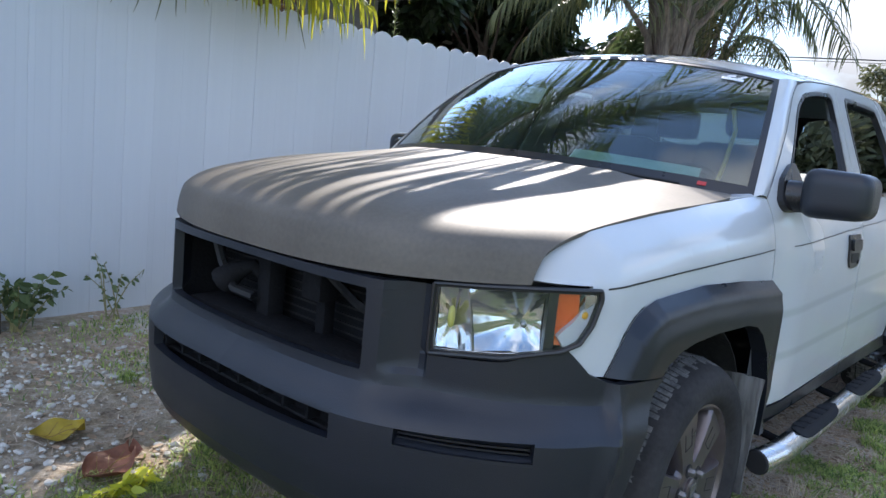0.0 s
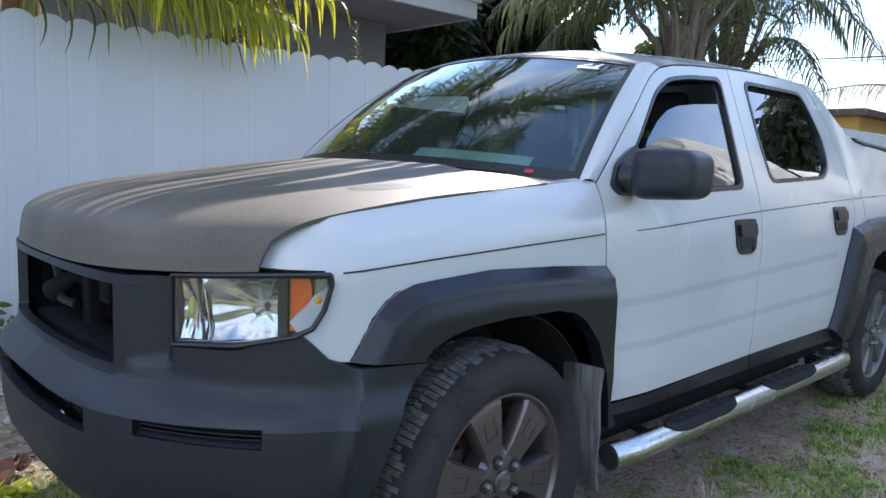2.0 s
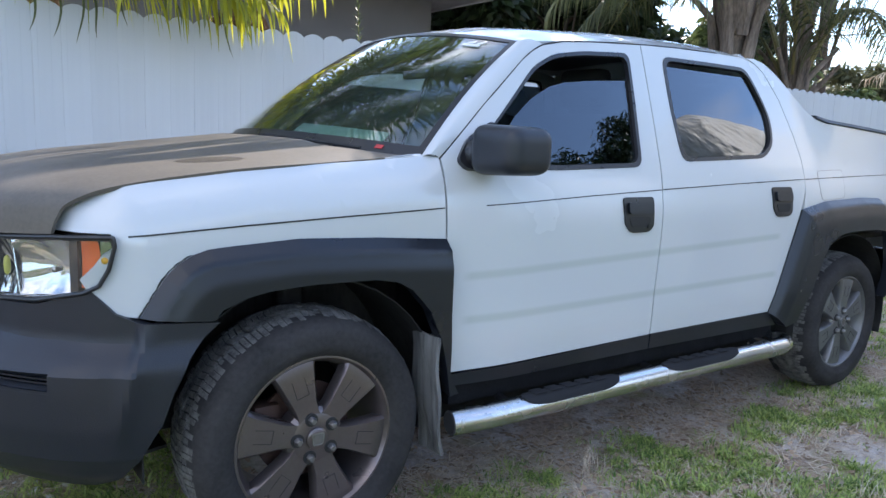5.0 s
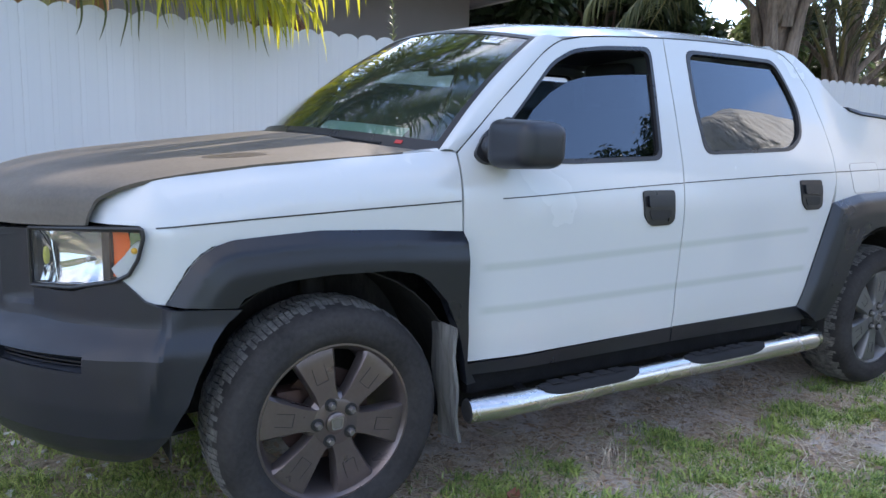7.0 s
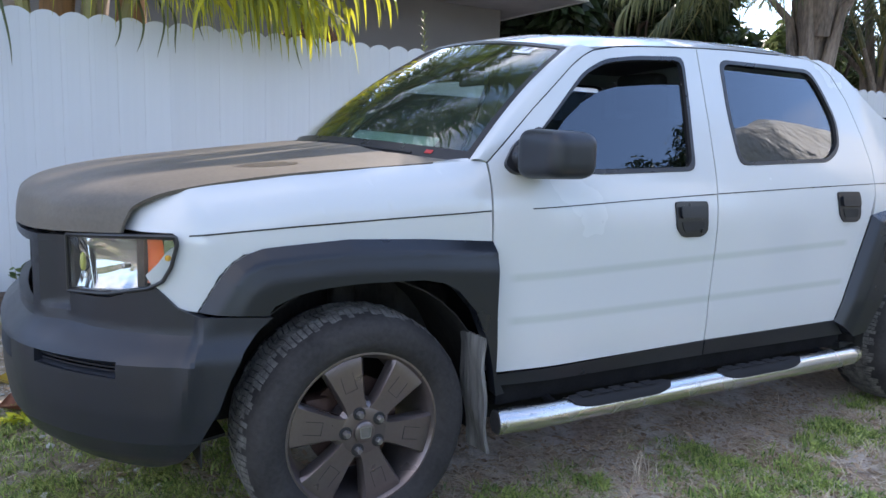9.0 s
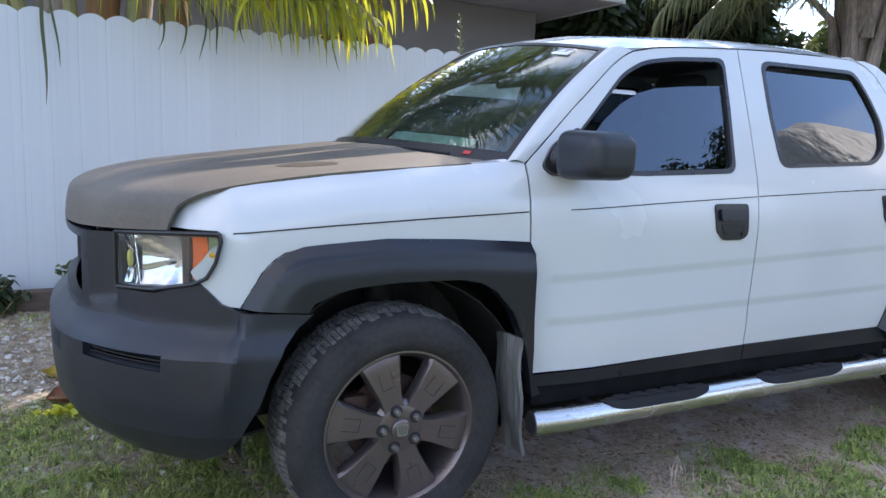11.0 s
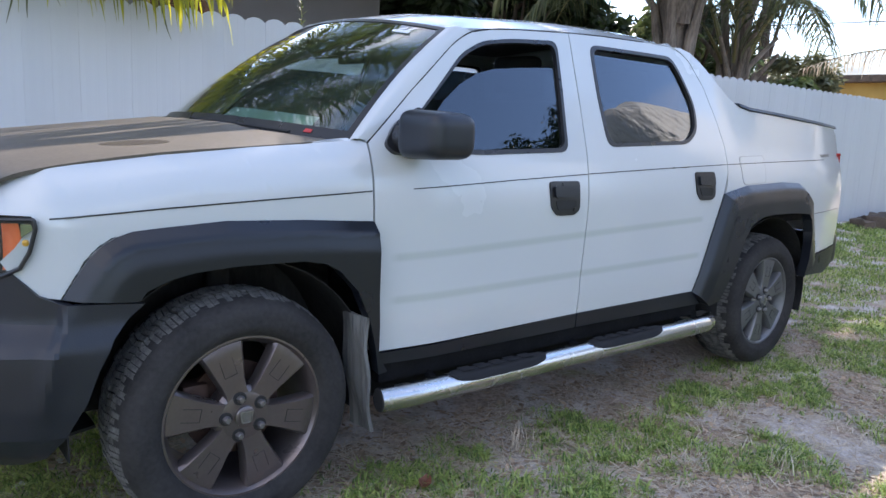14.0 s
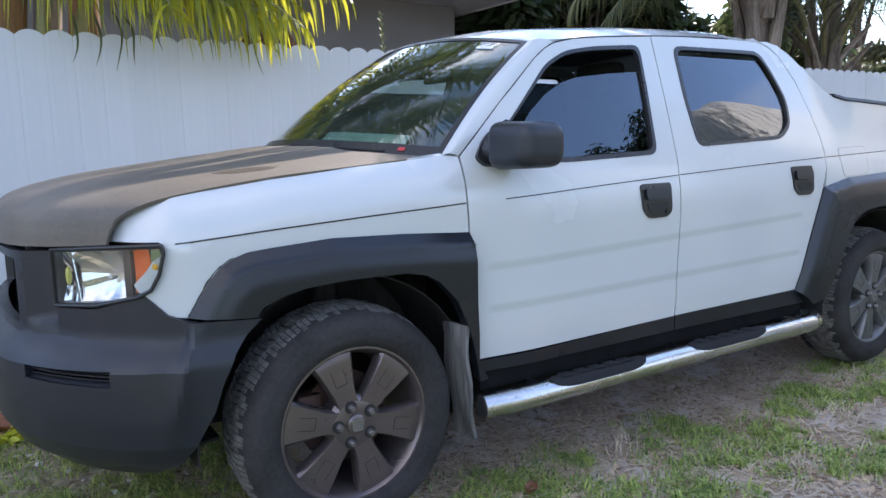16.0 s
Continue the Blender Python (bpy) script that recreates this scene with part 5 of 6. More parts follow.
# bed, tailgate, rear bumper
bm = bmesh.new()
box(bm, 2.62, -0.74, 0.78, 3.98, 0.74, 0.83, 0.01)
part("bed_floor", bm, "black", truck)
for s in (-1, 1):
    rows = [[(x, s * (half(x, z) + 0.012), z + 0.006), (x, s * (half(x, z) + 0.004), z + 0.020), (x, s * (half(x, z) - 0.10), z + 0.022), (x, s * (half(x, z) - 0.12), z - 0.02)]
            for x, z in ((2.78, 1.436), (2.86, 1.418), (3.1, 1.406), (3.4, 1.39), (3.7, 1.373), (3.95, 1.358))]
    bm = grid(rows)
    part("bed_rail", facing_up(bm, 0.008), "flare", truck, "black bed rail cap")
    bm = bmesh.new()
    box(bm, 2.62, s * 0.76, 0.83, 3.98, s * 0.72, 1.37, 0.005)
    part("bed_wall", bm, "black", truck)
    bm = bmesh.new()
    box(bm, 3.975, s * 0.76, 0.93, 4.012, s * 0.838, 1.20, 0.012, 3)
    part("tail_lamp", bm, "red_lens", truck, "red tail lamp")
bm = bmesh.new()
box(bm, 3.975, -0.79, 0.70, 4.03, 0.79, 1.36, 0.015)
part("tailgate", bm, "paint", truck)
bm = bmesh.new()
box(bm, 3.97, -0.86, 0.50, 4.13, 0.86, 0.695, 0.04, 3)
part("rear_bumper", bm, "flare", truck)

# front bumper cover with its openings
TOP = [(-9, 0.758), (-8, 0.764), (-6.6, 0.770), (-5.95, 0.788), (-5.2, 0.848), (-4.2, 0.804), (-3.0, 0.795), (-3.0, 0.958), (-1.5, 0.960), (0, 0.960), (1.5, 0.960), (3.0, 0.958), (3.0, 0.795), (4.2, 0.804), (5.2, 0.848),
       (5.95, 0.788), (6.6, 0.770), (8, 0.764), (9, 0.758)]
BOTTOM = [(8.5, 0.722), (8.0, 0.672), (7.62, 0.59), (7.38, 0.51), (6.85, 0.41), (6.3, 0.350),  (5.5, 0.315), (3, 0.295), (0, 0.285), (-3, 0.295), (-5.5, 0.315),  (-6.3, 0.350), (-6.85, 0.41), (-7.38, 0.51), (-7.62, 0.59), (-8.0, 0.672), (-8.5, 0.722)]
GRILLE = [rounded([(-1.95, 0.742), (-1.95, 0.935), (0, 0.940), (1.95, 0.935), (1.95, 0.742), (0, 0.738)], 0.02)]
INTAKE = [(-1.88, 0.58), (-1.88, 0.64), (0, 0.648), (1.88, 0.64), (1.88, 0.58), (0, 0.575)]
SLOTS = [[(s * 3.05, 0.606), (s * 3.05, 0.644), (s * 4.95, 0.650), (s * 4.95, 0.604)] for s in (-1, 1)]
bumper = part("front_bumper", sheet(TOP + BOTTOM, nose(), 0.028, (0.17, 0.014), [*GRILLE, INTAKE, *SLOTS]), "bumper", truck, "textured charcoal bumper cover with empty grille openings", 20)
for s in (-1, 1):
    # recessed slot with three ribs
    rect = [(s * 3.0, 0.600), (s * 3.0, 0.650), (s * 5.0, 0.655), (s * 5.0, 0.598)]
    part("slot_insert", sheet(rect, nose(-0.034), 0.006, 0.3, flip=False), "bumper", bumper)
    ramp = grid([[nose(0.0005 - 0.032 * i / 3)(s * (3.04 + 1.92 * j / 12), 0.598 + 0.020 * i / 3) for j in range(13)] for i in range(4)])
    part("slot_ramp", facing_up(ramp, 0.003), "bumper", bumper)
    for k in range(3):
        z = 0.618 + 0.0105 * k
        rib = [(s * 3.1, z), (s * 3.1, z + 0.004), (s * 4.9, z + 0.004), (s * 4.9, z)]
        part("rib", sheet(rib, nose(-0.016), 0.018, 0.3, flip=False), "flare", bumper)
bm = bmesh.new()
box(bm, -0.885, -0.47, 0.566, -0.80, 0.47, 0.574, 0.003)
part("intake_floor", bm, "black", bumper)
for k in range(9):
    y = -0.40 + 0.1 * k
    bm = bmesh.new()
    box(bm, -0.900, y - 0.004, 0.58, -0.86, y + 0.004, 0.64)
    part("intake_fin", bm, "shade_black", bumper)
# what shows through the empty grille: radiator, latch post, horn, brackets
bm = bmesh.new()
box(bm, -0.66, -0.50, 0.42, -0.60, 0.50, 0.96, 0.01)
part("radiator", bm, "shade_black", truck, "dusty black radiator behind the grille")
for k in range(14):
    bm = bmesh.new()
    z = 0.60 + 0.025 * k
    box(bm, -0.666, -0.47, z, -0.662, 0.47, z + 0.006)
    part("radiator_fin", bm, "well", truck)
bm = bmesh.new()
box(bm, -0.76, 0.085, 0.60, -0.70, 0.145, 0.95, 0.01)
part("latch_post", bm, "shade_black", truck)
bm = bmesh.new()
box(bm, -0.74, -0.145, 0.60, -0.70, -0.105, 0.95, 0.01)
part("latch_post", bm, "shade_black", truck)
bm = bmesh.new()
box(bm, -0.80, -0.44, 0.925, -0.66, 0.44, 0.955, 0.01)
part("front_crossbar", bm, "shade_black", truck)
bm = bmesh.new()
box(bm, -0.82, -0.42, 0.66, -0.70, 0.42, 0.73, 0.015)
part("impact_beam", bm, "shade_black", truck)
part("horn", tube([(-0.80, 0.26, 0.80), (-0.78, 0.22, 0.84), (-0.75, 0.18, 0.86), (-0.73, 0.15, 0.83)], [0.045, 0.03, 0.02, 0.018], 12), "shade_black", truck)
part("bracket", tube([(-0.79, 0.33, 0.93), (-0.78, 0.30, 0.85), (-0.80, 0.20, 0.79), (-0.78, 0.13, 0.78)], 0.014, 6), "black", truck)
for s in (-1, 1):
    bm = bmesh.new()
    box(bm, -0.54, s * 0.59 - 0.11, 0.55, -0.48, s * 0.59 + 0.11, 0.95, 0.01)
    part("radiator_support", bm, "shade_black", truck)
    # added panel that keeps stray light from showing beside the grille
    bm = bmesh.new()
    box(bm, -0.81, s * 0.482 - 0.005, 0.60, -0.5, s * 0.482 + 0.005, 0.95, 0.002)
    part("lamp_shroud", bm, "shade_black", truck)
# added dark sheet that hides the bright ground behind the intake
bm = bmesh.new()
box(bm, -0.86, -0.46, 0.50, -0.84, 0.46, 0.675, 0.005)
part("intake_backing", bm, "shade_black", truck)
part("bracket", tube([(-0.80, -0.20, 0.93), (-0.77, -0.30, 0.86), (-0.72, -0.40, 0.80)], 0.012, 6), "well", truck)
bm = bmesh.new()
box(bm, -0.79, -0.18, 0.83, -0.72, -0.10, 0.93, 0.01)
part("latch", bm, "shade_black", truck)

# headlamps
LAMP = [(3.06, 0.803), (3.06, 0.966), (3.8, 0.974), (4.6, 0.981), (5.4, 0.985), (5.95, 0.986), (6.0, 0.965), (5.80, 0.905), (5.50, 0.862), (5.1, 0.842), (4.2, 0.815)]


def build_lamp(s):
    o = [(s * q, z) for q, z in rounded(LAMP, 0.018, 3)]
    cq, cz = s * 4.4, 0.895
    inn = [(cq + (q - cq) * 0.942, cz + (z - cz) * 0.90) for q, z in o]
    lamp = part("headlamp", sheet(o, nose(0.002), 0.012, 0.15, [inn]), "gloss_black", truck, "clear headlamp with an amber corner reflector")
    ring = [nose(0.004)(q, z) for q, z in o]
    part("bezel", tube(ring + ring[:2], 0.0058, 8, caps=False), "gloss_black", lamp)
    part("lens", sheet(inn, nose(0.004), 0.003, 0.2), "lens", lamp)
    part("bowl", sheet([(q, z) for q, z in o], nose(-0.075), 0.004, 0.15), "gloss_black", lamp)

    def chamber(name, material, left, right, z0, z1, depth, label=""):
        """A moulded shell between two side lines, sunk behind the lens by depth(q, z)."""
        rows = []
        for i in range(29):
            z = z0 + (z1 - z0) * i / 28
            a, b = left(z), right(z)
            rows.append([nose(-0.008 - depth(a + (b - a) * j / 36, z))(s * (a + (b - a) * j / 36), z) for j in range(37)])
        bm = grid(rows)
        bm.normal_update()
        if sum(f.normal.x for f in bm.faces) > 0:
            bmesh.ops.reverse_faces(bm, faces=bm.faces)
        thicken(bm, 0.002)
        part(name, bm, material, lamp, label)

    def dish(q0, z0, rq, rz, deep, flutes=0.0, steps=0.0, facets=0.0):
        """Depth of a paraboloid dish, with fluting below and stepped bands above its axis."""
        def depth(q, z):
            u, v = (q - q0) / rq, (z - z0) / rz
            d = deep * (1 - min(u * u + v * v, 1.0))
            if steps and v > 0.12:
                d += steps * ((v * 7 - u * 1.5) % 1.0)
            if flutes and v < -0.25:
                d += flutes * math.sin(q * 60)
            d += facets * math.sin(9 * math.atan2(v, u)) * min(math.hypot(u, v), 1.0)
            return d + 0.0007 * noise.noise(Vector((q * 7, z * 60, 3.0 + s)))
        return depth

    outer = lambda z: float(np.interp(z, [0.845, 0.862, 0.905, 0.965, 0.99], [5.04, 5.38, 5.70, 5.90, 5.90]))
    amber_edge = lambda z: min(4.98 + 0.48 * math.sqrt(max(0.0, 1 - ((z - 0.935) / 0.086) ** 2)), outer(z) - 0.01)
    chamber("reflector", "reflector", lambda z: 3.13, lambda z: 3.56 + 1.2 * (0.97 - z), 0.814, 0.961, dish(3.38, 0.885, 0.5, 0.11, 0.030, 0.0005, 0.0, 0.002))
    chamber("reflector", "reflector", lambda z: 3.60 + 1.2 * (0.97 - z), lambda z: 4.77, 0.822, 0.968, dish(4.46, 0.893, 0.95, 0.105, 0.052, 0.0, 0.0014, 0.0034))
    chamber("amber_reflector", "amber", lambda z: 4.97, amber_edge, 0.852, 0.975, dish(5.1, 0.92, 0.6, 0.10, 0.012), "orange corner reflector")
    chamber("reflector", "reflector", lambda z: amber_edge(z) + 0.012, lambda z: max(outer(z), amber_edge(z) + 0.02), 0.850, 0.980, dish(5.5, 0.925, 0.5, 0.085, 0.034, 0.0, 0.0, 0.003))
    edge = [nose(-0.010)(s * (3.58 + 1.2 * (0.97 - z)), z) for z in np.linspace(0.816, 0.965, 9)]
    part("lamp_rib", tube(edge, 0.0022, 6), "reflector", lamp)
    foot = [nose(-0.005)(s * q, z) for q, z in ((3.12, 0.960), (3.12, 0.815), (3.4, 0.815), (4.2, 0.824), (4.74, 0.834))]
    part("lamp_rib", tube(foot, 0.0014, 6), "reflector", lamp)
    c = nose(-0.035)(s * 4.46, 0.893)
    part("bulb", tube([c, nose(-0.012)(s * 4.46, 0.893), nose(-0.009)(s * 4.46, 0.893)], [0.007, 0.007, 0.003], 12), "steel", lamp)
    for k in range(7):                                    # fine upright flutes of the corner lens
        q = 5.56 + 0.05 * k
        part("flute", tube([nose(-0.004)(s * q, 0.940 + 0.003 * k), nose(-0.004)(s * q, 0.974)], 0.0022, 6), "reflector", lamp)
    bm = sheet([(s * 4.78, 0.83), (s * 4.78, 0.975), (s * 4.94, 0.977), (s * 4.94, 0.84)], nose(-0.006), 0.03, 0.1)
    part("divider", bm, "gloss_black", lamp)
    c = nose(-0.016)(s * 3.36, 0.890)
    bm = tube([c + Vector((0, 0, d)) for d in (-0.026, -0.020, 0.0, 0.020, 0.026)], [0.002, 0.007, 0.009, 0.007, 0.002], 12)
    part("marker_film", bm, "yellow_film", lamp, "yellowed bulb shield inside the lamp")
    p = nose(-0.02)(s * 5.62, 0.925)
    bm = bmesh.new()
    bmesh.ops.create_uvsphere(bm, u_segments=12, v_segments=8, radius=0.014, matrix=Matrix.Translation(p))
    part("corner_bulb", bm, "amber_bulb", lamp)


both(build_lamp)


# wheels
def build_wheel():
    """A wheel at the origin, its outer face towards -y; hub centre at the origin."""
    wheel = new("wheel")
    prof = [(0.222, 0.235), (0.232, 0.245), (0.262, 0.262), (0.305, 0.268), (0.338, 0.256), (0.358, 0.232), (0.366, 0.19), (0.366, 0.05), (0.358, 0.012), (0.338, -0.014), (0.312, -0.024), (0.300, -0.021),
            (0.290, -0.024), (0.272, -0.019), (0.258, -0.008), (0.250, 0.0), (0.240, 0.012)]
    tyre = part("tyre", lathe([(r, h - 0.02) for r, h in prof], 72, close=True), "tyre", wheel, "weathered all-terrain tyre")
    bm = bmesh.new()
    tr = random.Random(3)
    for k in range(118):                                   # tread blocks: shoulder rows and middle rows, unevenly worn
        for row, (h0, h1, skew) in enumerate(((-0.004, 0.047, 0.0), (0.052, 0.096, 0.35), (0.101, 0.145, -0.35), (0.150, 0.199, 0.0))):
            a = 2 * math.pi * (k + 0.5 * (row % 2) + skew * 0.4 + tr.uniform(-0.06, 0.06)) / 118
            b2 = bmesh.new()
            wide, high = tr.uniform(0.0070, 0.0086), tr.uniform(0.3700, 0.3745)
            box(b2, -wide, h0 + (tr.uniform(0.0, 0.010) if row == 0 else 0.0), 0.352 if row in (0, 3) else 0.358, wide, h1, high)
            for v in b2.verts:
                if (row == 0 and v.co.y < 0.012) or (row == 3 and v.co.y > 0.19):
                    v.co.z -= 0.013 if v.co.z > 0.36 else 0.010
            join(bm, b2, Matrix.Rotation(a, 4, "Y") @ Matrix.Rotation(skew * 0.5, 4, "Z"))
    part("tread", bm, "tread", tyre)
    rim = part("rim", lathe([(0.250, 0.0), (0.256, -0.010), (0.253, -0.020), (0.244, -0.021), (0.236, -0.010), (0.228, 0.008), (0.220, 0.03), (0.21, 0.12), (0.21, 0.20), (0.225, 0.215)], 72), "rim", wheel, "bronze-grey six-spoke alloy rim")
    for k in range(6):
        b2 = bmesh.new()
        stations = [(0.045, 0.046, -0.014), (0.078, 0.037, -0.012), (0.11, 0.040, -0.013), (0.155, 0.051, -0.014), (0.20, 0.062, -0.014), (0.225, 0.070, -0.012), (0.240, 0.080, -0.006)]
        rows = []
        for r, w, y in stations:
            g = 0.0
            rows.append([(-w, y + 0.045, r), (-w, y + 0.010, r), (-w * 0.86, y, r), (-w * 0.42, y, r), (-w * 0.38, y + g, r), (w * 0.38, y + g, r), (w * 0.42, y, r), (w * 0.86, y, r), (w, y + 0.010, r), (w, y + 0.045, r)])
        b3 = grid(rows)
        join(b2, b3, Matrix.Rotation(radians(60 * k + 42), 4, "Y"))
        bmesh.ops.recalc_face_normals(b2, faces=b2.faces)
        if sum(f.normal.y for f in b2.faces) > 0:
            bmesh.ops.reverse_faces(b2, faces=b2.faces)
        spoke = part("spoke", b2, "rim", rim)
        b2 = bmesh.new()                                  # a three-sided slot pressed into the face
        m = Matrix.Rotation(radians(60 * k + 42), 4, "Y")
        for x0, x1, z0, z1 in ((-0.0205, -0.0190, 0.140, 0.195), (0.0190, 0.0205, 0.140, 0.195), (-0.0205, 0.0205, 0.1388, 0.140)):
            b3 = bmesh.new()
            box(b3, x0, -0.0152, z0, x1, -0.010, z1)
            join(b2, b3, m)
        part("slot", b2, "black", spoke)
    part("hub", lathe([(0.001, -0.0145), (0.040, -0.0150), (0.070, -0.0140), (0.082, -0.0085), (0.092, 0.004), (0.092, 0.06)], 40), "rim", rim)
    cap = part("hub_cap", lathe([(0.001, -0.026), (0.027, -0.026), (0.033, -0.022), (0.035, -0.008)], 32), "rim", rim, "round steel-grey hub cap with an embossed mark")
    out = rounded([(-0.021, 0.019), (0.021, 0.019), (0.017, -0.019), (-0.017, -0.019)], 0.008)
    inn = [(x * 0.80, z * 0.80) for x, z in out]
    part("cap_mark", sheet(out, lambda x, z: Vector((x, -0.0290, z)), 0.003, 0.02, [inn]), "steel", cap)
    part("cap_plate", sheet(inn, lambda x, z: Vector((x, -0.0270, z)), 0.001, 0.02), "nut", cap)
    for k in range(5):
        a = radians(72 * k + 34)
        c, s = math.cos(a) * 0.060, math.sin(a) * 0.060
        part("nut_well", tube([(c, -0.0158, s), (c, -0.010, s)], 0.0205, 16), "black", rim)
        part("lug_nut", tube([(c, 0.0, s), (c, -0.029, s), (c, -0.034, s)], [0.0122, 0.0122, 0.008], 6), "nut", rim)
    part("brake_disc", lathe([(0.04, 0.075), (0.15, 0.075), (0.15, 0.09), (0.04, 0.09)], 40, close=True), "rust", wheel)
    bm = bmesh.new()
    box(bm, -0.165, 0.05, -0.02, -0.085, 0.12, 0.10, 0.012)
    part("caliper", bm, "rust", wheel)
    part("axle", tube([(0, 0.08, 0), (0, 0.5, 0)], 0.05, 12), "black", wheel)
    return wheel


wheel = build_wheel()
wheel.matrix_world = pose(0, -0.900, 0.375)
wheel.parent = truck
for x, y, turn, spin in ((3.1, -0.905, 0, 25), (0, 0.900, 180, 10), (3.1, 0.905, 180, 50)):
    w2 = copy_thing(wheel, pose(x, y, 0.375, 0, 0, turn) @ pose(0, 0, 0, 0, spin, 0))
    if x > 3 and y < 0:                                   # this one is plain grey
        for ob in w2.children_recursive:
            if ob.type == "MESH" and ob.data.materials[0] == M["rim"]:
                ob.data = ob.data.copy()
                ob.data.materials[0] = M["rim_grey"]

# wheel houses and mud flaps, underbody
for s in (-1, 1):
    for cx, r in ((0.0, 0.475), (3.1, 0.480)):
        rows = [[(cx + r * math.cos(a), s * y, 0.375 + r * 0.985 * math.sin(a)) for y in (0.50, 0.70, half(cx, 0.8) - 0.02)] for a in np.linspace(-0.25, math.pi + 0.10, 22)]
        bm = grid(rows, 0.004)
        part("wheel_housing", bm, "well", truck, "sooty black wheel housing liner")
        bm = bmesh.new()
        box(bm, cx - 0.52, s * 0.49, 0.32, cx + 0.52, s * 0.50, 0.90)
        part("housing_wall", bm, "well", truck)
        part("spring", tube([(cx + 0.05, s * 0.60, 0.40), (cx + 0.05, s * 0.58, 0.80)], 0.045, 10), "well", truck)
    rows = [[(0.400 + 0.050 * (1 - i / 8) ** 1.5 + 0.006 * math.sin(i * 1.3 + y * 30), s * y, 0.215 + 0.42 * i / 8) for y in np.linspace(0.80, 0.952 - 0.03 * (1 - i / 8), 9)] for i in range(9)]
    part("mud_flap", grid(rows, 0.012), "mudflap", truck, "dusty grey splash flap behind the wheel")
bm = bmesh.new()
box(bm, -0.55, -0.48, 0.33, 3.9, 0.48, 0.52, 0.03)
part("underbody", bm, "shade_black", truck)
bm = bmesh.new()
box(bm, 0.52, -0.84, 0.42, 2.55, 0.84, 0.50, 0.02)
part("floor_pan", bm, "shade_black", truck)
# sills coloured black to stand for the shadow above the boards
for s in (-1, 1):
    bm = bmesh.new()
    box(bm, 0.52, s * 0.83 - 0.03, 0.355, 2.52, s * 0.83 + 0.03, 0.45, 0.015)
    part("sill", bm, "shade_black", truck)
part("chin", grid([[(-0.80 + 0.30 * abs(y) ** 2, y, 0.31), (-0.50, y, 0.30), (-0.35, y, 0.32)] for y in np.linspace(-0.62, 0.62, 9)], 0.01), "black", truck)

for s in (-1, 1):
    bm = bmesh.new()
    box(bm, 0.42, min(s * 0.66, s * 0.745), 0.262, 2.52, max(s * 0.66, s * 0.745), 0.430, 0.012)
    part("frame_rail", bm, "shade_black", truck)

# running boards
for s in (-1, 1):
    pts = [(0.462, s * 0.955, 0.352), (0.56, s * 0.972, 0.355), (0.70, s * 0.980, 0.358), (1.5, s * 0.980, 0.360), (2.30, s * 0.980, 0.360), (2.43, s * 0.972, 0.359), (2.49, s * 0.945, 0.357), (2.51, s * 0.90, 0.355), (2.505, s * 0.80, 0.355)]
    fine = [tuple(curve_through(pts, 8 * k / 48) - np.array((0, 0, 0.010))) for k in range(49)]
    board = part("running_board", tube(fine, 0.0425, 20), "chrome", truck, "polished steel tube running board with black step pads")
    part("end_cap", tube([(0.4605, s * 0.9545, 0.342), (0.456, s * 0.954, 0.342)], [0.041, 0.036], 18), "black", board)
    for x0, x1 in ((0.735, 1.235), (1.50, 2.02)):
        rows = []
        for i in range(25):
            x = x0 + (x1 - x0) * i / 24
            e = math.sqrt(1 - (1 - min(1.0, min(i, 24 - i) / 6.0)) ** 2)
            rows.append([(x, s * (0.980 + math.sin(t) * 0.0465), 0.350 + math.cos(t) * 0.0465) for t in np.linspace(0.30 - 0.95 * e - 0.02, 0.30 + 0.98 * e + 0.02, 11)])
        bm = grid(rows)
        bm.normal_update()
        if sum(f.normal.z for f in bm.faces) < 0:
            bmesh.ops.reverse_faces(bm, faces=bm.faces)
        thicken(bm, 0.006)
        pad = part("step_pad", bm, "pad", board, "black ribbed step pad")
        for k in range(5):
            bm = bmesh.new()
            xx = x0 + 0.06 + (x1 - x0 - 0.12) * k / 5
            box(bm, xx, s * 0.980 - 0.022, 0.3955, xx + 0.055, s * 0.980 + 0.022, 0.3985, 0.001)
            part("pad_rib", bm, "pad", pad)
    for x in (0.75, 1.55, 2.35):
        part("bar_bracket", tube([(x, s * 0.95, 0.335), (x, s * 0.86, 0.35), (x, s * 0.72, 0.42)], 0.016, 8), "shade_black", board)

# cabin
bm = bmesh.new()
box(bm, 0.42, -0.80, 0.80, 0.80, 0.80, 1.13, 0.05, 3)
for v in bm.verts:
    if v.co.z > 1.0 and v.co.x > 0.6:
        v.co.z += 0.02
dash = part("dashboard", bm, "dash", truck)
bm = grid([[(0.26 + 0.2 * (y / 0.8) ** 2, y, 1.17), (0.55, y, 1.165), (0.72, y, 1.15)] for y in np.linspace(-0.74, 0.74, 13)])
part("dash_top", facing_up(bm, 0.02), "dash", dash)
bm = grid([[ws(a, 0.080, -0.010), ws(a, 0.145, -0.012)] for a in np.linspace(0.30, 0.80, 8)])
part("paper_strip", facing_up(bm, 0.002), "paper", dash, "pale green paper strip on the dashboard")
part("yellow_cord", tube([(0.62, -0.60, 1.17), (0.68, -0.61, 1.30), (0.76, -0.60, 1.42), (0.82, -0.56, 1.50)], 0.008, 6), "yellow_cord", dash)
wh = bmesh.new()
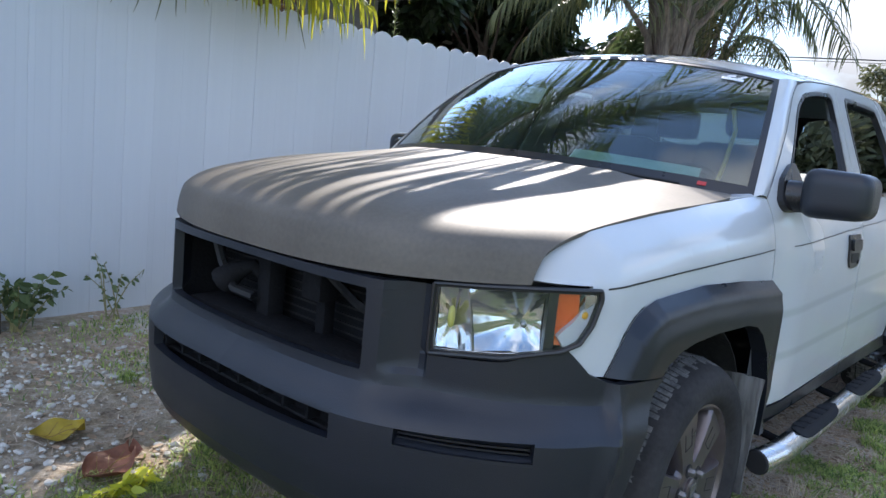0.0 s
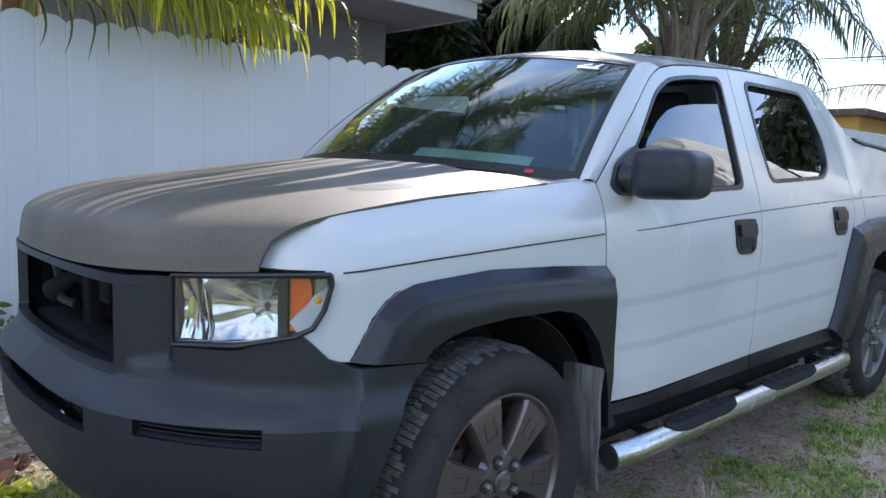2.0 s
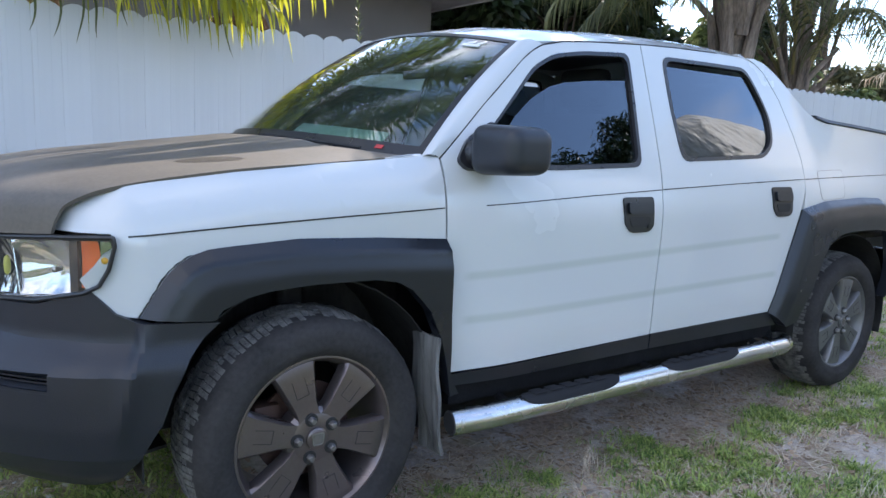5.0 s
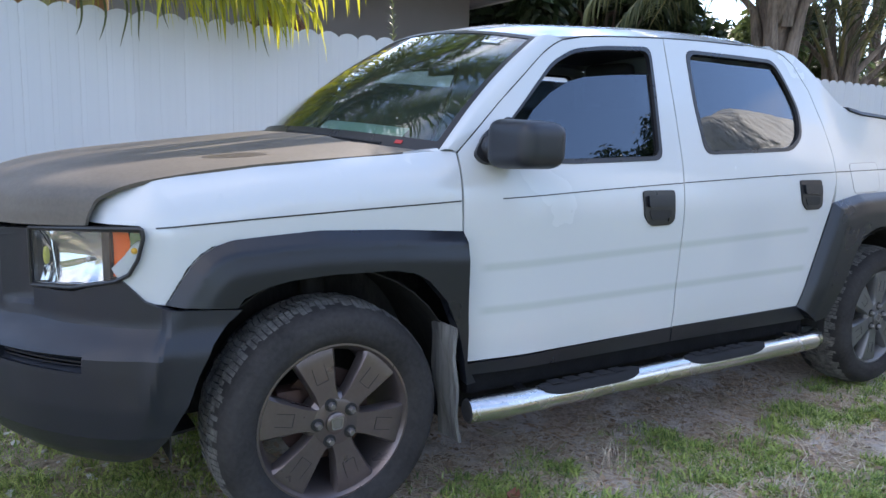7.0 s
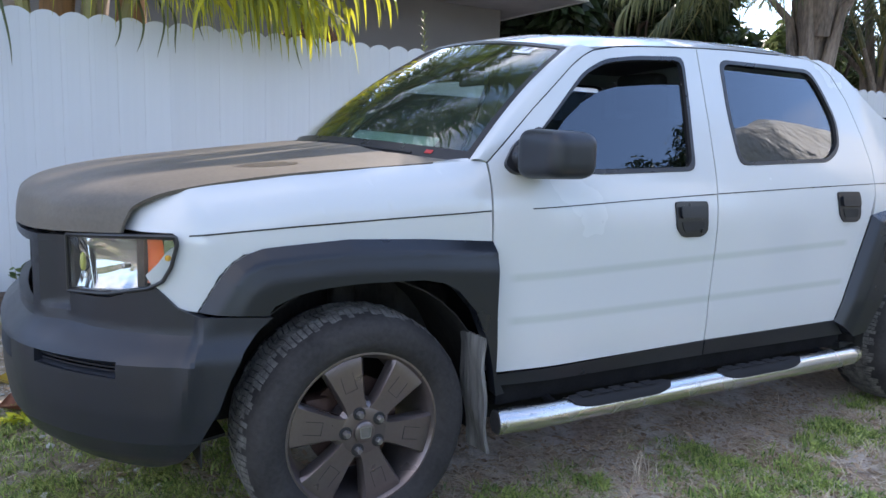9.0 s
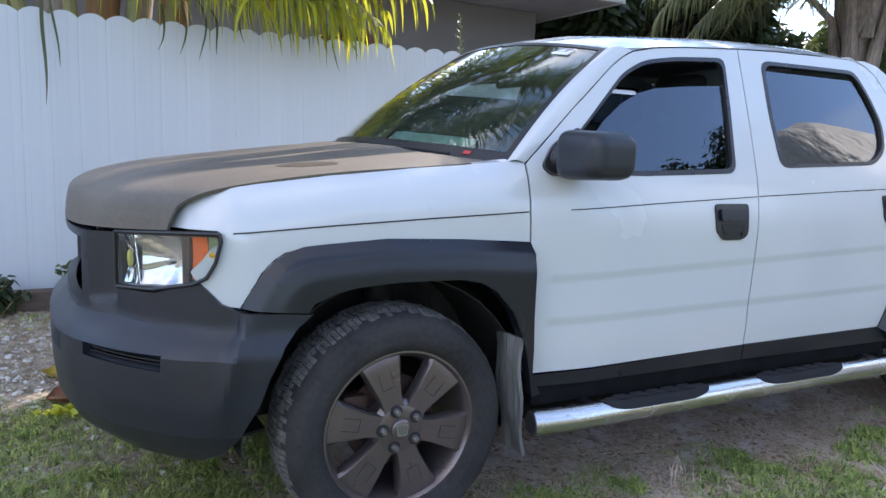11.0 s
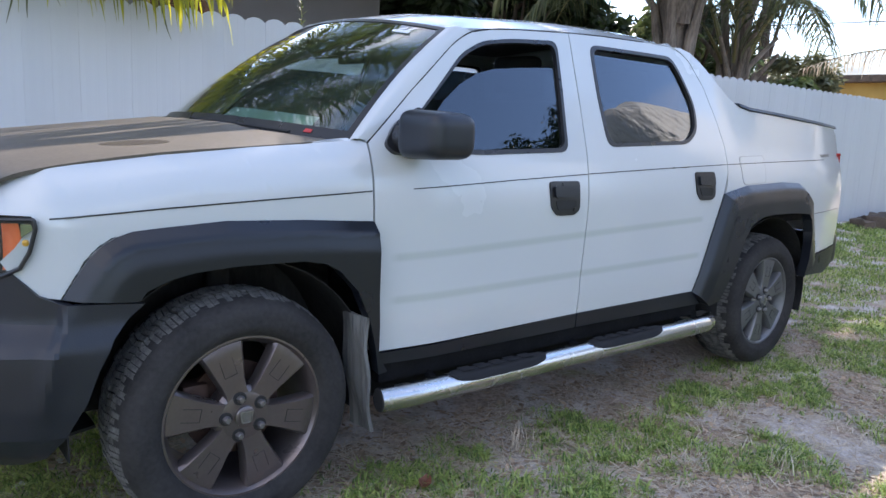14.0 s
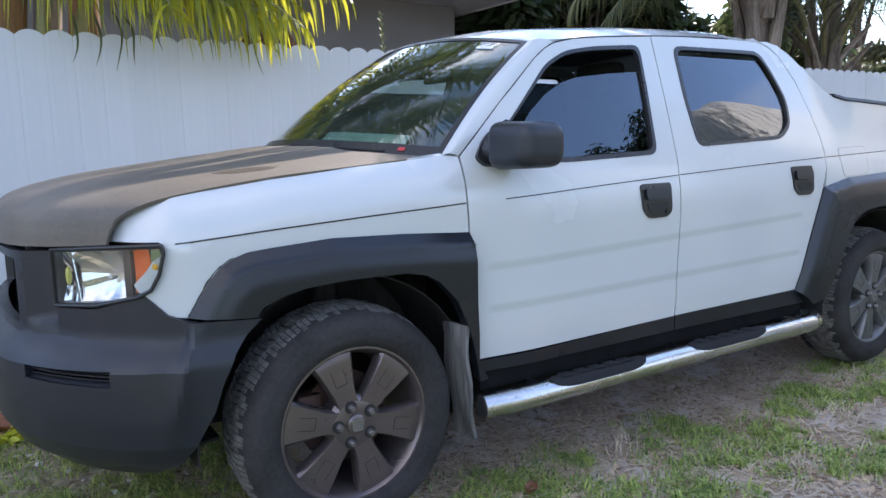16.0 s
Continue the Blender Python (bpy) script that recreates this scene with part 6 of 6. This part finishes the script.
part("steering_wheel", tube([Vector((0.86, -0.38, 1.10)) + Vector((0.06 * math.sin(a), 0.185 * math.cos(a), 0.175 * math.sin(a))) for a in np.linspace(0, 2 * math.pi, 29)], 0.016, 8, caps=False, bm=wh), "black", truck)
part("steering_hub", tube([(0.74, -0.38, 1.06), (0.86, -0.38, 1.10)], [0.04, 0.06], 12), "black", truck)


def build_seat(x, y, w, h=0.60):
    seat = new("seat")
    seat.parent = truck
    bm = bmesh.new()
    box(bm, x - 0.25, y - w / 2, 0.66, x + 0.27, y + w / 2, 0.84, 0.05, 3)
    part("seat_cushion", bm, "interior", seat)
    bm = bmesh.new()
    box(bm, x + 0.20, y - w / 2 + 0.01, 0.80, x + 0.34, y + w / 2 - 0.01, 0.80 + h, 0.05, 3)
    for v in bm.verts:
        v.co.x += (v.co.z - 0.8) * 0.22
    part("backrest", bm, "interior", seat)
    bm = bmesh.new()
    box(bm, x + 0.345, y - 0.13, 0.83 + h, x + 0.445, y + 0.13, 1.0 + h, 0.045, 3)
    part("headrest", bm, "interior", seat)


for sx, sy, sw in ((1.18, -0.38, 0.52), (1.18, 0.38, 0.52), (2.02, -0.38, 0.62), (2.02, 0.38, 0.62)):
    build_seat(sx, sy, sw)
bm = grid([[(x, y, float(np.interp(x, [0.99, 1.25, 1.8, 2.37], [1.66, 1.695, 1.735, 1.745])) - 0.03 * (y / 0.6) ** 2) for y in np.linspace(-0.6, 0.6, 7)] for x in (0.97, 1.25, 1.8, 2.36)])
part("headliner", facing_up(bm, 0.01), "headliner", truck)
for y in (-0.36, 0.36):
    bm = grid([[(0.93, y - 0.2, 1.645), (0.93, y + 0.2, 1.645)], [(1.05, y - 0.2, 1.60), (1.05, y + 0.2, 1.60)]])
    part("sun_visor", facing_up(bm, 0.015), "headliner", truck)
bm = bmesh.new()
box(bm, 0.90, -0.11, 1.52, 0.93, 0.11, 1.58, 0.012)
part("rear_view_mirror", bm, "black", truck)


# ---- ground cover and litter ----
def under_truck(x, y):
    return -0.35 < x < 4.0 and -0.70 < y < 0.85


def build_ground_cover():
    rng = random.Random(77)
    lush = lambda x, y: noise.noise(Vector((x * 2.3, y * 3.0, 7.7))) + 0.55 * noise.noise(Vector((x * 5.2, y * 5.2, 1.3))) + 0.35 * noise.noise(Vector((x * 15, y * 15, 4.3)))
    strips, tries = [], 0
    while len(strips) < 170000 and tries < 1200000:
        tries += 1
        if rng.random() < 0.60:
            x, y = rng.uniform(-2.6, 5.2), rng.uniform(-2.9, 2.2)
        else:
            x, y = rng.uniform(4.0, 14.0), rng.uniform(-3.0, 1.7)
        if under_truck(x, y) or lush(x, y) < rng.uniform(-0.24, 0.24) - 0.30 * smooth(x, 2.5, 5.5):
            continue
        if x < -0.55 and y > 0.9 and rng.random() < 0.75:
            continue
        far = 1.0 + 0.10 * max(0, x - 3)
        h = rng.uniform(0.010, 0.036) * far
        a = rng.uniform(0, 6.283)
        lean = Vector((math.cos(a), math.sin(a), 0)) * rng.uniform(0.4, 1.9)
        f = Vector((-math.sin(a), math.cos(a), 0)) * rng.uniform(0.0014, 0.0032) * far * 1.3
        p = Vector((x, y, ground_z(x, y) - 0.004))
        q = p + (lean * 0.35 + Vector((0, 0, 1))) * h * 0.6
        e = q + (lean * 0.9 + Vector((0, 0, 0.55))) * h * 0.6
        strips.append([(p - f, p + f), (q - f * 0.8, q + f * 0.8), (e - f * 0.1, e + f * 0.1)])
    clumps = 0
    while clumps < 1500:                                   # taller tufts with broader blades
        cx, cy = (rng.uniform(-1.6, 5.0), rng.uniform(-2.9, -0.75)) if rng.random() < 0.75 else (rng.uniform(-2.4, 9.0), rng.uniform(-3.0, 1.6))
        if under_truck(cx, cy) or lush(cx, cy) < rng.uniform(0.0, 0.2):
            continue
        clumps += 1
        r0 = rng.uniform(0.02, 0.075)
        for _ in range(rng.randrange(18, 60)):
            a = rng.uniform(0, 6.283)
            rr = r0 * math.sqrt(rng.random())
            x, y = cx + rr * math.cos(a * 3.1), cy + rr * math.sin(a * 3.1)
            h, lean = rng.uniform(0.018, 0.055), Vector((math.cos(a), math.sin(a), 0)) * rng.uniform(0.3, 1.6)
            f = Vector((-math.sin(a), math.cos(a), 0)) * rng.uniform(0.002, 0.0042)
            p = Vector((x, y, ground_z(x, y) - 0.004))
            q = p + (lean * 0.4 + Vector((0, 0, 1))) * h * 0.55
            e = q + (lean * 0.9 + Vector((0, 0, 0.35))) * h * 0.6
            strips.append([(p - f * 0.7, p + f * 0.7), (q - f, q + f), (e - f * 0.1, e + f * 0.1)])
    tagged(strip_mesh("grass", strips, "grass"), "short patchy green grass on sandy soil", "grass", kind="stuff")
    strips = []
    for _ in range(430):                                  # greener patch before and under the bumper's corner
        cx, cy = rng.uniform(-1.35, -0.12), rng.uniform(-1.0, 0.75)
        if noise.noise(Vector((cx * 2.3, cy * 2.3, 12))) < rng.uniform(-0.5, 0.15):
            continue
        r0 = rng.uniform(0.03, 0.09)
        for _ in range(rng.randrange(24, 70)):
            a, rr = rng.uniform(0, 6.283), r0 * math.sqrt(rng.random())
            x, y = cx + rr * math.cos(a * 3.1), cy + rr * math.sin(a * 3.1)
            h, lean = rng.uniform(0.012, 0.045), Vector((math.cos(a), math.sin(a), 0)) * rng.uniform(0.3, 1.8)
            f = Vector((-math.sin(a), math.cos(a), 0)) * rng.uniform(0.0016, 0.0036)
            p = Vector((x, y, ground_z(x, y) - 0.004))
            q = p + (lean * 0.4 + Vector((0, 0, 1))) * h * 0.55
            e = q + (lean * 0.9 + Vector((0, 0, 0.35))) * h * 0.6
            strips.append([(p - f * 0.7, p + f * 0.7), (q - f, q + f), (e - f * 0.1, e + f * 0.1)])
    tagged(strip_mesh("grass", strips, "grass_bright"), "fresh yellow-green grass in front of the bumper", "grass", kind="stuff")
    strips = []
    for i in range(62000):
        x, y = (rng.uniform(-2.6, 6.0), rng.uniform(-2.9, 2.2)) if i % 3 == 0 else (rng.uniform(-1.2, 4.6), rng.uniform(-2.9, -0.55))
        if rng.random() > 0.35 + 0.9 * noise.noise(Vector((x * 1.8, y * 1.8, 21))):
            if rng.random() < 0.6:
                continue
        a, ln = rng.uniform(0, 6.283), rng.uniform(0.02, 0.13)
        d = Vector((math.cos(a), math.sin(a), rng.uniform(-0.05, 0.16)))
        f = Vector((-math.sin(a), math.cos(a), 0)) * rng.uniform(0.0010, 0.0027)
        p = Vector((x, y, ground_z(x, y) + 0.004))
        strips.append([(p - f, p + f), (p + d * ln * 0.5 + Vector((0, 0, 0.004)) - f, p + d * ln * 0.5 + Vector((0, 0, 0.004)) + f), (p + d * ln - f * 0.3, p + d * ln + f * 0.3)])
    for cx, cy in ((1.62, -1.43), (1.17, -0.93), (2.25, -1.25), (0.75, -1.45), (-0.55, 0.35), (1.93, -1.66), (0.45, -1.62)):      # upright dry tufts
        for _ in range(46):
            a = rng.uniform(0, 6.283)
            p = Vector((cx + rng.gauss(0, 0.03), cy + rng.gauss(0, 0.03), ground_z(cx, cy)))
            d = Vector((math.cos(a) * rng.uniform(0.2, 1.2), math.sin(a) * rng.uniform(0.2, 1.2), 1)).normalized() * rng.uniform(0.05, 0.13)
            f = Vector((-math.sin(a), math.cos(a), 0)) * 0.0016
            strips.append([(p - f, p + f), (p + d * 0.6 - f * 0.8, p + d * 0.6 + f * 0.8), (p + d + Vector((d.x, d.y, -0.02)) * 0.4 - f * 0.2, p + d + Vector((d.x, d.y, -0.02)) * 0.4 + f * 0.2)])
    tagged(strip_mesh("dry_grass", strips, "straw"), "dry straw and dead grass scattered on the sand", "dry grass", kind="stuff")
    strips = []
    for i in range(70000):                                 # crumbled brown leaves
        x, y = (rng.uniform(-2.6, 6.0), rng.uniform(-2.9, 2.2)) if i % 3 == 0 else (rng.uniform(-1.2, 4.6), rng.uniform(-2.9, -0.55))
        if noise.noise(Vector((x * 1.5, y * 1.5, 31))) < rng.uniform(-0.35, 0.3):
            continue
        a, ln = rng.uniform(0, 6.283), rng.uniform(0.010, 0.042)
        d, f = Vector((math.cos(a), math.sin(a), rng.uniform(-0.1, 0.35))) * ln, Vector((-math.sin(a), math.cos(a), rng.uniform(-0.3, 0.3))) * ln * 0.3
        p = Vector((x, y, ground_z(x, y) + 0.003))
        strips.append([(p - f * 0.3, p + f * 0.3), (p + d * 0.5 - f, p + d * 0.5 + f), (p + d - f * 0.1, p + d + f * 0.1)])
    tagged(strip_mesh("leaf_litter", strips, "litter"), "crumbled brown leaf litter on the sand", "leaf litter", kind="stuff")
    # gravel in front of the truck, thinning out beside it
    verts, faces = [], []
    base = bmesh.new()
    bmesh.ops.create_icosphere(base, subdivisions=1, radius=1)
    bv, bf = [v.co.copy() for v in base.verts], [[v.index for v in f.verts] for f in base.faces]
    base.free()
    n = 0
    while n < 4600:
        if rng.random() < 0.8:
            x, y = rng.uniform(-2.6, -0.1), rng.uniform(-1.4, 2.28)
            keep = 0.25 + 1.1 * noise.noise(Vector((x * 1.6, y * 1.6, 40))) + (0.35 if y > 0.6 else 0.0)
        elif rng.random() < 0.4:
            x, y = rng.uniform(-1.5, -0.2), rng.uniform(-2.2, -1.2)
            keep = 0.8 + 0.9 * noise.noise(Vector((x * 2.2, y * 2.2, 44)))
        else:
            x, y = rng.uniform(-0.3, 4.5), rng.uniform(-2.7, -0.85)
            keep = 0.10 + 0.6 * noise.noise(Vector((x * 1.6, y * 1.6, 40)))
        if rng.random() > keep or under_truck(x, y):
            continue
        r = 0.004 + 0.016 * rng.random() ** 3.2
        sx, sy, sz, a = rng.uniform(0.7, 1.5), rng.uniform(0.6, 1.2), rng.uniform(0.4, 0.8), rng.uniform(0, 6.283)
        k = len(verts)
        for v in bv:
            w = v * r * rng.uniform(0.75, 1.2)
            X, Y = w.x * sx, w.y * sy
            verts.append((x + X * math.cos(a) - Y * math.sin(a), y + X * math.sin(a) + Y * math.cos(a), ground_z(x, y) + r * 0.25 + w.z * sz))
        faces += [[k + i for i in f] for f in bf]
        n += 1
    me = bpy.data.meshes.new("gravel")
    me.from_pydata(verts, [], faces)
    me.materials.append(M["stone"])
    tagged(new("gravel", me), "loose pale limestone gravel in front of the truck", "gravel", kind="stuff")


build_ground_cover()


def build_leaf(x, y, size, turn, material, label, curl, rib=True):
    """A fallen leaf: a cupped, pointed blade with a midrib and side ribs."""
    z = ground_z(x, y)
    f = lambda u, v: Vector((u * size, v * size * 0.78 * math.sin(math.pi * min(max((u + 0.52) / 1.06, 0.02), 1)) ** 0.7, size * (curl * (v * v) + 0.5 * curl * u * u + 0.05 * math.sin(u * 9 + v * 5)) + 0.02))
    m = pose(x, y, z, 8, -6, turn)
    ob = part("fallen_leaf", grid([[m @ f(u, v) for v in np.linspace(-0.5, 0.5, 9)] for u in np.linspace(-0.5, 0.5, 13)], 0.0015), material)
    tagged(ob, label, "leaf")
    if rib:
        part("midrib", tube([m @ (f(u, 0) + Vector((0, 0, 0.002))) for u in np.linspace(-0.62, 0.48, 12)], 0.0022, 6), "leaf_rib", ob)
        for u in (-0.25, 0.0, 0.22):
            for s in (-1, 1):
                part("side_rib", tube([m @ (f(u + 0.25 * k / 4, s * 0.36 * k / 4) + Vector((0, 0, 0.002))) for k in range(5)], 0.0012, 5), "leaf_rib", ob)
    return ob


build_leaf(-0.945, 1.075, 0.185, -25, "leaf_yellow", "large dry yellow leaf lying on the gravel", 0.5)
build_leaf(-0.91, 0.735, 0.20, 20, "leaf_red", "long dry reddish-brown leaf on the gravel", 0.55)
build_leaf(-0.80, 0.80, 0.09, 80, "leaf_red", "small dry reddish leaf on the gravel", 1.2, False)
build_leaf(0.62, -1.02, 0.06, 30, "leaf_red", "small dry reddish leaf on the sand", 1.2, False)


def build_weed(x, y, h, n, leaf, material, label, seed, spread=0.2, name="weed"):
    rng = random.Random(seed)
    weed = thing(name, label, "plant")
    z = ground_z(x, y)
    strips = []
    for k in range(n):
        a = rng.uniform(0, 6.283)
        top = Vector((x + math.cos(a) * spread * rng.random(), y + math.sin(a) * spread * 0.5 * rng.random(), z + h * rng.uniform(0.55, 1.0)))
        foot = Vector((x + rng.gauss(0, 0.02), y + rng.gauss(0, 0.015), z - 0.01))
        mid = foot.lerp(top, 0.55) + Vector((0, 0, h * 0.12))
        part("stem", tube([foot, mid, top], [0.004, 0.003, 0.0015], 5), "stalk", weed)
        pts = [foot.lerp(mid, t) if t < 1 else mid.lerp(top, t - 1) for t in np.linspace(0.5, 2.0, 11)]
        strips += leaf_strips(pts, leaf, rng, 0.5, 0.4)
    strip_mesh("foliage", strips, material, weed)
    return weed


build_weed(-0.28, 2.16, 0.36, 6, 0.04, "weed_leaf", "small thin-leaved green weed at the foot of the fence", 1, 0.42)
build_weed(-0.74, 2.16, 0.32, 14, 0.06, "weed_leaf", "leafy green weed at the foot of the fence", 7, 0.25)
build_weed(-1.30, 2.10, 0.26, 12, 0.07, "leaf_dark", "leafy green weed at the foot of the fence", 2)
build_weed(-1.75, 2.05, 0.24, 12, 0.07, "leaf_dark", "leafy green weed at the foot of the fence", 3, 0.3)
build_weed(-0.92, 2.24, 0.30, 8, 0.05, "weed_leaf", "leafy green weed at the foot of the fence", 4)
build_weed(-0.87, 0.60, 0.05, 12, 0.045, "sprig", "yellow-green sprig lying on the grass", 5, 0.16, "sprig")


def build_tall_weed(x, y, h):
    """A single upright stem set with many narrow leaves."""
    rng = random.Random(6)
    weed = thing("weed", "tall slender weed that rises above the fence", "plant")
    stem = [Vector((x + 0.02 * math.sin(k * 0.9), y, -0.02 + h * k / 10)) for k in range(11)]
    part("stem", tube(stem, [0.009 - 0.0007 * k for k in range(11)], 6), "stalk", weed)
    strips = []
    for k in range(110):
        t = 0.55 + 0.45 * k / 110
        p = stem[int(t * 9.99)].lerp(stem[min(int(t * 9.99) + 1, 10)], (t * 9.99) % 1.0)
        a = k * 2.399
        d = Vector((math.cos(a), math.sin(a), rng.uniform(0.5, 1.3))).normalized()
        f = d.cross(Vector((0, 0, 1))).normalized() * rng.uniform(0.004, 0.008)
        ln = rng.uniform(0.05, 0.11) * (1.25 - 0.6 * (t - 0.55) / 0.45)
        strips.append([(p - f * 0.3, p + f * 0.3), (p + d * ln * 0.5 - f, p + d * ln * 0.5 + f), (p + d * ln - Vector((0, 0, ln * 0.15)), p + d * ln - Vector((0, 0, ln * 0.15)) + f * 0.1)])
    strip_mesh("foliage", strips, "weed_leaf", weed)


build_tall_weed(2.03, 2.62, 2.34)


def build_basket():
    """A brown wicker rim that shows over the fence among the fronds."""
    ob = thing("wicker_basket", "brown wicker basket rim behind the fence", "basket")
    for k in range(5):
        pts = [(1.18 + (0.28 - 0.012 * k) * math.cos(a), 3.0 + 0.2 * math.sin(a), 1.90 + 0.035 * k + 0.14 * math.sin(a) ** 2) for a in np.linspace(0, math.pi * 2, 25)]
        part("cane", tube(pts, 0.014, 6), "basket", ob)
    part("stand", tube([(1.12, 3.0, 0.0), (1.12, 3.0, 2.0)], 0.03, 8), "basket", ob)


build_basket()


# ---- the far side of the yard, which the truck's glass and paint mirror ----
def build_covered_boat():
    ob = thing("covered_boat", "boat on its trailer under a wrinkled silver-beige tarpaulin", "boat")
    rows = []
    for i in range(81):
        t = i / 80
        x = 4.36 + 4.4 * t
        end = (1 - (1 - min(t / 0.13, 1.0)) ** 2.4) ** 0.5 * min(1.0, (1.0 - t) / 0.08 + 0.05) ** 0.5
        top = (3.21 - 0.40 * smooth(t, 0.12, 0.8)) * (0.35 + 0.65 * end)
        wide = 0.66 * (0.30 + 0.70 * end)
        row = []
        for j in range(41):
            a = math.pi * j / 40
            c, n = math.cos(a), math.sin(a)
            y = -2.62 + wide * math.copysign(abs(c) ** 0.72, c)
            z = max(top * n ** 0.80, 0.02)
            q = Vector((x, y, z))
            pull = math.sin((z * 0.9 - (x - 4.36) * 1.5) * 9.0 + 3.0 * noise.noise(q * 1.3))       # folds drawn to the corner
            w = 0.022 * pull * math.exp(-max(0.0, x - 4.6) * 0.6) + 0.05 * noise.noise(Vector((x * 1.1 + z * 1.8, y, z * 2.0 - x * 1.4))) + 0.030 * noise.noise(Vector((x * 3 + z * 6, y * 2, z * 6 - x * 4))) + 0.012 * abs(noise.noise(Vector((x * 7 + z * 11, y * 4, z * 13 - x * 9))))
            row.append((x - w * 0.4, y + w * c, z + w * n))
        rows.append(row)
    part("tarpaulin", grid(rows), "tarp", ob, "wrinkled silver-beige tarpaulin", 180)
    for k in (40, 66):
        part("strap", tube([(x, y + 0.01, z + 0.012) for x, y, z in rows[k]], 0.010, 5), "cable", ob)


build_covered_boat()
rng2 = random.Random(31)
build_tree(16.6, -11.2, 10.9, 1.9, 9000, 0.20, "leaf_dark", "tall broad green tree across the yard", rng2, low=0.66)
# added out of view, to block bright sky from the side windows' reflection
for tx, ty, th, ts in ((20, -7.0, 4.6, 2.2), (23, -3.0, 9.5, 3.3), (25, -10.0, 9.5, 3.2)):
    build_tree(tx, ty, th, ts, 30000, 0.44, "leaf_far", "unseen bushy tree added at the yard's end to darken the side glass", rng2, low=0.1)
for tx, ty, th, ts in ((3.5, -21, 6.5, 2.8), (-3, -24, 6.5, 3.4), (10, -24, 7, 3.4)):
    build_tree(tx, ty, th, ts, 2600, 0.38, "leaf_far", "broad green tree across the yard", rng2, low=0.3)
